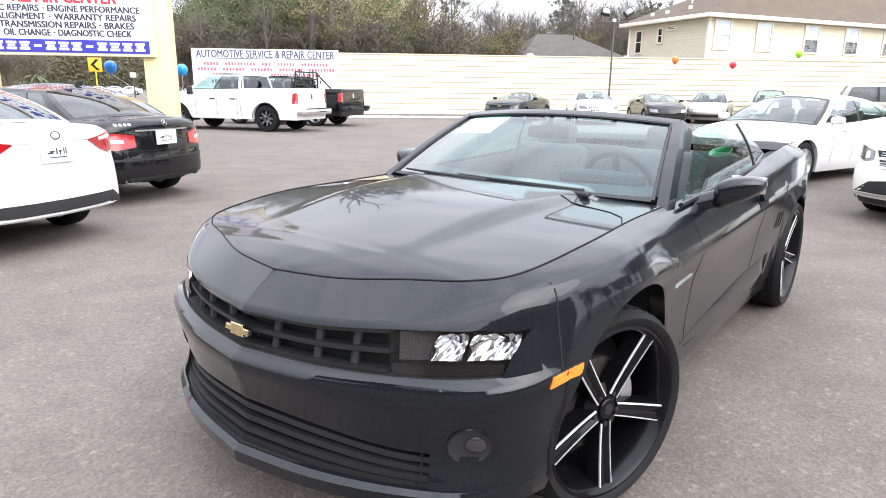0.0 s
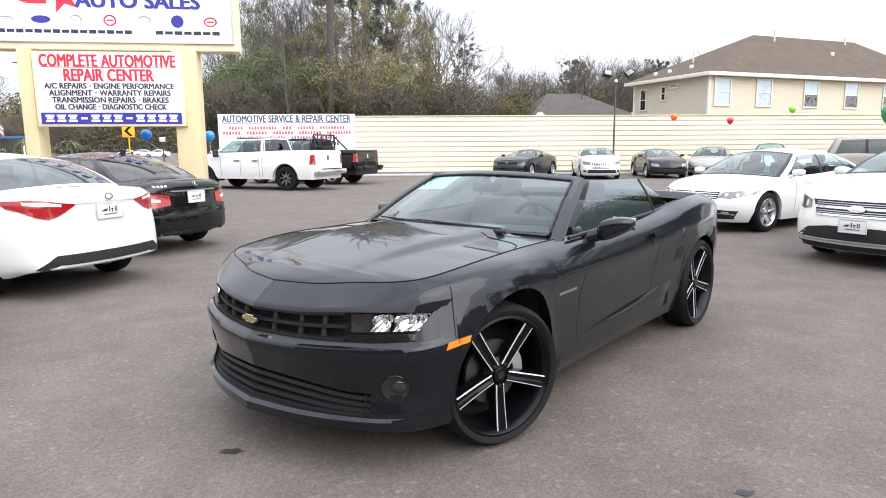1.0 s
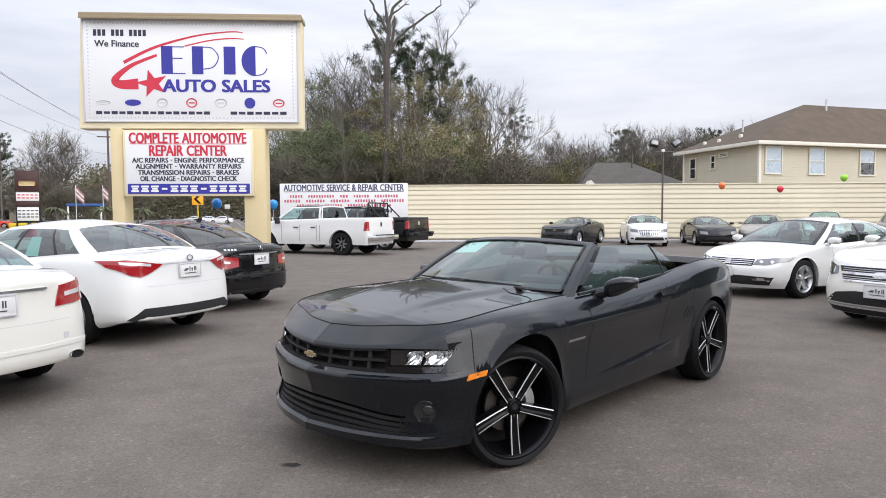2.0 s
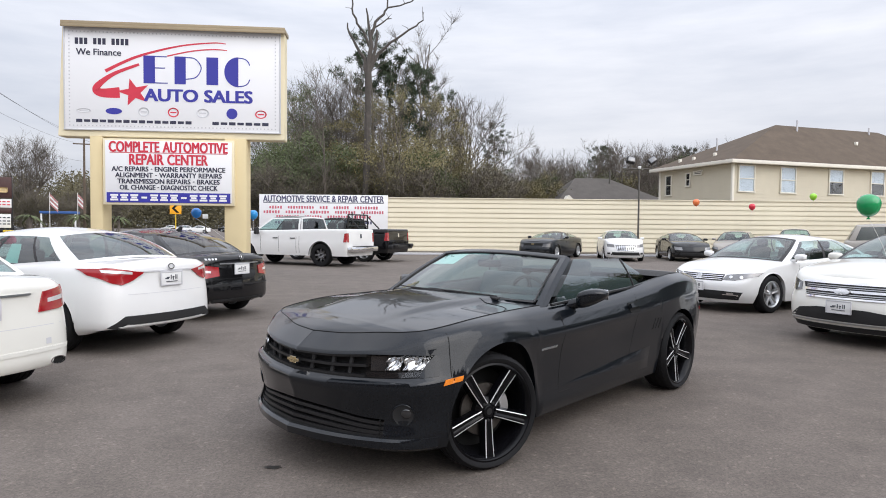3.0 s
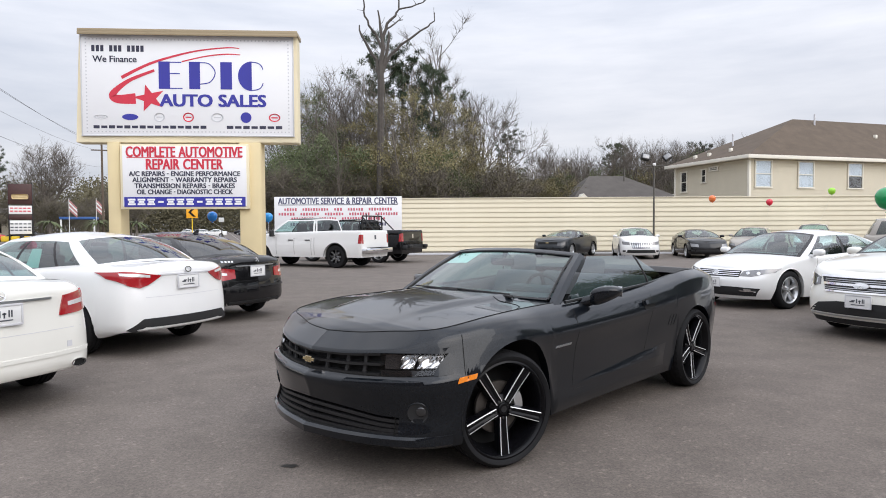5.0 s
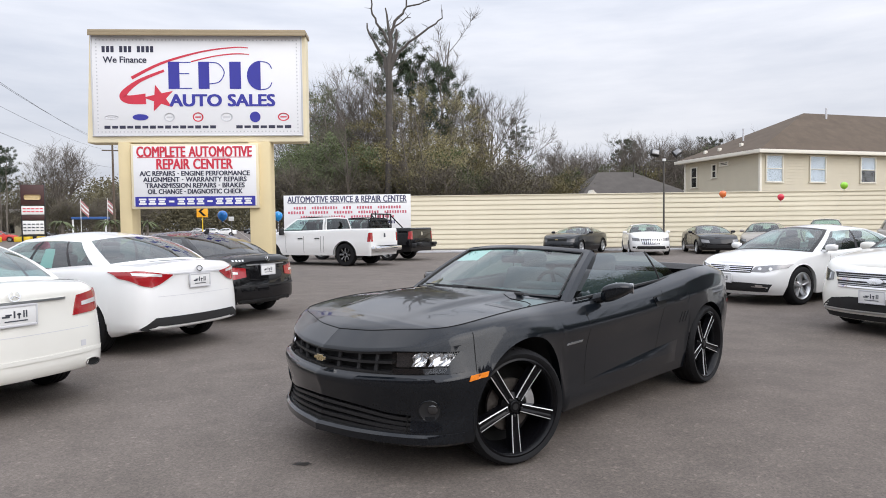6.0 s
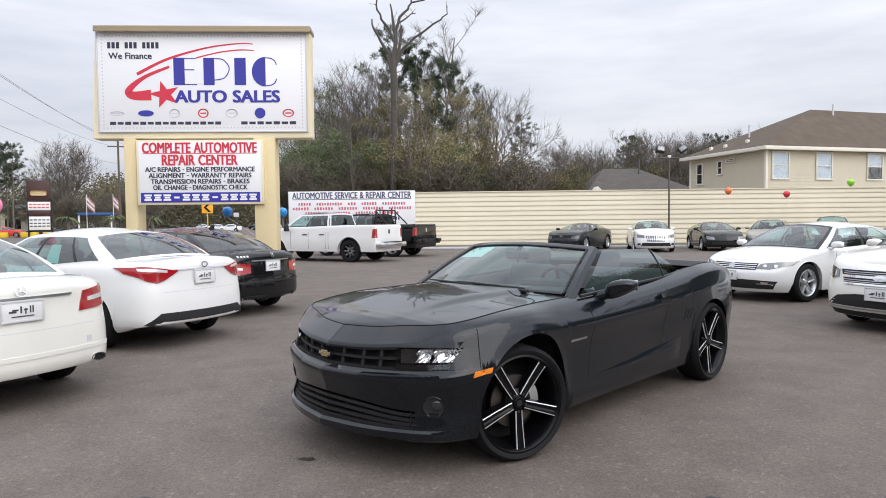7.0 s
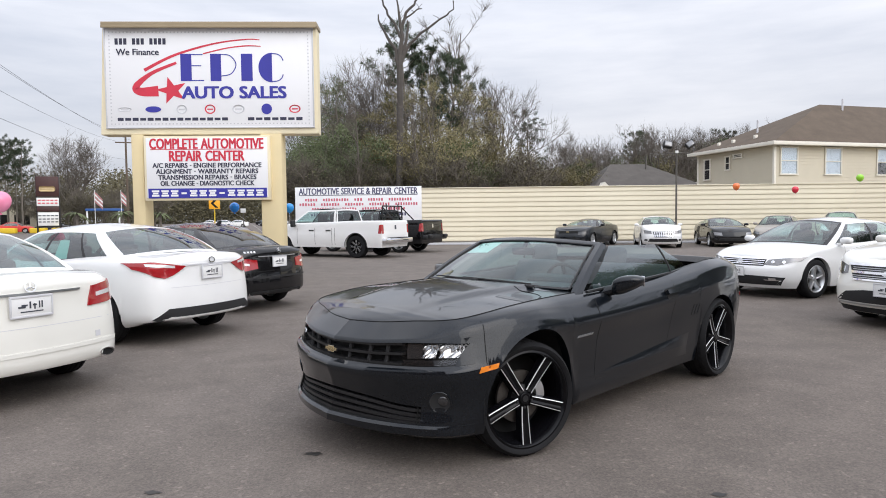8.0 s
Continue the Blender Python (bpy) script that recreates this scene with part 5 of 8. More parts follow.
# banner on the fence
ban = thing("banner", pose(-5.36, FY - 0.20, 2.56, 0, 0, 1.0), "white vinyl banner with dark blue and red lettering on the fence", "banner")
part("vinyl", boxed((0, 0.01, -0.22), (7.2, 0.012, 1.92), 0.003), M_SIGN, ban)
print_line("heading", "AUTOMOTIVE SERVICE & REPAIR CENTER", 6.75, 0.36, pose(0, -0.004, 0.50), M_PALEINK, ban, 0.03)
part("underline", boxed((0, -0.003, 0.28), (6.75, 0.004, 0.03)), M_SINK, ban)
for row, (z, h, mat_, spans) in enumerate(((0.02, 0.17, M_PALERED, (0.75, 1.5, 0.5, 0.9, 1.35)), (-0.24, 0.17, M_PALERED, (0.95, 1.1, 1.1, 1.2, 1.3)),
                                           (-0.50, 0.17, M_PALERED, (1.3, 1.0, 1.2, 1.0)), (-0.82, 0.18, M_PALEINK, (1.5, 1.7, 1.7)))):
    total = sum(spans) + 0.28 * (len(spans) - 1)
    x = -total / 2
    for w_ in spans:
        nb = max(3, int(w_ / 0.14))
        for k in range(nb):
            part("print_bar", boxed((x + (k + 0.5) * w_ / nb, -0.003, z), (w_ / nb * 0.62, 0.004, h * (0.95 if k % 3 else 0.75))), mat_, ban)
        x += w_ + 0.28

# ---------------------------------------------------------------- the big roadside sign
SGN = pose(-5.30, 9.50, 0, 0, 0, 5.0)
sgn = thing("roadside_sign", SGN, "two-post stucco roadside sign with white boards", "sign")
for x0, wide in ((-1.765, 0.30), (1.505, 0.53)):
    part("post", boxed((x0, 0.06, 1.82), (wide, 0.52, 3.64), 0.03), M_STUCCO, sgn)
# the cabinet widens a little towards its foot
b = prism(bmesh.new(), [(-2.65, 3.63), (2.685, 3.63), (2.685, 6.27), (-2.53, 6.27)], -0.16, 0.26, "xz")
bmesh.ops.bevel(b, geom=b.edges[:], offset=0.015, segments=2, affect="EDGES")
part("cabinet", b, M_TRIMC, sgn)
part("top_cap", boxed((0.115, -0.02, 6.285), (5.20, 0.66, 0.10), 0.01), M_CAP, sgn)
part("cap_lip", boxed((0.115, -0.345, 6.222), (5.20, 0.02, 0.07), 0.004), M_CAP, sgn)
face = part("upper_board", boxed((0.055, -0.175, 5.005), (5.04, 0.04, 2.41), 0.006), M_SIGN, sgn, "white printed board")
b = bmesh.new()
for dx, dz, sx_, sz_ in ((0.055, 1.21, 5.10, 0.03), (0.055, -1.21, 5.10, 0.03), (2.585, 0, 0.03, 2.41), (-2.475, 0, 0.03, 2.41)):
    box(b, (dx, -0.19, 5.005 + dz), (sx_, 0.05, sz_), 0.006)
part("board_edge", b, M_SGREY, sgn)
RIVET = mesh_of("rivet", boxed((0, 0, 0), (0.03, 0.006, 0.03)), M_SGREY)
spots = [(-2.36 + 4.83 * k / 55, z) for k in range(56) for z in (3.89, 6.12)] + [(x, 3.89 + 2.23 * k / 26) for k in range(1, 26) for x in (-2.36, 2.47)]
for x, z in spots:
    part("rivet", RIVET, None, sgn, at=Matrix.Translation((x, -0.197, z)))


def sx(px):
    """Across the upper board, in metres from its middle, from a 0-1 place."""
    return 0.055 - 2.52 + 5.04 * px


def sz(pz):
    return 6.21 - 2.41 * pz


FR_Y = -0.198
for k, w_ in enumerate((0.10, 0.10, 0.10, 0.05, 0.10, 0.10, 0.10, 0.06, 0.10, 0.10, 0.10, 0.10)):
    if k in (3, 7):
        continue
    part("print_bar", boxed((sx(0.055) + 0.105 * k, FR_Y, sz(0.13)), (0.075, 0.004, 0.15)), M_SINK, sgn)
print_line("we_finance", "We Finance", 1.03, 0.15, pose(sx(0.155), FR_Y, sz(0.235)), M_SINK, sgn, 0.03)
# the firm's mark: heavy blocks with thin strokes
for x0, x1 in ((0.36, 0.413), (0.504, 0.556), (0.653, 0.708)):
    part("mark_block", boxed(((sx(x0) + sx(x1)) / 2, FR_Y, (sz(0.255) + sz(0.53)) / 2), (sx(x1) - sx(x0), 0.005, sz(0.255) - sz(0.53))), M_SBLUE, sgn)
for x0, x1, pz in ((0.413, 0.468, 0.262), (0.413, 0.46, 0.375), (0.413, 0.472, 0.524)):
    part("mark_line", boxed(((sx(x0) + sx(x1)) / 2, FR_Y, sz(pz)), (sx(x1) - sx(x0), 0.004, 0.024)), M_SBLUE, sgn)
arc_c, arc_r = (sx(0.803), 0.5 * (sz(0.245) + sz(0.545))), 0.5 * (sz(0.245) - sz(0.545))
b = bmesh.new()
prism(b, [(arc_c[0] + 0.92 * arc_r * math.cos(a), arc_c[1] + arc_r * math.sin(a)) for a in [math.pi / 2 + math.pi * k / 20 for k in range(21)]], FR_Y - 0.004, FR_Y, "xz")
part("mark_block", b, M_SBLUE, sgn, angle=10)
print_line("trade_line", "AUTO SALES", sx(0.868) - sx(0.365), 0.29, pose((sx(0.365) + sx(0.868)) / 2, FR_Y, sz(0.645)), M_SBLUE, sgn, 0.06)
b = bmesh.new()
star = []
for k in range(10):
    a = math.pi / 2 + 0.25 + k * math.pi / 5
    r_ = 0.34 if k % 2 == 0 else 0.135
    star.append((sx(0.315) + 1.15 * r_ * math.cos(a), sz(0.625) + r_ * math.sin(a)))
prism(b, star, FR_Y - 0.004, FR_Y, "xz")
part("star", b, M_SRED, sgn, angle=10)


def ribbon(name, pts, widths, mat_):
    """A flat curved stroke on the board that swells and tapers."""
    P = np.array([(sx(a), sz(c)) for a, c in pts])
    s_ = np.linspace(0, len(P) - 1, 8 * len(P))
    q = crom(P, s_)
    w_ = crom(np.array(widths), s_) / 2
    d = np.gradient(q, axis=0)
    d /= np.linalg.norm(d, axis=1)[:, None]
    nn = np.stack([-d[:, 1], d[:, 0]], 1)
    bb = bmesh.new()
    up_ = [bb.verts.new((p[0], FR_Y - 0.002, p[1])) for p in q + nn * w_[:, None]]
    lo_ = [bb.verts.new((p[0], FR_Y - 0.002, p[1])) for p in q - nn * w_[:, None]]
    for i in range(len(q) - 1):
        bb.faces.new((lo_[i], lo_[i + 1], up_[i + 1], up_[i]))
    thick(bb, 0.003)
    part(name, bb, mat_, sgn, angle=10)


ribbon("swoosh", [(0.25, 0.63), (0.165, 0.635), (0.145, 0.58), (0.22, 0.45), (0.34, 0.345)], [0.26, 0.20, 0.16, 0.09, 0.06], M_SRED)
ribbon("swoosh", [(0.185, 0.42), (0.33, 0.27), (0.52, 0.155), (0.68, 0.11), (0.745, 0.115)], [0.08, 0.06, 0.04, 0.03, 0.02], M_SRED)
ribbon("mark_line", [(0.556, 0.262), (0.60, 0.275), (0.628, 0.36), (0.605, 0.455), (0.556, 0.48)], [0.024] * 5, M_SBLUE)
ribbon("mark_line", [(0.80, 0.252), (0.83, 0.26), (0.848, 0.285), (0.857, 0.325)], [0.024] * 4, M_SBLUE)
ribbon("mark_line", [(0.80, 0.538), (0.83, 0.53), (0.848, 0.505), (0.857, 0.465)], [0.024] * 4, M_SBLUE)
ribbon("swoosh", [(0.47, 0.255), (0.58, 0.20), (0.68, 0.175), (0.75, 0.18)], [0.03, 0.03, 0.03, 0.02], M_SRED)
for k, (mat_, rx_, rz_) in enumerate(((M_SGREY, 0.17, 0.05), (M_SBLUE, 0.19, 0.075), (M_SGREY, 0.13, 0.11), (M_SRED, 0.13, 0.115), (M_SGREY, 0.15, 0.11), (M_SBLUE, 0.13, 0.13), (M_SRED, 0.14, 0.10))):
    bb = bmesh.new()
    lathe(bb, [(1.0, 0.0), (1.0, -0.004), (0.78, -0.006), (0.76, 0.0)] if k not in (1, 5) else [(1.0, 0.0), (1.0, -0.005), (0.0, -0.005)], 28)
    part("maker_mark", bb, mat_, sgn, at=Matrix.Translation((sx(0.085 + 0.1375 * k), FR_Y, sz(0.815))) @ Matrix.Diagonal((rx_, 1, rz_, 1)))
    if k not in (1, 5):
        part("maker_mark", boxed((sx(0.085 + 0.1375 * k), FR_Y, sz(0.815)), (rx_ * 1.1, 0.004, 0.03)), mat_, sgn)
for x0, x1, n_ in ((0.05, 0.59, 15), (0.68, 0.955, 7)):
    for k in range(n_):
        a, c = x0 + (x1 - x0) * k / n_, x0 + (x1 - x0) * (k + 0.78) / n_
        part("print_bar", boxed(((sx(a) + sx(c)) / 2, FR_Y, sz(0.915)), (sx(c) - sx(a), 0.004, 0.062 if k % 2 else 0.075)), M_SINK, sgn)
# lower board
LBX, LBZ = -0.03, 2.788
part("lower_board", boxed((LBX, -0.24, LBZ), (3.07, 0.14, 1.585), 0.015), M_TRIMC, sgn)
part("lower_face", boxed((LBX, -0.315, LBZ + 0.01), (2.95, 0.012, 1.47), 0.003), M_SIGN, sgn, "white repair board")
L_Y = -0.324
print_line("heading", "COMPLETE AUTOMOTIVE", 2.76, 0.25, pose(LBX, L_Y, LBZ + 0.60), M_SRED, sgn, 0.04)
part("underline", boxed((LBX, L_Y, LBZ + 0.46), (2.74, 0.003, 0.015)), M_SRED, sgn)
print_line("heading", "REPAIR CENTER", 1.82, 0.25, pose(LBX, L_Y, LBZ + 0.30), M_SRED, sgn, 0.04)
for k, (words, wd) in enumerate((("A/C REPAIRS - ENGINE PERFORMANCE", 2.74), ("ALIGNMENT - WARRANTY REPAIRS", 2.57), ("TRANSMISSION REPAIRS - BRAKES", 2.47), ("OIL CHANGE - DIAGNOSTIC CHECK", 2.36))):
    print_line("line_of_print", words, wd * 0.965, 0.115, pose(LBX, L_Y, LBZ + 0.07 - 0.147 * k), M_SINK, sgn, 0.04)
part("number_band", boxed((LBX, L_Y + 0.003, LBZ - 0.615), (2.89, 0.006, 0.24)), M_SBLUE, sgn)
for k in range(12):
    if k in (3, 7):
        part("print_bar", boxed((LBX - 1.27 + 0.231 * k, L_Y - 0.002, LBZ - 0.615), (0.13, 0.004, 0.045)), M_SIGN, sgn)
    else:
        for dz in (-0.055, 0.0, 0.055):
            part("print_bar", boxed((LBX - 1.27 + 0.231 * k, L_Y - 0.002, LBZ - 0.615 + dz), (0.18 if dz else 0.13, 0.004, 0.045)), M_SIGN, sgn)

# ---------------------------------------------------------------- house behind the fence
HYAW = 18.5
house = thing("house", pose(19.55, 34.0, 0, 0, 0, HYAW), "cream two-storey house with a brown hipped shingle roof behind the fence", "house")
HW, HD, HZ = 22.0, 7.1, 5.87


def lap_wall(x0, y0, x1, y1, z0, z1, pitch=0.19):
    """Lap siding on a wall from one plan point to another (outer side to the right of the way)."""
    bb = bmesh.new()
    d = Vector((x1 - x0, y1 - y0, 0))
    ln = d.length
    d.normalize()
    o = Vector((d.y, -d.x, 0))
    n_ = int((z1 - z0) / pitch)
    a0, a1 = Vector((x0, y0, 0)), Vector((x1, y1, 0))
    for k in range(n_):
        zb, zt = z0 + k * pitch, z0 + (k + 1) * pitch
        vs_ = [bb.verts.new(a0 + o * 0.022 + Vector((0, 0, zb))), bb.verts.new(a1 + o * 0.022 + Vector((0, 0, zb))),
               bb.verts.new(a1 + o * 0.004 + Vector((0, 0, zt))), bb.verts.new(a0 + o * 0.004 + Vector((0, 0, zt)))]
        bb.faces.new(vs_)
        q = [bb.verts.new(a0 + Vector((0, 0, zb))), bb.verts.new(a1 + Vector((0, 0, zb)))]
        bb.faces.new((vs_[1], vs_[0], q[0], q[1]))
    return bb


part("wall", boxed((HW / 2, HD / 2, HZ / 2), (HW - 0.06, HD - 0.06, HZ)), M_HOUSE, house)
o_ = part("siding", lap_wall(0, 0, HW, 0, 0, HZ), M_HOUSE, house)
tagged(o_, kind="stuff")
o_ = part("siding", lap_wall(0, HD, 0, 0, 0, HZ), M_HOUSE, house)
tagged(o_, kind="stuff")
for xx, yy in ((0, 0), (0, HD), (HW, 0)):
    part("corner_board", boxed((xx, yy, HZ / 2), (0.16, 0.16, HZ), 0.01), M_HTRIM, house)
ov = 0.55
b = bmesh.new()
p_ = [(-ov, -ov), (HW + ov, -ov), (HW + ov, HD + ov), (-ov, HD + ov)]
ridge_z = HZ + 3.17
r0_, r1_ = (7.0, HD / 2), (HW - 5.0, HD / 2)
ev = [b.verts.new((x, y, HZ + 0.02)) for x, y in p_]
rv = [b.verts.new((*r0_, ridge_z)), b.verts.new((*r1_, ridge_z))]
b.faces.new((ev[0], ev[1], rv[1], rv[0]))
b.faces.new((ev[1], ev[2], rv[1]))
b.faces.new((ev[2], ev[3], rv[0], rv[1]))
b.faces.new((ev[3], ev[0], rv[0]))
roof = part("roof", b, M_SHINGLE, house, angle=10)
for c_, z_ in (((HW / 2, -ov, HZ - 0.06), (HW + 2 * ov + 0.04, 0.05, 0.22)), ((-ov, HD / 2, HZ - 0.06), (0.05, HD + 2 * ov, 0.22))):
    part("fascia_board", boxed(c_, z_, 0.005), M_HTRIM, house)
for c_, z_ in (((HW / 2, -ov / 2, HZ - 0.13), (HW + 2 * ov, ov, 0.03)), ((-ov / 2, HD / 2, HZ - 0.134), (ov, HD + 2 * ov, 0.03))):
    part("soffit", boxed(c_, z_), M_HTRIM, house)
def roof_z(xx, yy):
    """Height of the near roof slopes over a point of the plan."""
    return HZ + 3.17 * min(1, (yy + ov) / (HD / 2 + ov), (xx + ov) / (7.0 + ov))


for xx, yy, hh in ((8.4, 3.0, 0.75), (2.2, 3.9, 0.85), (15.6, 3.2, 0.5)):
    bb = bmesh.new()
    tube(bb, [(xx, yy, roof_z(xx, yy) - 0.1), (xx, yy, roof_z(xx, yy) + hh)], 0.06, 10)
    part("vent_pipe", bb, M_SGREY, roof)
for xx, yy in ((0.9, 2.6), (0.5, 5.6), (0.6, 4.3), (12.6, 1.8)):
    part("roof_vent", boxed((xx, yy, roof_z(xx, yy) + 0.08), (0.2, 0.2, 0.26), 0.03), M_HTRIM, roof)
M_BLIND = material("window_blind", (0.62, 0.68, 0.74), 0.6, 0.0, 0.06, 8)
M_PANE = glass_material("house_glass", (0.92, 0.94, 0.95))


def house_window(x, y, face_, z0, z1, w_, half_blind):
    rot = 0 if face_ == "front" else -90
    win = part("window", boxed((0, 0.015, (z0 + z1) / 2), (w_, 0.05, z1 - z0)), M_BLIND if half_blind == 2 else M_GAP, house, at=pose(x, y, 0, 0, 0, rot))
    bb = bmesh.new()
    for dx, dz, a, c in ((0, z1, w_ + 0.16, 0.09), (0, z0, w_ + 0.16, 0.09), (-w_ / 2, (z0 + z1) / 2, 0.08, z1 - z0), (w_ / 2, (z0 + z1) / 2, 0.08, z1 - z0), (0, (z0 + z1) / 2, w_, 0.05)):
        box(bb, (dx, -0.03, dz), (a, 0.07, c), 0.006)
    part("frame", bb, M_HTRIM, win)
    if half_blind == 1:
        part("blind", boxed((0, -0.012, z0 + 0.75 * (z1 - z0)), (w_ - 0.08, 0.006, 0.5 * (z1 - z0))), M_BLIND, win)
    o = part("pane", boxed((0, -0.022, (z0 + z1) / 2), (w_ - 0.06, 0.004, z1 - z0 - 0.06)), M_PANE, win)
    o.visible_shadow = False


for x, hb_ in ((1.05, 2), (4.45, 2), (8.6, 1), (12.4, 1), (16.2, 1)):
    house_window(x, -0.03, "front", 3.95, 5.62, 1.25, hb_)
house_window(-0.03, 6.1, "side", 3.95, 5.37, 0.62, 0)
house_window(-0.03, 4.05, "side", 4.5, 5.4, 0.42, 0)
house_window(-0.03, 3.1, "side", 5.24, 5.47, 0.75, 0)

# a lower dark roof farther off
h2 = thing("bungalow", pose(11.9, 50.0, 0, 0, 0, 6), "single-storey house with a dark hipped roof beyond the fence", "house")
part("wall", boxed((4.5, 3.5, 2.0), (9, 7, 4.0)), M_HOUSE, h2)
b = bmesh.new()
ev = [b.verts.new(p) for p in ((-0.6, -0.6, 3.9), (9.6, -0.6, 3.9), (9.6, 7.6, 3.9), (-0.6, 7.6, 3.9))]
rv = [b.verts.new((2.2, 3.5, 6.25)), b.verts.new((5.4, 3.5, 6.25))]
for q in ((ev[0], ev[1], rv[1], rv[0]), (ev[1], ev[2], rv[1]), (ev[2], ev[3], rv[0], rv[1]), (ev[3], ev[0], rv[0])):
    b.faces.new(q)
part("roof", b, M_SHINGLED, h2, angle=10)
b = bmesh.new()
tube(b, [(5.2, 2.6, 5.4), (5.2, 2.6, 6.9)], 0.07, 8)
part("vent_pipe", b, M_POLE, h2)
b = bmesh.new()
prism(b, [(-1.5, 3.0), (1.5, 3.0), (0, 4.5)], 0, 4, "xz")
gable_me = part("gable", b, M_HTRIM, h2, at=pose(9.8, -1.0, 0)).data
part("gable", gable_me, None, h2, at=pose(0.3, -1.0, -0.1))

# lamp post with two floodlights
lp = thing("lamp_post", pose(12.2, 29.2, 0), "tall grey lamp post with two floodlights beside the fence", "lamp post")
b = bmesh.new()
tube(b, [(0, 0, 0), (0, 0, 4.95)], [0.055, 0.045], 12)
part("pole", b, M_POLE, lp)
b = bmesh.new()
tube(b, [(-0.62, 0, 4.86), (0.72, 0, 4.86)], 0.035, 8)
part("cross_arm", b, M_POLE, lp)
part("pole_cap", boxed((0, -0.02, 4.93), (0.16, 0.14, 0.14), 0.02), M_WHITEP, lp)
for xx, tilt in ((-0.5, 12), (0.7, -34)):
    tm = Matrix.Translation((xx, -0.05, 5.32)) @ Matrix.Rotation(radians(tilt), 4, "Y") @ Matrix.Rotation(radians(-25), 4, "X")
    head = part("floodlight", boxed((0, 0, 0), (0.46, 0.26, 0.36), 0.04), M_PLASTIC, lp, at=tm)
    part("lamp_glass", boxed((0, -0.133, 0), (0.36, 0.012, 0.26), 0.004), M_LENSGREY, head)
    part("bracket", tube(bmesh.new(), [(xx, 0, 4.86), (xx, -0.03, 5.2)], 0.03, 8), M_POLE, lp)

# ---------------------------------------------------------------- balloons
def balloon(p, r, color, label, tie):
    """A tear-shaped rubber balloon with its knot, on a string tied to something."""
    m_ = material("balloon_" + label.split()[0], color, 0.25, 0.0, 0.03, 3, coat=0.5)
    th = thing("balloon", Matrix.Translation(p), label, "balloon", "balloons over the lot")
    bb = bmesh.new()
    prof = []
    for k in range(15):
        a = math.pi * k / 14
        z = -math.cos(a)
        prof.append((max(0.001, r * math.sin(a) * (1 + 0.08 * z)), r * z * (1.0 if z > 0 else 1.14)))
    lathe(bb, prof, 24, "z")
    skin = part("skin", bb, m_, th)
    bb = bmesh.new()
    lathe(bb, [(0.004, -1.13 * r), (0.03 * r / 0.15, -1.13 * r - 0.03)], 10, "z")
    part("knot", bb, m_, skin)
    bb = bmesh.new()
    t = Vector(tie) - Vector(p)
    tube(bb, [(0, 0, -1.16 * r), Vector((0, 0, -1.16 * r)).lerp(t, 0.5) + Vector((0.03, 0, 0)), t], 0.0025, 4)
    part("string", bb, M_WHITEP, th)


balloon((13.5, 24.44, 2.83), 0.16, (0.85, 0.20, 0.05), "orange balloon on a string above a parked car", (13.1, 25.2, 0.95))
balloon((16.25, 24.55, 2.65), 0.15, (0.75, 0.03, 0.06), "red balloon on a string above a parked car", (16.4, 25.6, 0.95))
balloon((18.1, 22.68, 3.06), 0.15, (0.35, 0.75, 0.05), "lime green balloon on a string above parked cars", (19.5, 26.5, 1.3))
balloon((6.64, 1.69, 1.846), 0.135, (0.01, 0.32, 0.10), "dark green balloon on a string above a white saloon", (7.6, 2.6, 0.95))
balloon((-5.48, 11.36, 1.86), 0.135, (0.01, 0.22, 0.75), "blue balloon on a string under the roadside sign", (-3.9, 9.75, 1.0))
balloon((-4.28, 12.6, 1.85), 0.135, (0.02, 0.30, 0.75), "sky blue balloon on a string behind the roadside sign", (-3.5, 9.78, 1.2))
balloon((-5.09, 1.96, 1.79), 0.135, (0.85, 0.25, 0.40), "pink balloon on a string above a white saloon", (-5.3, 0.25, 1.30))


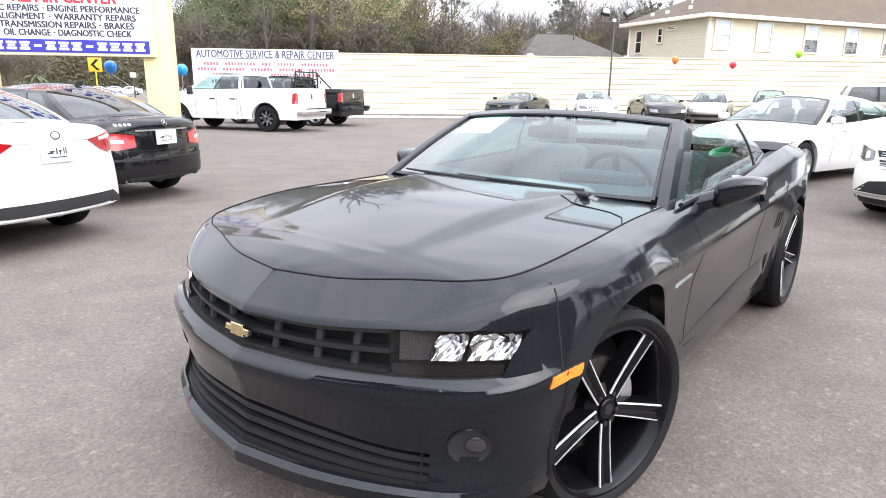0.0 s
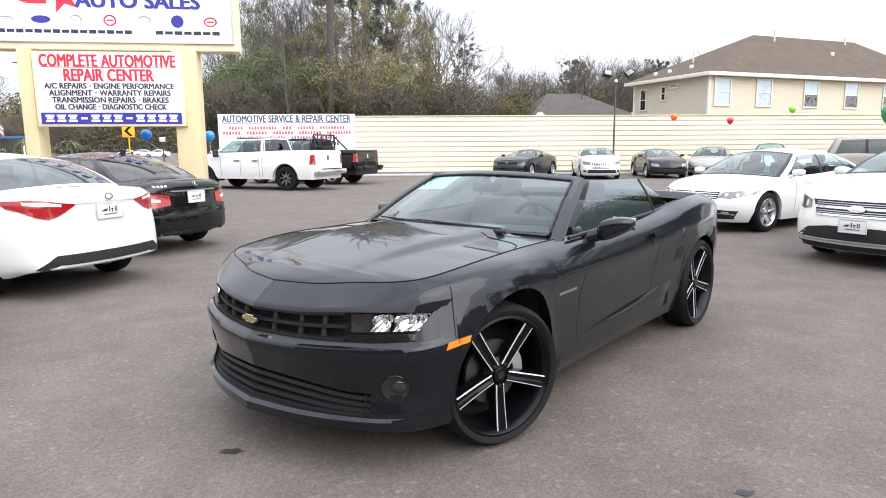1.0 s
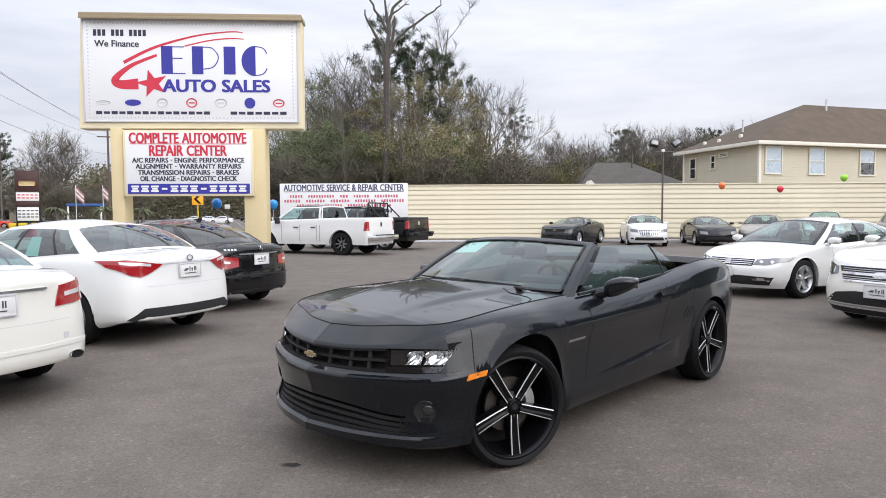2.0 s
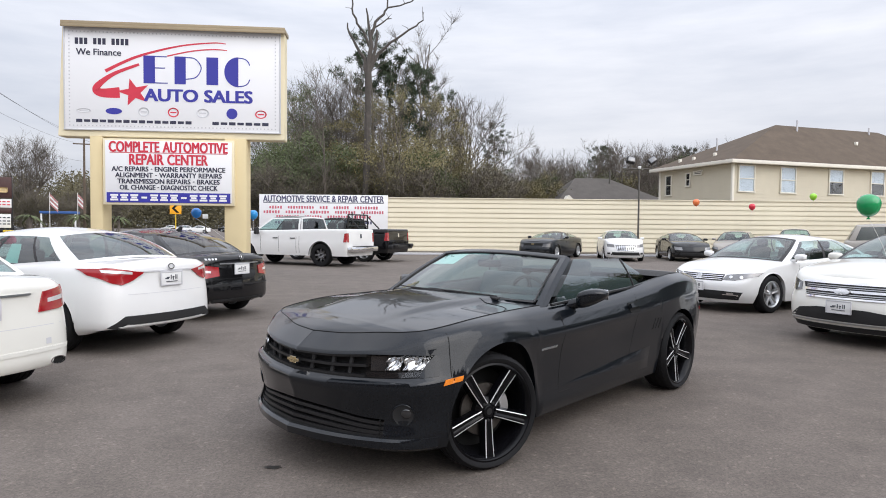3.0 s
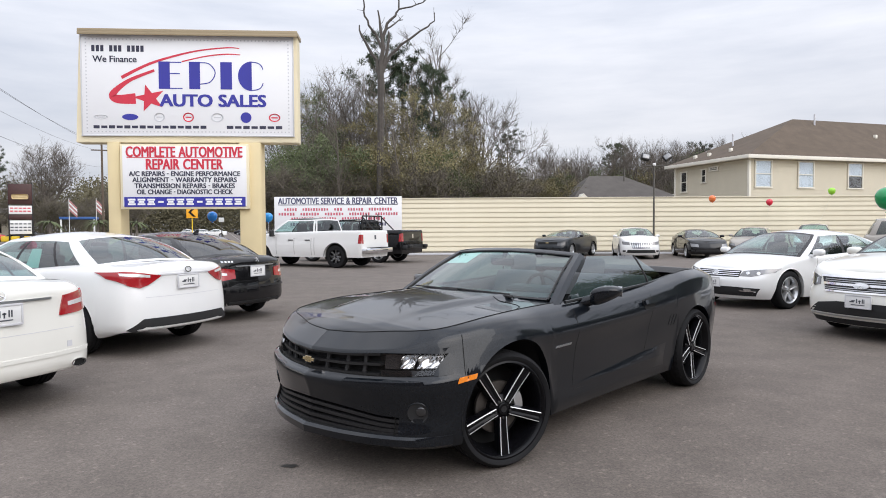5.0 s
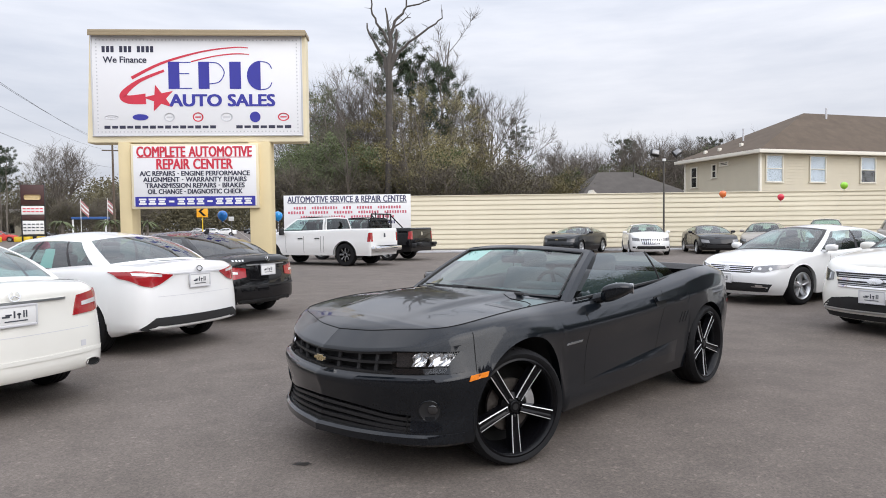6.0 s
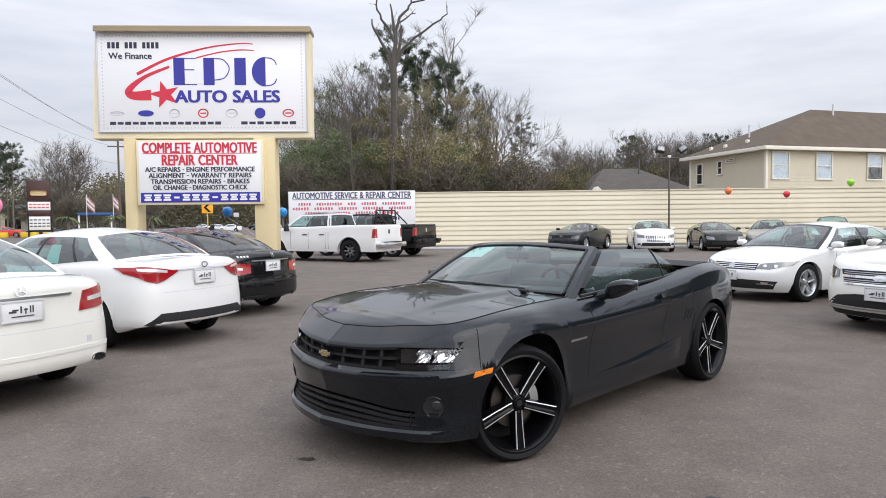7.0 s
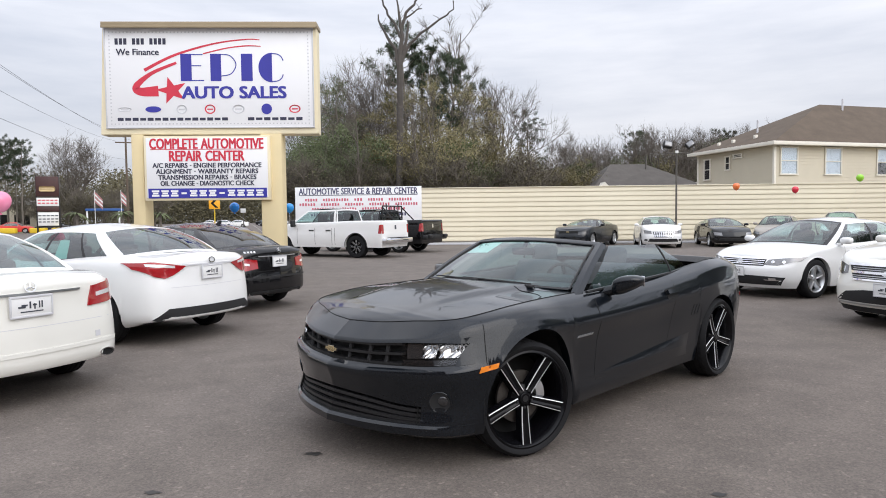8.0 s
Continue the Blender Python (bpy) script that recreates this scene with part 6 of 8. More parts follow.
# ---------------------------------------------------------------- parked saloons
def white_saloon_rear(car, tree, S, paint):
    lamp_pair(car, tree, "rear", [(0.81, 0.93), (0.72, 0.845), (0.62, 0.815), (0.52, 0.85), (0.37, 0.945)], [(0.82, 1.0), (0.72, 1.01), (0.60, 0.995), (0.50, 0.975), (0.37, 0.957)], M_RED, "tail_lamp", 0.014, 14)
    lamp_pair(car, tree, "rear", [(0.76, 0.962), (0.50, 0.935)], [(0.76, 0.992), (0.50, 0.965)], M_CLEAR, "reversing_lamp", 0.017, 6, 2)
    low, high = [(-0.76, 0.335), (-0.6, 0.30), (0.6, 0.30), (0.76, 0.335)], [(-0.60, 0.455), (0.60, 0.455)]
    part("bumper_trim", stick(tree, "rear", low, high, 0.012, 0.02, 16, 3), M_MATT, car)
    part("boot_gap", stick(tree, "rear", [(-0.56, 0.70), (0.56, 0.70)], [(-0.56, 0.706), (0.56, 0.706)], 0.002, 0.008, 14, 1), M_SGREY, car)
    part("boot_trim", stick(tree, "rear", [(-0.40, 0.955), (0.40, 0.955)], [(-0.40, 0.972), (0.40, 0.972)], 0.012, 0.014, 10, 1), M_SGREY, car)
    bb = bmesh.new()
    prism(bb, [(-0.62, 1.03), (-0.36, 1.03), (-0.33, 1.29), (-0.52, 1.29)], 0.0, 0.004, "xz")
    part("sticker", bb, M_STICKER, car, "pale green sticker inside the side window", at=Matrix.Translation((0, 0.80, 0)) @ Matrix.Translation((0, 0, 1.03)) @ Matrix.Rotation(radians(27), 4, "X") @ Matrix.Translation((0, 0, -1.03)))
    p, n_ = on_body(tree, "rear", 0, 0.86)
    plate(car, p.x - 0.02, 0, 0.865, 180)
    p, n_ = on_body(tree, "rear", 0, 1.0)
    bb = bmesh.new()
    lathe(bb, [(0.05, 0.0), (0.05, 0.012), (0.036, 0.012), (0.034, 0.0)], 20, "z", m=Matrix.Translation((p.x - 0.012, 0, 1.01)) @ Matrix.Rotation(radians(-80), 4, "Y") @ Matrix.Diagonal((0.75, 1, 1, 1)))
    part("maker_ring", bb, M_CHROME, car)


def strip_saloon_rear(larger):
    def f(car, tree, S, paint):
        z0, z1 = (0.78, 0.98) if larger else (0.69, 0.90)
        lamp_pair(car, tree, "rear", [(0.83, z0 + 0.03), (0.70, z0 + 0.005), (0.49, z0 - 0.005)] if larger else [(0.86, z0), (0.66, z0 - 0.01), (0.44, z0 + 0.02)],
                  [(0.78, z1), (0.66, z1 - 0.02), (0.54, z1 - 0.035)] if larger else [(0.84, z1), (0.66, z1 - 0.02), (0.44, z1 - 0.05)], M_RED, "tail_lamp", 0.012, 12)
        for sg, way in ((1, "left"), (-1, "right")):
            xr = S["xr"]
            part("tail_lamp", stick(tree, way, [(xr + 0.22, z0 + 0.02), (xr + 0.46, z0 + 0.06)], [(xr + 0.22, z1), (xr + 0.42, z1 - 0.01)], 0.010, 0.02, 6, 3), M_RED, car)
        lamp_pair(car, tree, "rear", [(0.74, z0 + 0.085), (0.58, z0 + 0.07)], [(0.74, z0 + 0.125), (0.58, z0 + 0.105)], M_CLEAR, "reversing_lamp", 0.016, 6, 2)
        part("boot_trim", stick(tree, "rear", [(-0.42, 0.926 if larger else 0.895), (0.42, 0.926 if larger else 0.895)], [(-0.42, 0.943 if larger else 0.913), (0.42, 0.943 if larger else 0.913)], 0.016, 0.02, 10, 2), M_ALLOY, car)
        part("bumper_gap", stick(tree, "rear", [(-0.80, 0.66), (0.80, 0.66)], [(-0.80, 0.665), (0.80, 0.665)], 0.0015, 0.008, 18, 1), M_GAP if not larger else M_SGREY, car)
        if not larger:
            part("bumper_trim", stick(tree, "rear", [(-0.60, 0.27), (0.60, 0.27)], [(-0.56, 0.34), (0.56, 0.34)], 0.008, 0.02, 14, 2), M_MATT, car)
            part("bumper_strip", stick(tree, "rear", [(-0.84, 0.545), (0.84, 0.545)], [(-0.84, 0.575), (0.84, 0.575)], 0.008, 0.012, 16, 1), M_PLASTIC, car)
        for sg in (1, -1):
            ye = 0.66 if larger else 0.54
            p, n_ = on_body(tree, "rear", sg * ye, 0.37)
            bb = bmesh.new()
            lathe(bb, [(0.045, 0.0), (0.05, -0.16), (0.042, -0.16), (0.036, -0.02)], 20, "z", m=Matrix.Translation((p.x + (0.135 if larger else 0.19), sg * ye, 0.345 if larger else 0.31)) @ Matrix.Rotation(radians(90), 4, "Y") @ Matrix.Diagonal((0.75, 1.35, 1, 1)))
            tip = part("exhaust_tip", bb, M_CHROME, car)
            bb = bmesh.new()
            lathe(bb, [(0.041, -0.145), (0.0, -0.145)], 20, "z", m=Matrix.Translation((p.x + (0.135 if larger else 0.19), sg * ye, 0.345 if larger else 0.31)) @ Matrix.Rotation(radians(90), 4, "Y") @ Matrix.Diagonal((0.75, 1.35, 1, 1)))
            part("exhaust_bore", bb, M_GAP, tip)
        if larger:
            part("bumper_ledge", stick(tree, "rear", [(-0.78, 0.44), (0.78, 0.44)], [(-0.80, 0.475), (0.80, 0.475)], 0.007, 0.01, 18, 2), paint, car)
            part("tow_cover", stick(tree, "rear", [(-0.60, 0.50), (-0.55, 0.50)], [(-0.60, 0.55), (-0.55, 0.55)], 0.002, 0.006, 1, 1), M_SGREY, car)
        p, n_ = on_body(tree, "rear", 0, 0.82)
        plate(car, p.x - 0.02, 0, 0.835 if larger else 0.81, 180)
        p, n_ = on_body(tree, "rear", 0, 0.99)
        bb = bmesh.new()
        mm = Matrix.Translation((p.x - 0.016, 0, 0.99)) @ Matrix.Rotation(radians(-80), 4, "Y")
        lathe(bb, [(0.045, 0.0), (0.045, 0.008), (0.038, 0.008), (0.037, 0.0)], 24, "z", m=mm)
        for a in (0, 2.094, 4.189):
            tube(bb, [mm @ Vector((0, 0, 0.004)), mm @ Vector((0.04 * math.cos(a), 0.04 * math.sin(a), 0.004))], 0.005, 5)
        part("maker_ring", bb, M_CHROME, car)
        if not larger:
            bb = bmesh.new()
            prism(bb, [(0.07, 0.0), (-0.05, 0.0), (-0.06, 0.065), (-0.035, 0.07)], -0.018, 0.018, "xz")
            part("roof_aerial", bb, M_PLASTIC, car, at=Matrix.Translation((S["xrt"] + 0.10, 0, S["zr"] - 0.015)))
            for k in range(4):
                part("model_bar", stick(tree, "rear", [(0.64 - 0.05 * k, 0.965), (0.61 - 0.05 * k, 0.965)], [(0.64 - 0.05 * k, 0.99), (0.61 - 0.05 * k, 0.99)], 0.006, 0.008, 1, 1), M_ALLOY, car)
    return f


def front_face(kind):
    def f(car, tree, S, paint):
        xf, zn = S["xf"], S["zn"]
        if kind == "four_bar":
            lamp_pair(car, tree, "front", [(0.46, 0.605), (0.66, 0.60), (0.885, 0.675)], [(0.50, 0.69), (0.68, 0.715), (0.90, 0.742)], M_LENSGREY, "headlamp", 0.010, 12)
            for a in (0.58, 0.73):
                for sg in (1, -1):
                    p, n_ = on_body(tree, "front", sg * a, 0.655)
                    bb = bmesh.new()
                    lathe(bb, [(0.034, 0.0), (0.030, 0.008), (0.0, 0.010)], 18, "z", m=Matrix.Translation(p + n_ * 0.008) @ n_.to_track_quat("Z", "Y").to_matrix().to_4x4())
                    part("lamp_bowl", bb, M_LAMP, car)
            part("grille", stick(tree, "front", [(-0.46, 0.585), (0.46, 0.585)], [(-0.46, 0.695), (0.46, 0.695)], 0.008, 0.02, 14, 4), M_PLASTIC, car)
            for z in (0.60, 0.632, 0.664, 0.69):
                part("grille_bar", stick(tree, "front", [(-0.45, z), (0.45, z)], [(-0.45, z + 0.009), (0.45, z + 0.009)], 0.016, 0.012, 12, 1), M_CHROME, car)
            part("lower_intake", stick(tree, "front", [(-0.70, 0.25), (0.70, 0.25)], [(-0.78, 0.39), (-0.4, 0.41), (0.4, 0.41), (0.78, 0.39)], 0.006, 0.016, 16, 3), M_MATT, car)
            lamp_pair(car, tree, "front", [(0.50, 0.335), (0.70, 0.33)], [(0.48, 0.348), (0.72, 0.342)], M_CHROME, "fog_trim", 0.014, 6, 1)
            lamp_pair(car, tree, "front", [(0.56, 0.345), (0.66, 0.345)], [(0.55, 0.38), (0.66, 0.375)], M_LAMP, "fog_lamp", 0.012, 4, 2)
            p, n_ = on_body(tree, "front", 0, 0.65)
            bb = bmesh.new()
            lathe(bb, [(0.062, -0.004), (0.062, 0.012), (0.05, 0.012), (0.05, 0.004), (0.0, 0.004)], 28, "z", m=Matrix.Translation(p + Vector((0.02, 0, 0))) @ Matrix.Rotation(radians(82), 4, "Y"))
            part("maker_ring", bb, M_CHROME, car)
            p, n_ = on_body(tree, "front", 0, 0.48)
            plate(car, p.x + 0.02, 0, 0.48)
        elif kind == "three_bar":
            lamp_pair(car, tree, "front", [(0.61, 0.70), (0.72, 0.675), (0.83, 0.715)], [(0.62, 0.80), (0.74, 0.835), (0.84, 0.86)], M_LENSGREY, "headlamp", 0.010, 12)
            lamp_pair(car, tree, "front", [(0.66, 0.715), (0.76, 0.70)], [(0.66, 0.785), (0.76, 0.80)], M_LAMP, "lamp_bowl", 0.014, 6)
            part("grille", stick(tree, "front", [(-0.50, 0.62), (0.50, 0.62)], [(-0.60, 0.83), (0.60, 0.83)], 0.006, 0.02, 14, 6), M_PLASTIC, car)
            for z, w_, t_ in ((0.805, 0.60, 0.03), (0.705, 0.54, 0.032), (0.615, 0.50, 0.022)):
                part("grille_bar", stick(tree, "front", [(-w_, z), (w_, z)], [(-w_, z + t_), (w_, z + t_)], 0.020, 0.016, 14, 2), M_CHROME, car)
            for z in (0.65, 0.675, 0.755, 0.78):
                part("grille_bar", stick(tree, "front", [(-0.53, z), (0.53, z)], [(-0.53, z + 0.008), (0.53, z + 0.008)], 0.012, 0.01, 12, 1), M_ALLOY, car)
            p, n_ = on_body(tree, "front", 0, 0.72)
            bb = bmesh.new()
            lathe(bb, [(1.0, 0.0), (0.95, 0.012), (0.0, 0.016)], 28, "z", m=Matrix.Translation(p + Vector((0.022, 0, 0))) @ Matrix.Rotation(radians(80), 4, "Y") @ Matrix.Diagonal((0.042, 0.105, 1, 1)))
            part("maker_oval", bb, M_CHROME, car)
            part("lower_intake", stick(tree, "front", [(-0.80, 0.33), (0.80, 0.33)], [(-0.60, 0.46), (-0.3, 0.50), (0.3, 0.50), (0.60, 0.46)], 0.006, 0.016, 16, 3), M_MATT, car)
            part("lower_lip", stick(tree, "front", [(-0.86, 0.20), (0.86, 0.20)], [(-0.84, 0.27), (0.84, 0.27)], 0.008, 0.016, 16, 2), M_MATT, car)
            part("chrome_lip", stick(tree, "front", [(-0.78, 0.30), (0.78, 0.30)], [(-0.78, 0.32), (0.78, 0.32)], 0.012, 0.016, 16, 1), M_ALLOY, car)
            p, n_ = on_body(tree, "front", 0, 0.52)
            plate(car, p.x + 0.03, 0, 0.52)
        else:
            lamp_pair(car, tree, "front", [(0.50, zn - 0.20), (0.80, zn - 0.18)], [(0.52, zn - 0.07), (0.82, zn - 0.03)], M_LENSGREY if kind != "muscle" else M_SMOKE, "headlamp", 0.010, 8)
            if kind == "crate":
                part("grille", stick(tree, "front", [(-0.38, zn - 0.36), (0.38, zn - 0.36)], [(-0.46, zn - 0.10), (0.46, zn - 0.10)], 0.010, 0.02, 10, 4), M_PLASTIC, car)
                for k in range(4):
                    part("grille_bar", stick(tree, "front", [(-0.42, zn - 0.34 + 0.06 * k), (0.42, zn - 0.34 + 0.06 * k)], [(-0.42, zn - 0.325 + 0.06 * k), (0.42, zn - 0.325 + 0.06 * k)], 0.018, 0.012, 8, 1), M_CHROME, car)
                for k in range(9):
                    y_ = -0.4 + 0.1 * k
                    part("grille_bar", stick(tree, "front", [(y_ * 0.9, zn - 0.35), (y_ * 0.9 + 0.02, zn - 0.35)], [(y_, zn - 0.11), (y_ + 0.02, zn - 0.11)], 0.018, 0.012, 1, 4), M_CHROME, car)
            elif kind == "muscle":
                part("grille", stick(tree, "front", [(-0.50, zn - 0.12), (0.50, zn - 0.12)], [(-0.50, zn - 0.01), (0.50, zn - 0.01)], 0.008, 0.02, 10, 3), M_GAP, car)
                p, n_ = on_body(tree, "front", 0, zn - 0.06)
                part("badge", boxed((p.x + 0.015, 0, zn - 0.06), (0.01, 0.15, 0.045), 0.004), M_GOLD, car)
            part("lower_intake", stick(tree, "front", [(-0.66, 0.30), (0.66, 0.30)], [(-0.60, 0.44), (0.60, 0.44)], 0.006, 0.016, 12, 3), M_MATT, car)
            lamp_pair(car, tree, "front", [(0.68, 0.34), (0.80, 0.34)], [(0.68, 0.42), (0.80, 0.42)], M_MATT, "fog_lamp", 0.008, 4, 2)
    return f


G_L, G_R, G_F = "white and black cars parked side by side", "cars parked across the lot", "cars parked along the fence"
sedan("saloon_car", pose(-4.14, 2.51, 0, 0, 0, 155.5), "white saloon with red tail lamps and a window sticker", G_L,
      dict(xf=2.30, xr=-2.33, xa=1.35, w=0.888, zn=0.74, zc=1.0, zb=0.97, zd=1.08, zr=1.46, xwb=1.10, xwt=0.30, xrt=-0.98, xrb=-1.62, wr=0.57, r=0.325,
           belt_up=0.10, per=7, tail_z=0.33, rear_glass=M_TEALGL, side_glass=M_TEALGL), M_WHITE, detail=white_saloon_rear)
sedan("saloon_car", pose(-4.48, -0.29, 0, 0, 0, 152.7), "pearl white luxury saloon with a chrome boot strip", G_L,
      dict(xf=2.32, xr=-2.52, xa=1.437, w=0.925, zn=0.74, zc=1.0, zb=0.97, zd=1.06, zr=1.47, xwb=1.05, xwt=0.25, xrt=-1.0, xrb=-1.72, wr=0.58, r=0.335,
           belt_up=0.07, per=7, tail_z=0.30, rear_glass=M_TEALGL, side_glass=M_TEALGL), M_PEARL, detail=strip_saloon_rear(True))
sedan("saloon_car", pose(-4.04, 5.22, 0, 0, 0, 153.5), "black saloon with a chrome boot strip and dark glass", G_L,
      dict(xf=2.22, xr=-2.30, xa=1.38, w=0.885, zn=0.74, zc=0.99, zb=0.96, zd=1.04, zr=1.44, xwb=1.05, xwt=0.27, xrt=-0.95, xrb=-1.60, wr=0.56, r=0.325,
           belt_up=0.07, per=7, side_glass=M_DARKGL, rear_glass=M_DARKGL), M_BLACKP, detail=strip_saloon_rear(False))
sedan("saloon_car", pose(8.09, 6.78, 0, 0, 0, 208.9), "white four-door coupe with chrome grille bars and alloy wheels", G_R,
      dict(xf=2.26, xr=-2.50, xa=1.355, w=0.928, zn=0.70, zc=0.95, zb=0.95, zd=1.04, zr=1.42, xwb=0.98, xwt=0.12, xrt=-1.12, xrb=-1.98, wr=0.57, r=0.345,
           belt_up=0.08, per=7), M_WHITE, detail=front_face("four_bar"))
sedan("saloon_car", pose(8.70, 3.22, 0, 0, 0, 209.0), "pearl white large saloon with a three-bar chrome grille", G_R,
      dict(xf=2.50, xr=-2.60, xa=1.434, w=0.965, zn=0.86, zc=1.10, zb=1.05, zd=1.12, zr=1.54, xwb=1.08, xwt=0.30, xrt=-0.95, xrb=-1.70, wr=0.60, r=0.345, ra=0.40,
           belt_up=0.08, per=7), M_PEARL, detail=front_face("three_bar"))
sedan("coupe_car", pose(7.0, 27.0, 0, 0, 0, 237), "dark grey coupe parked nose out by the fence", G_F,
      dict(xf=2.36, xr=-2.44, xa=1.426, w=0.95, zn=0.80, zc=1.0, zb=1.0, zd=1.06, zr=1.36, xwb=0.75, xwt=0.0, xrt=-0.75, xrb=-1.5, wr=0.55, r=0.36, ra=0.42, per=5), M_GREY, detail=front_face("muscle"))
sedan("saloon_car", pose(10.15, 25.6, 0, 0, 0, 262), "white saloon with a large chrome egg-crate grille by the fence", G_F,
      dict(xf=2.40, xr=-2.45, xa=1.44, w=0.92, zn=0.86, zc=1.03, zb=1.0, zr=1.47, per=5), M_WHITE, detail=front_face("crate"))
sedan("coupe_car", pose(13.35, 25.8, 0, 0, 0, 264), "black sports coupe parked nose out by the fence", G_F,
      dict(xf=2.25, xr=-2.3, xa=1.29, w=0.915, zn=0.74, zc=0.98, zb=0.97, zr=1.36, xwb=0.85, xwt=0.05, xrt=-0.7, xrb=-1.6, per=5), M_BLACKP, detail=front_face("plain"))
sedan("saloon_car", pose(16.6, 26.9, 0, 0, 0, 237), "silver taupe saloon parked nose out by the fence", G_F,
      dict(per=5), M_TAUPE, detail=front_face("plain"))
sedan("saloon_car", pose(20.2, 27.9, 0, 0, 0, 240), "white estate car with a roof box parked by the fence", G_F,
      dict(per=5, zr=1.62, xrt=-1.6, xrb=-2.0), M_WHITE, detail=front_face("plain"))
sedan("sport_utility_car", pose(19.0, 17.2, 0, 0, 0, 325), "silver sport utility car with dark side glass", G_R,
      dict(xf=2.45, xr=-2.5, xa=1.47, w=0.98, zn=0.98, zc=1.15, zb=1.12, zd=1.16, zr=1.80, xwb=1.0, xwt=0.45, xrt=-2.0, xrb=-2.25, wr=0.66, r=0.375, ra=0.44,
           us=(0.0, 0.06, 0.33, 0.36, 0.62, 0.65, 0.94, 1.0), side_glass=M_DARKGL, rear_glass=M_DARKGL, per=5), M_TAUPE, detail=front_face("plain"))

# cars parked beyond the road
sedan("saloon_car", pose(-60.5, 76.6, 0, 0, 0, 20), "bright red saloon parked beyond the road", "cars parked beyond the road", dict(per=4), M_REDP)
sedan("saloon_car", pose(-55.6, 76.9, 0, 0, 0, 200), "dark saloon parked beyond the road", "cars parked beyond the road", dict(per=4), M_BLACKP)
sedan("saloon_car", pose(-64.9, 76.3, 0, 0, 0, 15), "silver saloon parked beyond the road", "cars parked beyond the road", dict(per=4), M_SILVER)
far_white = sedan("saloon_car", pose(-46.0, 118.0, 0, 0, 0, 190), "small white saloon far down the road", "cars far down the road", dict(per=3), M_WHITE)
far_dark = sedan("saloon_car", pose(-41.0, 124.0, 0, 0, 0, 200), "small dark saloon far down the road", "cars far down the road", dict(per=3), M_BLACKP)
for x, y, a in ((-52.0, 128.0, 10), (-60.0, 138.0, 185), (-44.5, 140.0, 175)):
    copy_thing(far_white, pose(x, y, 0, 0, 0, a))
for x, y, a in ((-56.0, 134.0, 190), (-49.5, 146.0, 5)):
    copy_thing(far_dark, pose(x, y, 0, 0, 0, a))


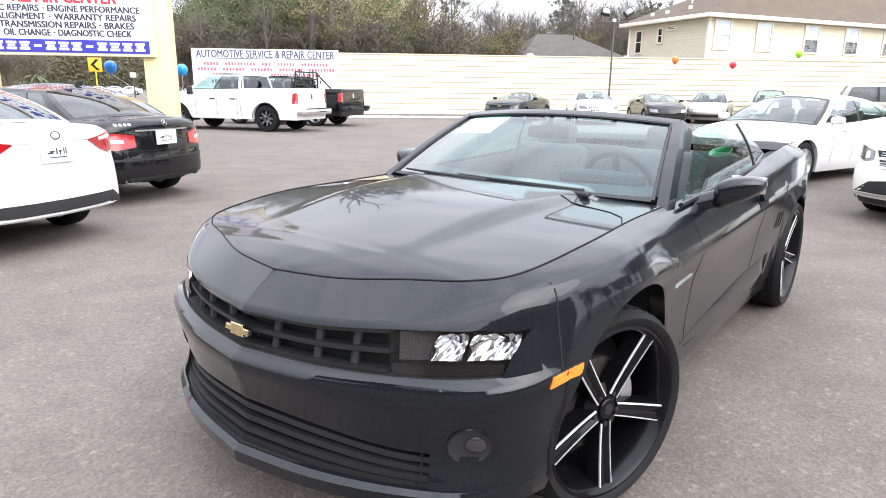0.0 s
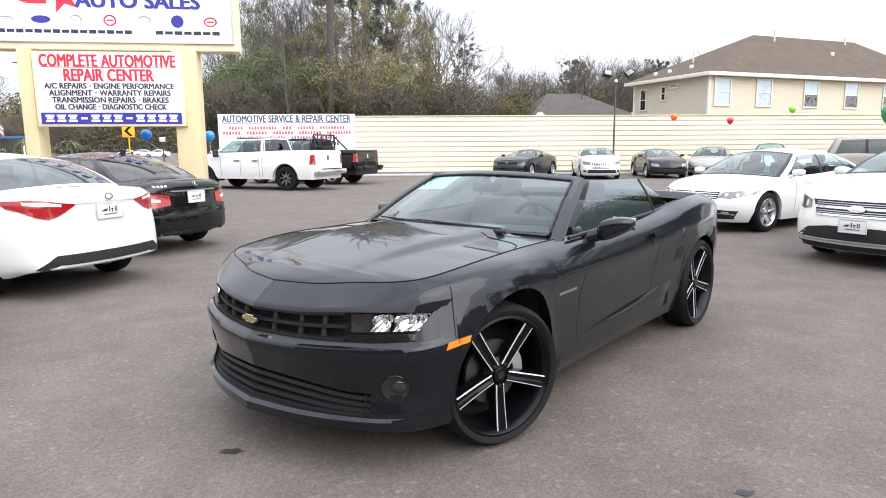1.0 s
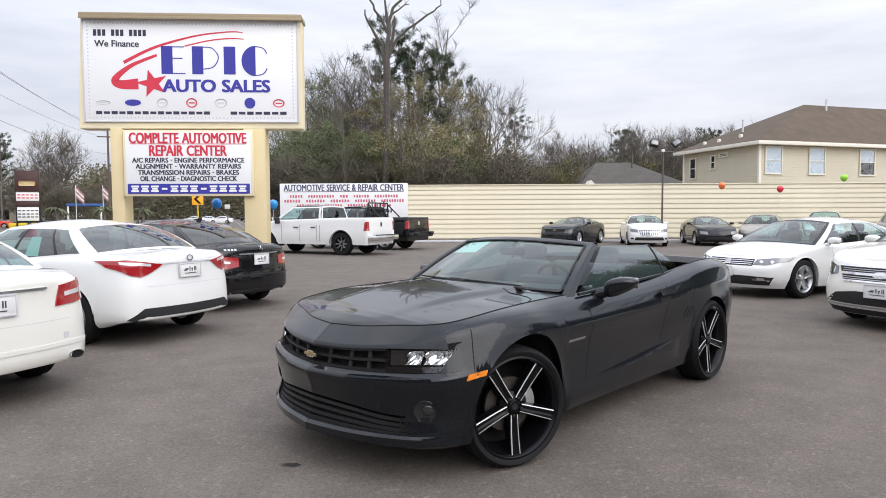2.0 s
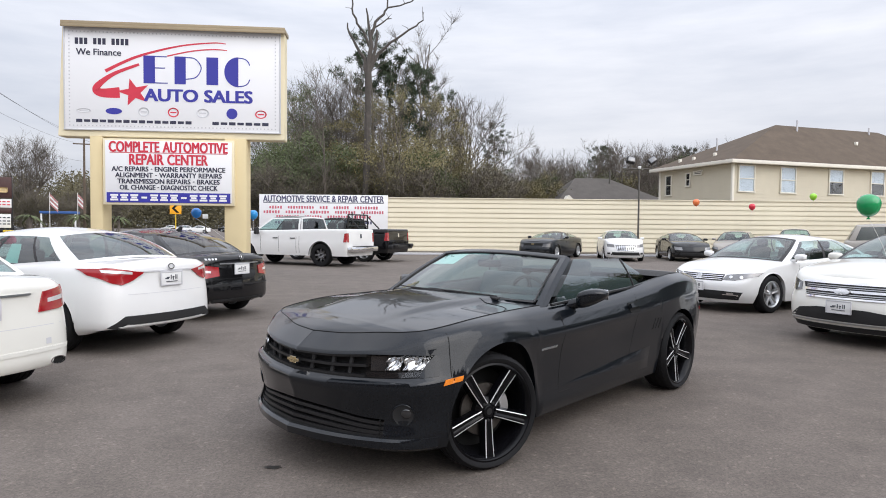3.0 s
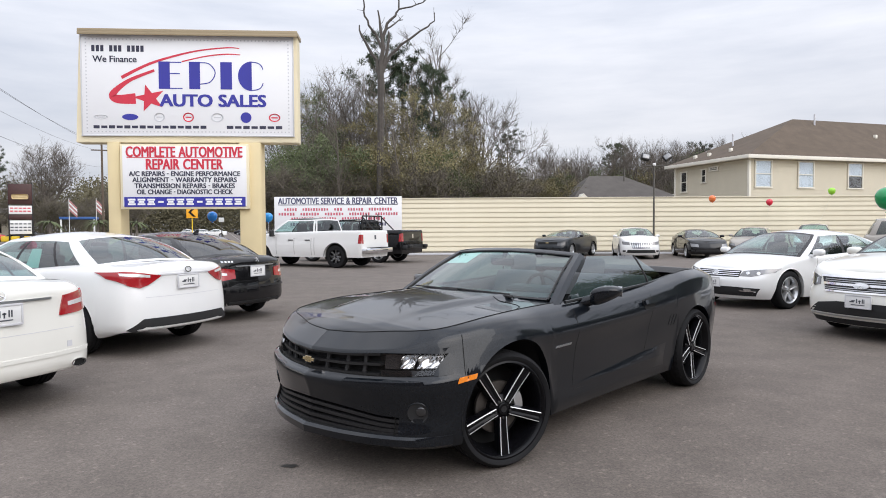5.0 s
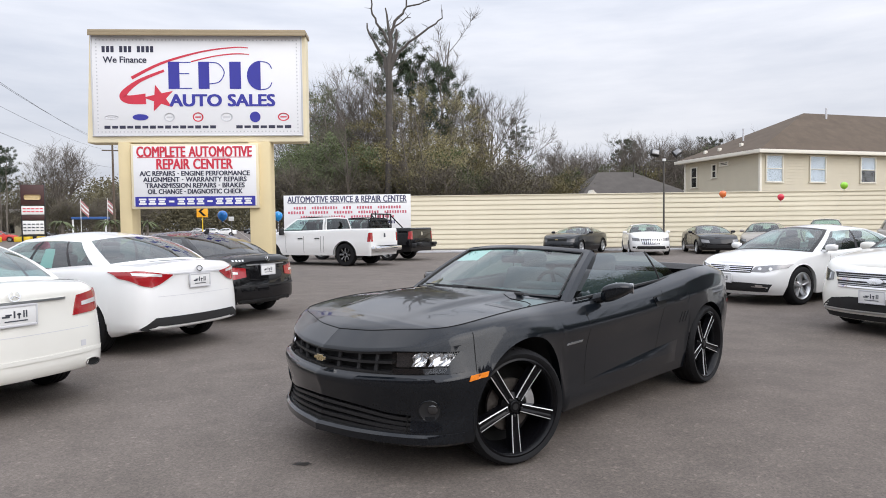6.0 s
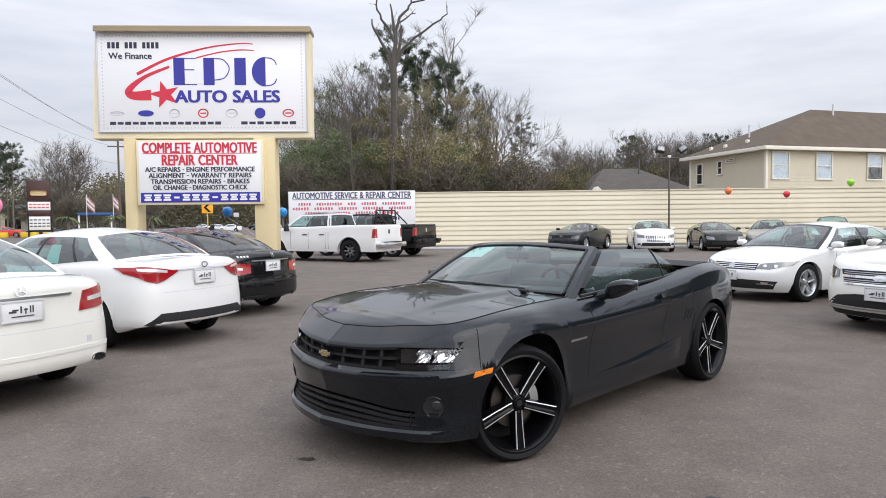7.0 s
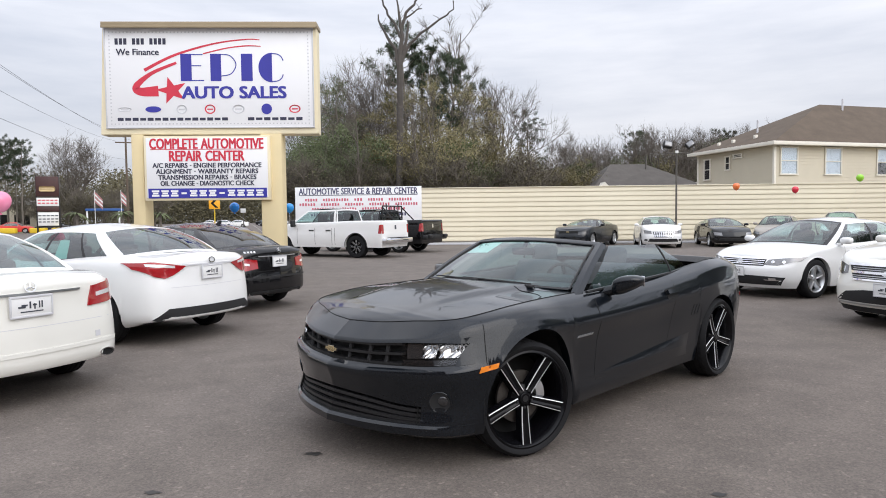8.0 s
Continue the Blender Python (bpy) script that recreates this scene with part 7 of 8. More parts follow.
# ---------------------------------------------------------------- pickups
def pickup(m, label, paint, rack):
    car = thing("pickup_truck", m, label, "pickup truck", "pickups parked by the banner")
    w, xa, r, ra = 1.0, 1.785, 0.435, 0.495
    xf, xr = 2.85, -2.98
    plan = [(xf, 0), (xf - 0.04, 0.45), (xf - 0.12, 0.82), (xf - 0.35, 0.97), (xa, w), (xa - 0.7, w), (0, w), (-xa + 0.7, w), (-xa, w), (xr + 0.45, w), (xr + 0.05, 0.985), (xr, 0.80), (xr, 0)]
    z0 = [0.38] * 4 + [0.40] * 9
    z1 = [0.62] * 13
    z2 = [0.85] * 13
    z3 = [1.02] * 4 + [1.02] * 3 + [1.04] * 6
    z4 = [1.14] * 3 + [1.18, 1.23, 1.29, 1.32, 1.34, 1.36, 1.36, 1.36, 1.36, 1.36]
    z5 = [1.20] * 3 + [1.23, 1.28, 1.34, 1.37, 1.40, 1.42, 1.42, 1.42, 1.42, 1.42]
    i0 = [0.05] * 13
    i1 = [0.01] * 13
    i2 = [0.0] * 13
    i3 = [0.02] * 4 + [0.01] * 9
    i4 = [0.06] * 4 + [0.03] * 9
    i5 = [0.12] * 4 + [0.07] * 9
    g, st = shell_grid(plan, (z0, z1, z2, z3, z4, z5), (i0, i1, i2, i3, i4, i5), [(xa, r, ra), (-xa, r, ra)], 3, 6, 3)
    edge = g[-1]
    jw = int(np.argmin(np.abs(edge[:, 0] - 1.35) + (edge[:, 1] < 0.3) * 9))
    jb = int(np.argmin(np.abs(edge[:, 0] + 0.80) + (edge[:, 1] < 0.3) * 9))
    shell = shell_mesh(g)
    hood = top_sheet(edge[:jw + 1], 0.06, 12)
    tree = tree_of(shell, hood)
    part("body", shell, paint, car, angle=40)
    part("bonnet", hood, paint, car, angle=50)
    bed = top_sheet(edge[jb:], 0.0, 6, lift=-0.10)
    part("bed_floor", bed, M_MATT, car)
    xwb, xwt, xrt, xrb, wr, zr, yb, zb = 1.40, 0.62, -0.74, -0.84, 0.72, 1.93, 0.925, 1.33

    def side_at(sg):
        def f(u, v):
            xb = xwb + (xrb - xwb) * u
            x1 = xwt + (xrt - xwt) * u
            return (xb + (x1 - xb) * v, sg * (yb + (wr + 0.03 - yb) * v + 0.03 * math.sin(math.pi * v)), zb + (zr - 0.08 - zb) * v)
        return f
    us, vs = (0.0, 0.08, 0.47, 0.495, 0.95, 1.0), (0.0, 0.05, 0.90, 1.0)
    for sg in (1, -1):
        f = side_at(sg)
        fb = bmesh.new()
        for i in range(5):
            for j in range(3):
                if j == 1 and i in (1, 3):
                    part("side_window", sheet(bmesh.new(), f, 4, 4, us[i], us[i + 1], vs[j], vs[j + 1]), M_DARKGL if i == 3 else M_SIDEGL, car)
                elif j == 1 and i == 2:
                    part("door_pillar", sheet(bmesh.new(), f, 2, 4, us[i], us[i + 1], vs[j], vs[j + 1]), M_PLASTIC, car)
                else:
                    sheet(fb, f, 2, 2, us[i], us[i + 1], vs[j], vs[j + 1])
        bmesh.ops.remove_doubles(fb, verts=fb.verts, dist=0.0005)
        part("side_frame", fb, paint, car)

    def scr(front):
        def f(u, v):
            t = 2 * u - 1
            x0, x1 = (xwb + 0.12 * (1 - t * t), xwt + 0.05 * (1 - t * t)) if front else (xrb - 0.02, xrt - 0.02)
            zt = zr - 0.08 + 0.04 * (1 - t * t)
            return (x0 + (x1 - x0) * v, t * (yb + (wr + 0.03 - yb) * v), zb + (zt - zb) * v)
        return f
    for front in (True, False):
        f = scr(front)
        part("windscreen" if front else "rear_window", sheet(bmesh.new(), f, 8, 5, 0.05, 0.95, 0.10, 0.90), M_GLASS if front else M_DARKGL, car)
        fb = bmesh.new()
        for a in ((0, 1, 0, 0.10), (0, 1, 0.90, 1), (0, 0.05, 0.10, 0.90), (0.95, 1, 0.10, 0.90)):
            sheet(fb, f, 8, 2, *a)
        part("screen_surround", fb, paint, car)
    fa, fb2 = scr(True), scr(False)

    def roof_f(u, v):
        a, c = Vector(fa(u, 1)), Vector(fb2(u, 1))
        p = a + (c - a) * v
        p.z += 0.045 * math.sin(math.pi * min(1, max(0, v)))
        return p
    part("roof", sheet(bmesh.new(), roof_f, 8, 8), paint, car, angle=60)
    part("cabin_floor", boxed((0.28, 0, 1.12), (2.1, 1.7, 0.05)), M_SEAT, car)
    for sg in (1, -1):
        for xs in (0.2, -0.5):
            part("seat", boxed((xs, sg * 0.4, 1.40), (0.16, 0.5, 0.6), 0.06), M_SEAT, car)
        bb = boxed((1.12, sg * 1.13, 1.32), (0.12, 0.22, 0.26), 0.04)
        part("wing_mirror", bb, M_PLASTIC, car)
        part("mirror_arm", boxed((1.14, sg * 1.0, 1.24), (0.08, 0.16, 0.05), 0.015), M_PLASTIC, car)
        for xd in (0.62, -0.20):
            part("door_handle", stick(tree, "left" if sg > 0 else "right", [(xd - 0.42, 1.04), (xd - 0.20, 1.04)], [(xd - 0.42, 1.075), (xd - 0.20, 1.075)], 0.025, 0.025, 5, 2), M_MATT if not rack else M_PLASTIC, car)
        for xd in (1.02, 0.14, -0.68, -0.82):
            part("door_gap", stick(tree, "left" if sg > 0 else "right", [(xd, 0.5), (xd + 0.012, 0.5)], [(xd, 1.15), (xd + 0.012, 1.15)], 0.002, 0.008, 1, 8), M_GAP, car)
        # rear lamps, wrapping the corner
        part("tail_lamp", stick(tree, "left" if sg > 0 else "right", [(xr + 0.04, 0.93), (xr + 0.17, 0.93)], [(xr + 0.04, 1.27), (xr + 0.13, 1.25)], 0.008, 0.02, 4, 6), M_RED, car)
        part("tail_lamp", stick(tree, "rear", [(sg * 0.86, 0.93), (sg * 0.97, 0.93)], [(sg * 0.86, 1.27), (sg * 0.97, 1.27)], 0.008, 0.02, 4, 6), M_RED, car)
        bb = bmesh.new()
        sheet(bb, lambda u, v, sg=sg: (-xa + (ra + 0.005 + 0.03 * v) * math.cos(math.pi * u), sg * (w + 0.02 - 0.02 * v), r + (ra + 0.005 + 0.03 * v) * math.sin(math.pi * u)), 20, 2)
        thick(bb, 0.01)
        part("arch_trim", bb, M_MATT, car)
    part("tailgate_gap", stick(tree, "rear", [(-0.76, 0.72), (0.76, 0.72)], [(-0.76, 0.735), (0.76, 0.735)], 0.002, 0.01, 10, 1), M_GAP, car)
    part("tailgate_badge", stick(tree, "rear", [(-0.06, 1.08), (0.06, 1.08)], [(-0.05, 1.24), (0.05, 1.24)], 0.008, 0.012, 4, 4), M_CHROME if rack else M_INK, car)
    bb = bmesh.new()
    box(bb, (xr - 0.10, 0, 0.66), (0.22, 1.96, 0.20), 0.05)
    bump_ = part("rear_bumper", bb, M_CHROME if not rack else M_PLASTIC, car)
    part("bumper_step", boxed((xr - 0.12, 0, 0.765), (0.2, 1.3, 0.02), 0.005), M_MATT, bump_)
    if rack:
        top_bar = part("headache_rack", tube(bmesh.new(), [(-0.90, -0.82, 2.05), (-0.90, 0.82, 2.05)], 0.03, 8), M_MATT, car)
        for sg in (1, -1):
            part("rack_post", tube(bmesh.new(), [(-0.90, sg * 0.85, 1.42), (-0.90, sg * 0.82, 2.06)], 0.035, 8), M_MATT, top_bar)
            part("rack_brace", tube(bmesh.new(), [(-1.50, sg * 0.88, 1.42), (-0.90, sg * 0.82, 2.0)], 0.03, 8), M_MATT, top_bar)
        for z in (1.78, 1.55):
            part("rack_bar", tube(bmesh.new(), [(-0.90, -0.82, z), (-0.90, 0.82, z)], 0.03, 8), M_MATT, top_bar)
        for y in (-0.5, -0.2, 0.2, 0.5):
            part("rack_upright", tube(bmesh.new(), [(-0.90, y, 1.5), (-0.90, y, 2.16 if abs(y) > 0.3 else 2.05)], 0.025, 8), M_MATT, top_bar)
        for sg in (-1, 1):
            part("bumper_pod", boxed((xr - 0.24, sg * 0.7, 0.72), (0.16, 0.3, 0.14), 0.04), M_PLASTIC, car)
    for sx_ in (1, -1):
        for sg in (1, -1):
            add_wheel(car, sx_ * xa, sg * (w - 0.15), r, 0.29, "truck" if not rack else "plain", sg)
        wheel_well(car, sx_ * xa, w, r, ra)
    part("underbody", boxed((0, 0, 0.52), (5.2, 1.4, 0.2), 0.03), M_GAP, car)
    return car


pickup(pose(-4.52, 19.45, 0, 0, 0, 156), "white crew-cab pickup with black and silver wheels", M_WHITE, False)
pickup(pose(-3.32, 23.0, 0, 0, 0, 156), "black pickup with a steel rack behind its cab", M_BLACKP, True)


# ---------------------------------------------------------------- trees
def grow(bm, rng, p, d, length, r, level, tips, bend=0.25, split=(3, 5), up=0.15, ratio=0.62, n=5, droop=0.0):
    """A limb with side limbs, as tapered tubes; collects the outer twig ends."""
    steps = 4 if level > 1 else 3
    pts, rad = [p.copy()], [r]
    q, dd = p.copy(), d.copy()
    for k in range(steps):
        dd = (dd + Vector((rng.uniform(-bend, bend), rng.uniform(-bend, bend), rng.uniform(-bend, bend) + up - droop))).normalized()
        q = q + dd * length / steps
        pts.append(q.copy())
        rad.append(max(r * (1 - 0.72 * (k + 1) / steps), 0.012))
    tube(bm, pts, rad, max(3, n), cap=False)
    if level == 0:
        tips.append((pts[-1], dd))
        tips.append((pts[-2], dd))
        return
    for k in range(rng.randint(*split)):
        t = rng.uniform(0.35, 1.0)
        i = min(int(t * steps), steps - 1)
        f = t * steps - i
        s = pts[i].lerp(pts[i + 1], f)
        a = Vector((rng.uniform(-1, 1), rng.uniform(-1, 1), rng.uniform(-0.25, 0.8))).normalized()
        nd = (dd * 0.75 + a * 0.9).normalized()
        grow(bm, rng, s, nd, length * ratio * rng.uniform(0.8, 1.15), max(rad[i + 1] * 0.75, 0.014), level - 1, tips, bend, split, up, ratio, n - 1, droop)


def leaf_mass(tips, rng, per, size, spread):
    """Many small leaf sprays round the twig ends."""
    V, F = [], []
    for p, d in tips:
        for k in range(per):
            c = p + Vector((rng.gauss(0, spread), rng.gauss(0, spread), rng.gauss(0, spread * 0.7)))
            a = Vector((rng.uniform(-1, 1), rng.uniform(-1, 1), rng.uniform(-1, 1))).normalized()
            o = a.orthogonal().normalized()
            s = size * rng.uniform(0.5, 1.3)
            i = len(V)
            V += [c - a * s, c + o * s * 0.45, c + a * s, c - o * s * 0.45 + a * 0.1 * s]
            F.append((i, i + 1, i + 2, i + 3))
    me = bpy.data.meshes.new("leaves")
    me.from_pydata([tuple(v) for v in V], [], F)
    return me


def needle_mass(tips, rng, per, size):
    """Tufts of long thin needles, each tuft a loose flattened ball round a twig end."""
    V, F = [], []
    for p, d in tips:
        for k in range(per):
            a = Vector((rng.gauss(0, 1), rng.gauss(0, 1), rng.gauss(0.25, 0.6))).normalized()
            o = a.orthogonal().normalized() * size * 0.15
            c = p + a * size * rng.uniform(0.2, 1.3)
            e = c + a * size * rng.uniform(0.7, 1.3)
            i = len(V)
            V += [c - o, c + o, e]
            F.append((i, i + 1, i + 2))
    me = bpy.data.meshes.new("needles")
    me.from_pydata([tuple(v) for v in V], [], F)
    return me


def twig_mass(tips, rng, per, length, width):
    """Fine bare twigs round the limb ends, each a thin sliver of its own."""
    V, F = [], []
    for p, d in tips:
        for k in range(per):
            a = (d * 0.9 + Vector((rng.uniform(-1, 1), rng.uniform(-1, 1), rng.uniform(-0.7, 1)))).normalized()
            o = a.orthogonal().normalized()
            o = (o * math.cos(k) + a.cross(o) * math.sin(k)) * width * 0.5
            s = p - d * rng.uniform(0, 0.25)
            ln = length * rng.uniform(0.5, 1.2)
            e = s + a * ln + Vector((0, 0, 0.12 * ln))
            i = len(V)
            V += [s - o, s + o, s + a * ln * 0.55 + o * 0.7, e, s + a * ln * 0.55 - o * 0.7]
            F += [(i, i + 1, i + 2, i + 4), (i + 4, i + 2, i + 3)]
    me = bpy.data.meshes.new("twigs")
    me.from_pydata([tuple(v) for v in V], [], F)
    return me


def make_tree(name, seed, kind, height, mat_bark, mat_leaf, label, at):
    rng = random.Random(seed)
    tr = thing(name, at, label, "tree", "trees behind the lot")
    bm = bmesh.new()
    tips = []
    if kind == "pine":
        lean = Vector((rng.uniform(-0.04, 0.04), rng.uniform(-0.04, 0.04), 1))
        pts = [Vector((0, 0, -0.2)) + lean * height * k / 8 + Vector((rng.uniform(-0.1, 0.1), rng.uniform(-0.1, 0.1), 0)) for k in range(9)]
        tube(bm, pts, [0.26 * (1 - 0.1 * k) for k in range(9)], 8, cap=False)
        # uneven tiers of limbs, with needles in separate tufts towards their ends
        for k in range(26):
            t = 0.50 + 0.50 * (k + rng.uniform(0, 0.8)) / 26
            i = min(int(t * 8), 7)
            s = pts[i].lerp(pts[i + 1], min(t * 8 - i, 1.0))
            a = k * 2.4 + rng.uniform(-0.5, 0.5)
            ln = height * 0.17 * (1.22 - t) * rng.uniform(0.5, 1.4) / 0.5 + 0.4
            grow(bm, rng, s, Vector((math.cos(a), math.sin(a), rng.uniform(0.0, 0.45))), ln, 0.05, 1, tips, 0.2, (2, 4), 0.06, 0.42, 4)
        me = needle_mass(tips, rng, 64, 0.25)
    elif kind in ("bare", "oak", "pole"):
        lean = Vector((rng.uniform(-0.08, 0.08), rng.uniform(-0.08, 0.08), 1)).normalized()
        if kind == "oak":
            tube(bm, [(0, 0, -0.2), (0.05, 0, 1.2), (0.0, 0.05, 3.2)], [0.42, 0.34, 0.30], 10, cap=False)
            for k in range(8):
                an = k * 0.785 + rng.uniform(-0.3, 0.3)
                grow(bm, rng, Vector((0, 0, rng.uniform(2.4, 3.3))), Vector((math.cos(an), math.sin(an), rng.uniform(1.1, 2.6))).normalized(),
                     5.2, 0.15, 3, tips, 0.26, (3, 5) if height < 14 else (4, 6), 0.08, 0.58, 7)
        elif kind == "pole":
            grow(bm, rng, Vector((0, 0, -0.2)), lean, 15.0, 0.14, 2, tips, 0.07, (9, 11), 0.1, 0.20, 7)
        else:
            for k in range(2):
                grow(bm, rng, Vector((0.3 * k, 0.2 * k, -0.2)), (lean + Vector((rng.uniform(-0.2, 0.2), rng.uniform(-0.2, 0.2), 0))).normalized(), 6.0, 0.13, 4, tips, 0.16, (3, 5), 0.14, 0.62, 7)
        me = twig_mass(tips, rng, 3 if kind == "oak" else 4, 0.8, 0.017)
    elif kind == "budding":
        lean = Vector((rng.uniform(-0.07, 0.07), rng.uniform(-0.07, 0.07), 1)).normalized()
        pts = [Vector((0, 0, -0.2)) + lean * 12.0 * k / 8 + Vector((rng.uniform(-0.14, 0.14), rng.uniform(-0.14, 0.14), 0)) * min(k, 3) / 2 for k in range(9)]
        tube(bm, pts, [0.15 * (1 - 0.105 * k) + 0.012 for k in range(9)], 7, cap=False)
        for k in range(17):
            t = 0.30 + 0.70 * (k + rng.uniform(0, 0.9)) / 17
            i = min(int(t * 8), 7)
            a = k * 2.4 + rng.uniform(-0.6, 0.6)
            grow(bm, rng, pts[i].lerp(pts[i + 1], min(t * 8 - i, 1.0)), Vector((math.cos(a), math.sin(a), rng.uniform(0.5, 1.3))).normalized(),
                 rng.uniform(2.2, 4.0) * (1.25 - 0.75 * t), 0.055 * (1.2 - 0.7 * t), 2, tips, 0.22, (3, 5), 0.10, 0.55, 5)
        tw = twig_mass(tips, rng, 2, 0.5, 0.015)
        tw.materials.append(mat_bark)
        tagged(part("spray", tw, mat_bark, tr), kind="stuff")
        me = leaf_mass(tips, rng, 7, 0.088, 0.24)
    elif kind == "snag":
        tube(bm, [(0, 0, -0.2), (0.12, 0, 4.0), (0.22, 0.1, 8.6), (0.26, 0, 11.2), (0.26, 0, 13.7)], [0.34, 0.28, 0.25, 0.24, 0.24], 10, cap=False)
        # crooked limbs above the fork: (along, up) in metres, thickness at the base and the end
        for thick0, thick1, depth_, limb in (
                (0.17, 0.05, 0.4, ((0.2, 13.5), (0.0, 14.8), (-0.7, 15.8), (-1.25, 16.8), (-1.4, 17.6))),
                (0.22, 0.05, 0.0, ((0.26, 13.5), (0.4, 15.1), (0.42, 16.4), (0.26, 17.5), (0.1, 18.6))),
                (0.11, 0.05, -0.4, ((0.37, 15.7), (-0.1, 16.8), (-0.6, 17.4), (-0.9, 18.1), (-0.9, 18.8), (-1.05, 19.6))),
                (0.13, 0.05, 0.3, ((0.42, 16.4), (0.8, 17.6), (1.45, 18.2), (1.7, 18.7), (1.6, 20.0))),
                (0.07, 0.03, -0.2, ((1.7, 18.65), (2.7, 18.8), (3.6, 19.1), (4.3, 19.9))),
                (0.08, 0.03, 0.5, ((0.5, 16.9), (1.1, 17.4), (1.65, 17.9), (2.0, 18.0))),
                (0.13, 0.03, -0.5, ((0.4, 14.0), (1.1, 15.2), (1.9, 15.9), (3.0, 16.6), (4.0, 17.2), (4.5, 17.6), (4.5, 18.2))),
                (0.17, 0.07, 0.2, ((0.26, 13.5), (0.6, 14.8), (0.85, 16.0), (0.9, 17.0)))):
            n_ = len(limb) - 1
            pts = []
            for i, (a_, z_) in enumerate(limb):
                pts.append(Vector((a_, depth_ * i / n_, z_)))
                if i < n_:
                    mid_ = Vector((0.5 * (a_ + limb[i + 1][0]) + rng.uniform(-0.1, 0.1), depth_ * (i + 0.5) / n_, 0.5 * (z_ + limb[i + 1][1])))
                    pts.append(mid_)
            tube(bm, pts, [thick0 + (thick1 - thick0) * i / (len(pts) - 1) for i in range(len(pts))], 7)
            for k in range(3):
                s_ = pts[rng.randrange(3, len(pts))]
                grow(bm, rng, s_, Vector((rng.uniform(-1, 1), rng.uniform(-0.6, 0.6), rng.uniform(0, 1))).normalized(), 0.7, 0.03, 0, tips, 0.4, (1, 2), 0.05, 0.5, 4)
        me = None
    else:
        for k in range(rng.randint(4, 6)):
            grow(bm, rng, Vector((rng.uniform(-0.5, 0.5), rng.uniform(-0.5, 0.5), -0.2)), Vector((rng.uniform(-0.4, 0.4), rng.uniform(-0.4, 0.4), 1)).normalized(),
                 height * 0.6, 0.08, 3, tips, 0.2, (3, 4), 0.1, 0.6, 6)
        me = leaf_mass(tips, rng, 26 if kind == "leafy" else 9, 0.088 if kind == "leafy" else 0.06, 0.30 if kind == "leafy" else 0.40)
        if kind == "brush":
            tw = twig_mass(tips, rng, 5, 0.7, 0.018)
            tw.materials.append(mat_bark)
            tagged(part("spray", tw, mat_bark, tr), kind="stuff")
    if kind != "snag":
        # brings the grown tree to its height
        top = max(p.z for p, d in tips) + 0.4
        grown = Matrix.Diagonal((height / top, height / top, height / top, 1))
        bmesh.ops.transform(bm, matrix=grown, verts=bm.verts)
        me.transform(grown)
        for ch in tr.children:
            ch.data.transform(grown)
    tr["tall"] = float(height)
    part("trunk", bm, mat_bark, tr, recalc=False)
    if me:
        me.materials.append(mat_leaf)
        cr = part("crown", me, mat_leaf, tr)
        tagged(cr, kind="stuff")
    return tr


T_BARE = [make_tree("bare_tree", 11 + k, "bare", h, M_TWIG, M_TWIG, "bare winter hardwood tree with fine grey twigs", pose(x, y, 0, 0, 0, 40 * k))
          for k, (h, x, y) in enumerate(((15.0, -8.0, 47.0), (15.3, -9.6, 49.0), (14.3, -6.0, 46.0)))]
T_OAK = [make_tree("oak_tree", 21 + k, "oak", h, M_TWIG, M_TWIG, "spreading bare oak with fine grey twigs", pose(x, y, 0, 0, 0, 70 * k) @ Matrix.Diagonal((0.72 + 0.22 * k, 0.72 + 0.22 * k, 1, 1)))
         for k, (h, x, y) in enumerate(((13.7, 3.1, 48.1), (16.3, -62.8, 93.3)))]
T_POLE = make_tree("slender_tree", 27, "pole", *(19.1, M_TWIG, M_TWIG, "slender bare tree with a small twiggy crown", pose(-1.8, 48.2, 0)))
T_PINE = [make_tree("pine_tree", 31 + k, "pine", h, M_BARK, M_PINE, "tall dark green pine with an uneven crown", pose(x, y, 0) @ Matrix.Diagonal((0.74, 0.74, 1, 1)))
          for k, (h, x, y) in enumerate(((18.5, -4.4, 49.1), (14.9, -0.2, 46.1)))]
T_LEAF = [make_tree("leafy_tree", 51 + k, "leafy", h, M_BARK, (M_OLIVE, M_LEAF)[k % 2], "olive green understorey tree in early leaf", pose(x, y, 0))
          for k, (h, x, y) in enumerate(((8.8, -1.0, 40.0), (8.2, -8.6, 38.8)))]
T_BUD = [make_tree("hardwood_tree", 61 + k, "budding", h, M_BARK, (M_OLIVE, M_OLIVE, M_LEAF)[k], "slender hardwood tree with thin new olive leaves", pose(x, y, 0, 0, 0, 50 * k))
         for k, (h, x, y) in enumerate(((12.6, -2.4, 42.6), (12.0, -0.2, 41.6), (12.8, -9.4, 42.2)))]
T_BRUSH = make_tree("brush_tree", 71, "brush", 5.0, M_TWIG, M_BRUSH, "thin winter brush of bare stems and dry leaves", pose(-7.8, 36.6, 0))
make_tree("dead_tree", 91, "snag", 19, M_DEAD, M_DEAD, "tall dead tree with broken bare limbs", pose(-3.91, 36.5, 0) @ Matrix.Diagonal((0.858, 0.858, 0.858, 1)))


def spread(src, spots):
    """Copies of a tree at (x, y, height, turn)."""
    for x, y, h, a in spots:
        s = h / src["tall"]
        copy_thing(src, pose(x, y, 0, 0, 0, a) @ Matrix.Diagonal((s, s, s, 1)))


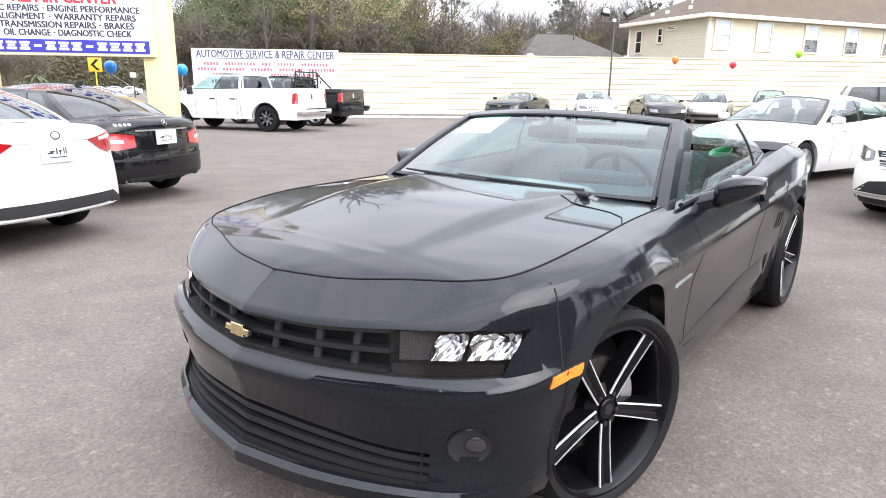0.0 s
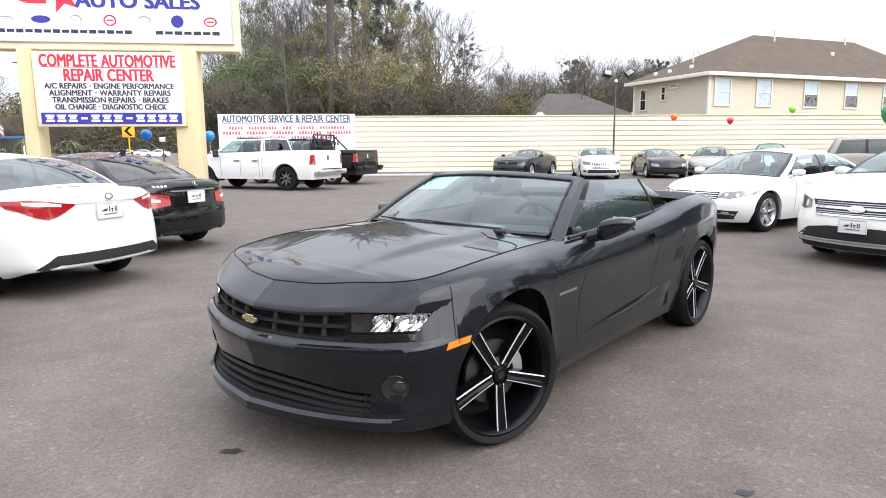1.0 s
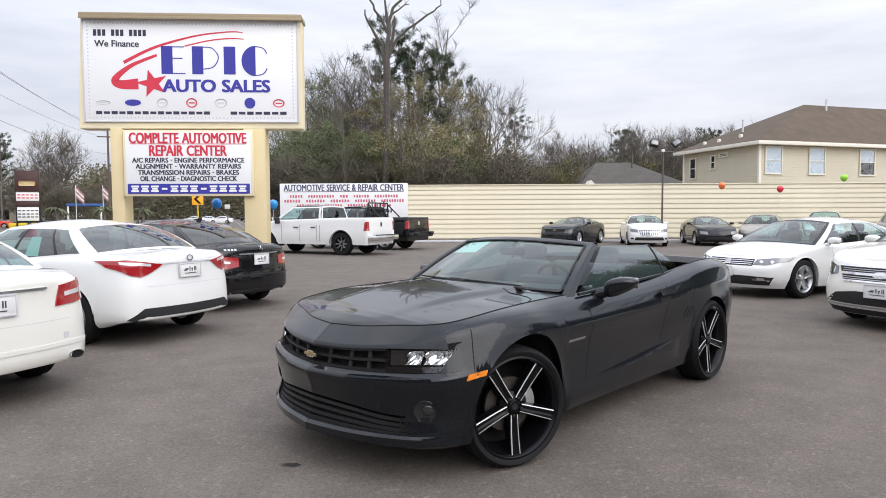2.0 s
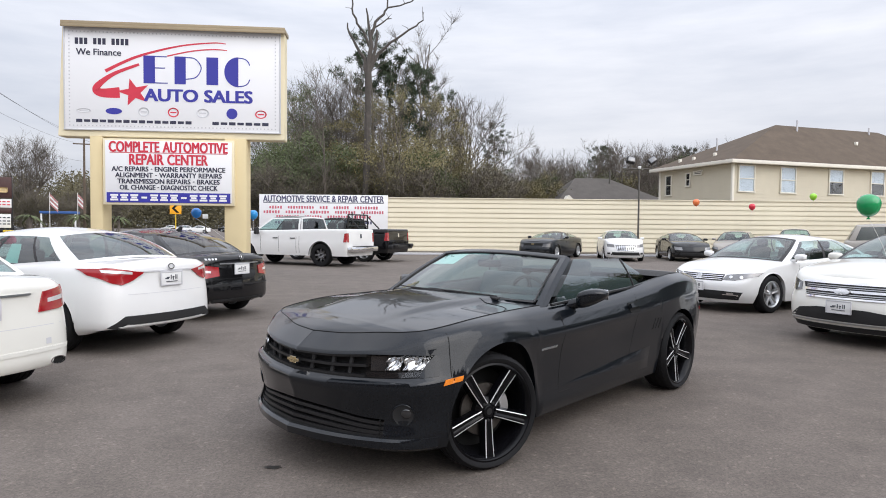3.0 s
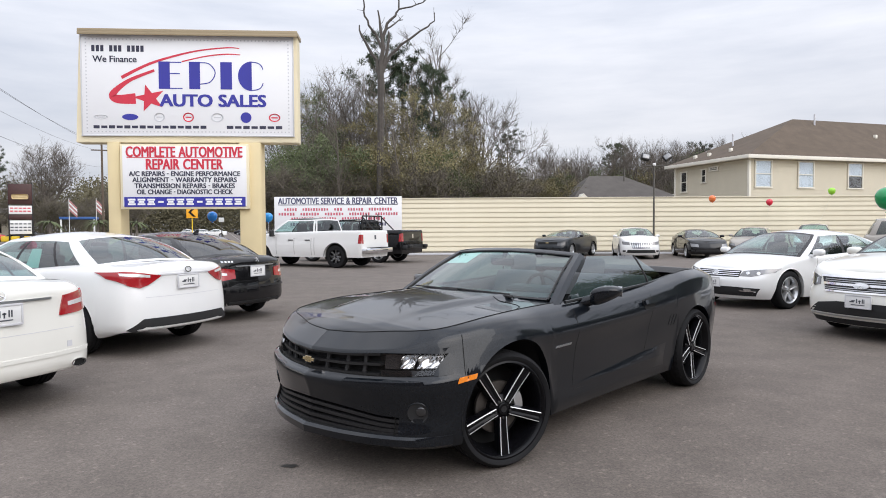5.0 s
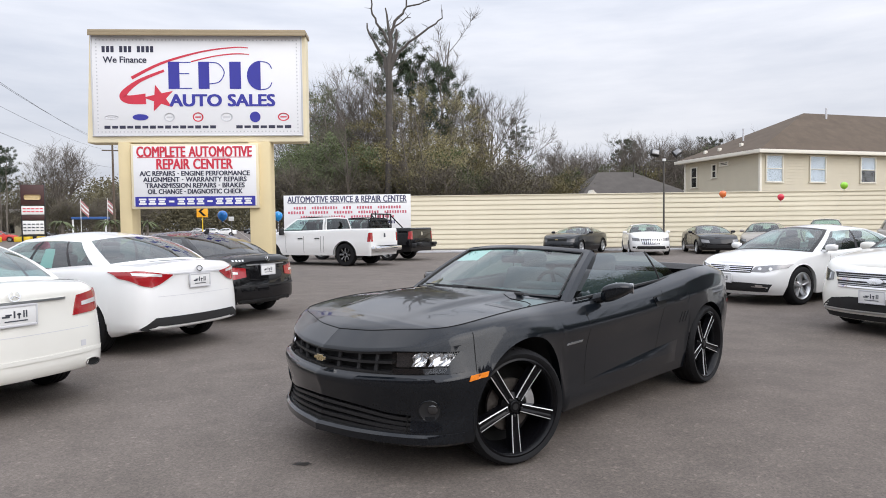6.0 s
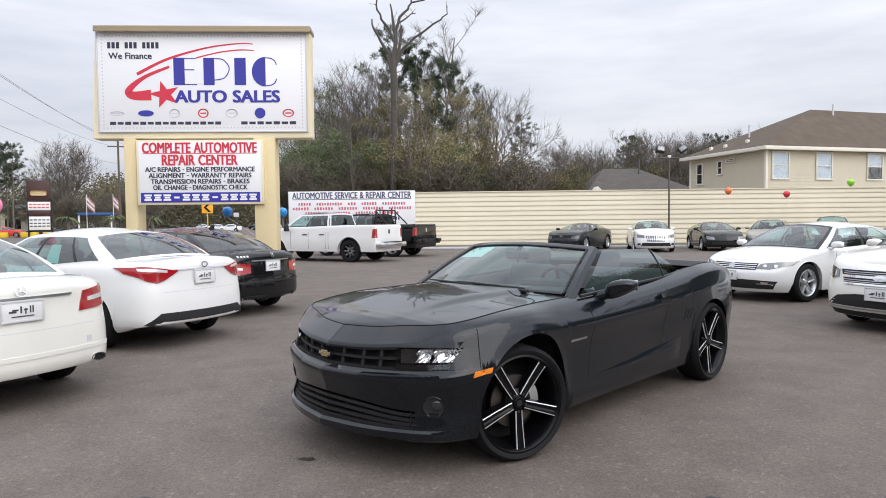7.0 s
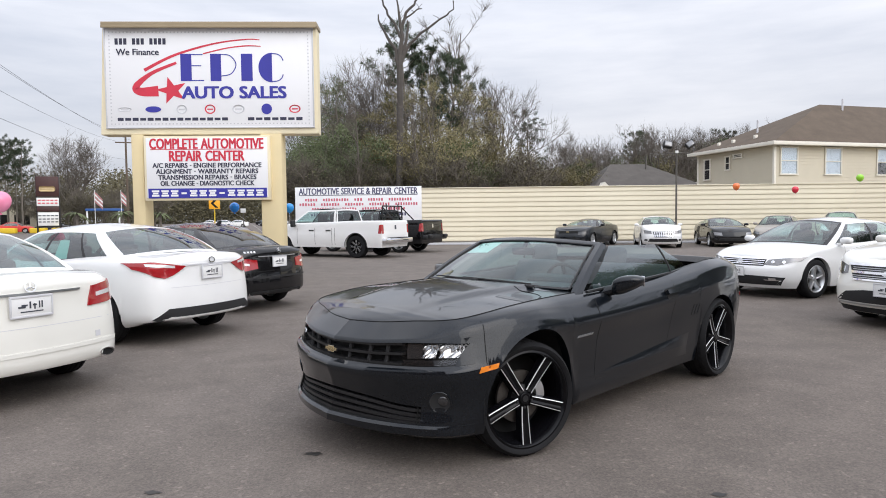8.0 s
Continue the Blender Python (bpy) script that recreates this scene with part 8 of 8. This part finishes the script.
spread(T_BARE[0], [(-11.3, 47.9, 13.7, 303), (10.4, 60.1, 9.9, 66), (15.0, 60.1, 9.1, 189), (23.3, 66.3, 11.4, 309), (28.9, 72.4, 12.4, 242), (36.0, 78.5, 12.7, 320), (44.9, 89.8, 15.4, 297), (-75.8, 105.0, 12.0, 240)])
spread(T_BARE[1], [(11.8, 58.1, 9.9, 282), (17.9, 66.2, 10.4, 119), (26.2, 70.4, 11.8, 98), (33.6, 78.5, 12.9, 240), (41.1, 86.7, 14.5, 276), (-69.1, 103.1, 9.5, 281)])
spread(T_BARE[2], [(-9.3, 43.9, 13.0, 327), (8.5, 54.0, 8.7, 77), (13.9, 62.1, 10.1, 118), (20.1, 68.3, 10.9, 325), (30.6, 74.4, 12.1, 77), (-70.8, 99.0, 8.7, 267), (-55.6, 97.2, 9.4, 7)])
spread(T_OAK[0], [(21.2, 66.3, 12.3, 343), (11.8, 64.1, 10.0, 32), (28.8, 76.4, 12.4, 81), (-77.1, 113.0, 12.3, 302), (37.1, 84.6, 13.3, 154)])
spread(T_OAK[1], [(15.7, 68.2, 10.5, 15), (24.7, 72.4, 12.1, 137), (34.3, 82.5, 13.0, 304)])
spread(T_BUD[0], [(1.2, 42.8, 11.8, 100), (-4.4, 40.8, 11.2, 200), (2.4, 44.6, 10.2, 20)])
spread(T_BUD[1], [(-5.9, 42.4, 10.6, 330), (-11.2, 43.8, 12.0, 10)])
spread(T_BUD[2], [(-12.2, 42.0, 10.8, 35)])
spread(T_POLE, [(1.2, 50.2, 19.1, 198), (-1.1, 52.2, 18.2, 218), (-0.9, 37.9, 10.9, 202), (-6.4, 35.6, 10.3, 295), (-1.9, 35.2, 9.6, 227), (1.9, 39.9, 8.8, 68), (-8.0, 37.8, 8.9, 187)])
spread(T_PINE[0], [(6.0, 52.1, 11.2, 49), (21.9, 78.3, 12.5, 18), (34.1, 82.5, 13.2, 69), (-70.4, 90.2, 14.8, 253), (-67.9, 88.1, 14.2, 111), (-73.0, 92.0, 15.6, 20), (-75.5, 95.0, 15.0, 200)])
spread(T_PINE[1], [(-3.8, 51.1, 17.1, 132), (24.2, 82.4, 13.2, 344), (37.1, 86.6, 13.5, 223), (-69.6, 85.1, 14.2, 320), (-72.0, 87.5, 13.6, 250), (-75.0, 89.0, 14.3, 154)])
spread(T_LEAF[0], [(-3.4, 41.9, 9.2, 215), (1.2, 43.0, 8.8, 259), (2.4, 38.9, 7.1, 179), (3.6, 40.9, 7.1, 273), (-3.3, 38.8, 8.3, 299), (-4.3, 39.6, 6.8, 208), (22.2, 68.2, 9.1, 299), (19.6, 68.2, 8.4, 118), (10.3, 52.0, 6.9, 172), (-1.0, 36.8, 7.4, 349)])
spread(T_LEAF[1], [(-9.8, 38.7, 6.9, 14), (-7.6, 39.8, 6.6, 143), (-6.2, 38.8, 7.5, 310), (-5.6, 38.4, 7.1, 343), (-10.9, 39.7, 7.3, 356), (31.7, 74.4, 11.0, 83), (27.5, 72.3, 10.2, 357), (16.5, 60.1, 7.7, 167), (12.3, 56.0, 6.8, 277), (0.9, 36.8, 6.7, 292), (-12.5, 39.6, 5.8, 291), (-8.7, 36.7, 6.5, 53)])
spread(T_BRUSH, [(-11.2, 36.6, 5.7, 3), (-10.5, 37.7, 5.9, 39), (-9.0, 35.7, 6.1, 55), (-8.7, 38.7, 6.7, 307), (-7.7, 38.7, 6.0, 274), (-6.5, 37.7, 6.6, 16), (-5.4, 37.7, 5.5, 101), (-4.6, 38.7, 5.6, 208), (-3.4, 37.8, 6.7, 149), (-2.5, 38.8, 6.3, 312), (-1.3, 35.8, 6.3, 134), (-0.3, 35.8, 5.7, 79), (0.6, 37.8, 6.2, 353), (1.6, 37.8, 6.0, 21), (2.6, 36.8, 5.9, 173), (3.6, 37.9, 6.6, 160)])
spread(T_BRUSH, [(5.8, 49.9, 6.4, 161), (7.4, 53.9, 6.7, 10), (8.9, 56.0, 6.8, 192), (10.3, 57.0, 6.9, 315), (11.5, 56.0, 6.4, 301), (13.0, 57.0, 7.4, 323), (16.2, 66.1, 6.7, 68), (17.5, 65.1, 6.8, 30), (19.7, 68.1, 7.3, 324), (21.9, 70.2, 7.5, 321), (23.5, 70.2, 7.5, 170), (22.6, 62.2, 6.8, 238), (27.0, 71.2, 7.3, 180)])
spread(T_BRUSH, [(-70.4, 91.9, 6.5, 304), (-71.9, 97.9, 7.0, 135), (-69.1, 97.9, 8.0, 153), (-59.3, 87.0, 6.7, 193), (-56.8, 87.1, 6.5, 53), (-54.3, 87.1, 6.2, 13), (-54.1, 91.1, 7.3, 291), (-53.1, 94.1, 6.7, 350), (-51.4, 96.2, 7.8, 67)])
# trees added out of sight beside the lot, to darken the paint's reflections
spread(T_LEAF[0], [(31.0, -12.0, 6.4, 137), (33.0, -5.0, 6.4, 122), (27.5, 5.0, 9.4, 95), (28.5, 9.5, 10.0, 347), (30.0, 13.5, 9.6, 222), (32.0, 18.0, 10.0, 40)])
spread(T_LEAF[1], [(30.0, -8.5, 5.6, 332), (32.0, -1.5, 6.0, 357), (26.5, 7.2, 9.5, 49), (28.0, 11.6, 10.0, 52), (30.0, 15.8, 10.0, 307), (27.5, 2.6, 8.0, 12)])
spread(T_BRUSH, [(29.0, -11.0, 4.2, 164), (29.0, -6.6, 4.4, 345), (29.0, -3.4, 4.2, 114), (28.0, 0.2, 4.6, 224), (26.0, 4.0, 6.0, 86), (26.0, 7.0, 6.4, 40), (26.5, 10.0, 6.5, 130), (27.5, 13.0, 6.5, 260), (29.0, 16.5, 6.5, 20)])


def palm(at, seed):
    """A small palm: ringed trunk and drooping fronds."""
    rng = random.Random(seed)
    pl = thing("palm_tree", at, "small green palm with drooping fronds across the road", "palm tree", "palms across the road")
    bm = bmesh.new()
    tube(bm, [(0, 0, -0.1), (0.05, 0, 1.2), (0, 0, 2.4)], [0.2, 0.16, 0.14], 8)
    part("trunk", bm, M_BARK, pl)
    for k in range(13):
        a, lift = k * 2.4, rng.uniform(0.2, 1.1)
        b_ = bmesh.new()
        sheet(b_, lambda u, v: ((0.1 + 1.5 * u) * math.cos(a) - (v - 0.5) * 0.34 * math.sin(math.pi * min(u + 0.08, 1)) * math.sin(a),
                                (0.1 + 1.5 * u) * math.sin(a) + (v - 0.5) * 0.34 * math.sin(math.pi * min(u + 0.08, 1)) * math.cos(a),
                                2.4 + lift * 1.3 * u - 1.5 * u * u - 0.15 * abs(v - 0.5)), 6, 2)
        part("frond", b_, M_LEAF, pl)


palm(pose(-48.4, 71.0, 0), 1)
palm(pose(-42.6, 71.1, 0), 2)
palm(pose(-43.8, 83.1, 0), 3)
# ---------------------------------------------------------------- woods and walls all round, behind the camera too
def far_wood(name, cx, cy, r0, a0, a1, n, h, seed):
    rng = random.Random(seed)
    V, F = [], []
    for k in range(n):
        a = radians(rng.uniform(a0, a1))
        rr = r0 * rng.uniform(1.0, 1.18)
        top = h * rng.uniform(0.55, 1.1)
        z = top * rng.random() ** 0.8
        c = Vector((cx + rr * math.cos(a) + rng.gauss(0, 1.5), cy + rr * math.sin(a) + rng.gauss(0, 1.5), z))
        stem = rng.random() < 0.25
        u = Vector((rng.uniform(-1, 1), rng.uniform(-1, 1), rng.uniform(-1, 1) + (2.5 if stem else 0))).normalized()
        o = u.orthogonal().normalized() * (0.06 if stem else 0.6)
        s = (rng.uniform(0.4, 0.9) * 110 / r0 if stem else rng.uniform(0.12, 0.30)) * r0 / 120
        i = len(V)
        V += [c - u * s, c + o * s, c + u * s, c - o * s * 0.8]
        F.append((i, i + 1, i + 2, i + 3))
    me = bpy.data.meshes.new(name)
    me.from_pydata([tuple(v) for v in V], [], F)
    me.materials.append(M_BRUSH)
    ob = new(name, me)
    tagged(ob, "distant belt of winter woods round the lot", "woods", kind="stuff")


far_wood("far_woods", 0, 0, 135, 84, 104, 38000, 9.0, 9)
far_wood("far_woods", 0, 0, 270, 102, 121, 70000, 21.0, 12)
far_wood("far_woods", 0, 0, 128, 119, 160, 70000, 11.0, 5)
far_wood("far_woods", 0, -6, 84, 58, 86, 60000, 8.0, 6)
far_wood("far_woods", 0, -6, 92, 22, 58, 40000, 8, 8)
# unseen arc behind the camera, added as a dark backdrop for reflections
far_wood("far_woods", 0, 0, 90, 165, 400, 40000, 13, 7)
# no wall is in view here: added to darken the paint's reflections
solid("unseen_back_wall", boxed((2, -16, 2.2), (64, 0.4, 4.4)), M_WALL, "plain brown wall added out of view behind the camera", "wall", kind="structure")


# ---------------------------------------------------------------- far side of the road
M_DARKSIGN = material("dark_maroon_board", (0.05, 0.016, 0.014), 0.5, 0.0, 0.3, 3)
M_SIGNGOLD = material("pale_gold_panel", (0.55, 0.42, 0.22), 0.5, 0.0, 0.2, 3)
M_FADED = material("faded_red_cloth", (0.50, 0.24, 0.24), 0.8, 0.0, 0.15, 6)
biz = thing("pylon_sign", pose(-55.3, 75.8, 0, 0, 0, 25) @ Matrix.Diagonal((0.80, 1, 1.1, 1)), "maroon and white pylon sign of a shop across the road", "sign")
for sg in (-1, 1):
    part("post", boxed((sg * 1.6, 0, 3.5), (0.22, 0.3, 7.0), 0.02), M_PLASTIC, biz)
part("name_panel", boxed((0, -0.05, 5.6), (3.3, 0.35, 2.4), 0.05), M_DARKSIGN, biz)
part("name_shape", boxed((0, -0.24, 5.3), (2.3, 0.03, 0.6), 0.2), M_SIGNGOLD, biz)
part("letter_board", boxed((0, -0.05, 3.75), (3.2, 0.3, 1.0), 0.03), M_WHITEP, biz)
part("dark_panel", boxed((0, -0.05, 2.9), (3.2, 0.3, 0.6), 0.03), M_DARKSIGN, biz)
part("lower_panel", boxed((0, -0.05, 1.7), (3.0, 0.28, 1.6), 0.03), M_WHITEP, biz)
for z in (3.95, 3.6, 2.1, 1.7, 1.35):
    for k in range(5):
        part("print_bar", boxed((-1.2 + 0.6 * k, -0.21, z), (0.42, 0.02, 0.13)), M_SRED if z > 3 else M_INK, biz)

shop = thing("shop_building", pose(-76.5, 97.0, 0, 0, 0, 35), "low white shop building with a flat roof across the road", "building")
part("wall", boxed((0, 2.5, 2.2), (13.0, 5.0, 4.4), 0.03), M_HOUSE, shop)
part("roof", boxed((0, 2.3, 4.75), (13.6, 5.8, 0.7), 0.04), M_WHITEP, shop)
for xx in (-4.6, -1.5, 1.6):
    win_ = part("window", boxed((xx, -0.02, 1.9), (2.2, 0.06, 1.7), 0.01), M_GAP, shop)
    part("frame", boxed((0, 0, 0), (0.08, 0.08, 1.7), 0.005), M_WHITEP, win_, at=pose(xx, -0.03, 1.9))
part("door", boxed((4.6, -0.03, 1.15), (1.1, 0.06, 2.3), 0.01), M_INK, shop)

can = thing("canopy", pose(-51.0, 81.5, 0, 0, 0, 22), "blue canopy on white posts across the road", "canopy")
part("canopy_roof", boxed((0, 0, 3.1), (4.4, 3.0, 0.34), 0.05), M_CANVAS, can)
for xx in (-2.0, 2.0):
    part("post", boxed((xx, -1.3, 1.47), (0.2, 0.2, 3.0), 0.02), M_WHITEP, can)
for x, y in ((-49.3, 76.4), (-45.8, 76.6)):
    fl = thing("flag", pose(x, y, 0, 0, 0, 20), "faded red and white flag hanging on its pole", "flag", "flags across the road")
    b = bmesh.new()
    tube(b, [(0, 0, 0), (0, 0, 5.6)], 0.04, 6)
    part("pole", b, M_WHITEP, fl)
    for k in range(5):
        b = bmesh.new()
        sheet(b, lambda u, v, k=k: (0.06 + 0.9 * u + 0.05 * math.sin(9 * v), 0.10 * math.sin(6 * u + k), 5.4 - 1.0 * u - 0.28 * (k + v)), 5, 2)
        thick(b, 0.01)
        part("stripe", b, M_FADED if k % 2 == 0 else M_WHITEP, fl)
for x, y, w_ in ((-56.6, 75.6, 2.2), (-53.0, 75.8, 3.6), (-60.5, 75.0, 2.5)):
    solid("kerb_block", boxed((x, y, 0.35), (w_, 0.6, 0.7), 0.08), M_YELLOW, "yellow painted concrete kerb block by the road", "kerb", "yellow kerb blocks", at=pose(0, 0, 0))
verge = bmesh.new()
sheet(verge, lambda u, v: (-92 + 44 * u, 78 + 14 * v + 3 * u, 0.006), 6, 3)
solid("verge", verge, M_GRASS, "dry grass verge beyond the road", "grass", kind="structure")
up = thing("utility_pole", pose(-42.4, 72.1, 0), "wooden utility pole with a cross arm and wires", "utility pole")
b = bmesh.new()
tube(b, [(0, 0, 0), (0, 0, 12.2)], [0.17, 0.11], 10)
part("pole", b, M_WOODP, up)
part("cross_arm", boxed((0, 0, 11.3), (2.4, 0.12, 0.14), 0.01, Matrix.Rotation(radians(20), 4, "Z")), M_WOODP, up)
for dx, dz in ((-1.05, 11.45), (0.0, 12.15), (1.05, 11.45), (0.1, 9.2)):
    b = bmesh.new()
    tube(b, [Vector((dx, 0.35 * dx, dz)).lerp(Vector((30 + dx, -76 + 0.35 * dx, dz - 1.2)), k / 14) - Vector((0, 0, 1.3 * (1 - (2 * k / 14 - 1) ** 2))) for k in range(15)], 0.011, 4)
    part("wire", b, M_PLASTIC, up)
ar = thing("arrow_sign", pose(-15.0, 32.9, 0, 0, 0, 18), "orange road sign with a black chevron on a post", "road sign")
b = bmesh.new()
tube(b, [(0, 0, 0), (0, 0, 2.9)], 0.035, 8)
part("post", b, M_YELLOW, ar)
part("sign_plate", boxed((0, -0.05, 2.55), (0.66, 0.02, 0.72), 0.006), M_ORANGES, ar)
b = bmesh.new()
prism(b, [(-0.22, 0.0), (0.05, 0.28), (0.22, 0.28), (-0.05, 0.0), (0.22, -0.28), (0.05, -0.28)], -0.066, -0.061, "xz")
part("chevron", b, M_GAP, ar, at=Matrix.Translation((0, 0, 2.55)), angle=5)
st = thing("sign_post", pose(-20.4, 52.5, 0), "thin grey steel post beside the road", "post")
b = bmesh.new()
tube(b, [(0, 0, 0), (0, 0, 2.6)], 0.05, 8)
part("pole", b, M_POLE, st)
part("plate", boxed((0, -0.06, 2.35), (0.5, 0.02, 0.4), 0.005), M_WHITEP, st)
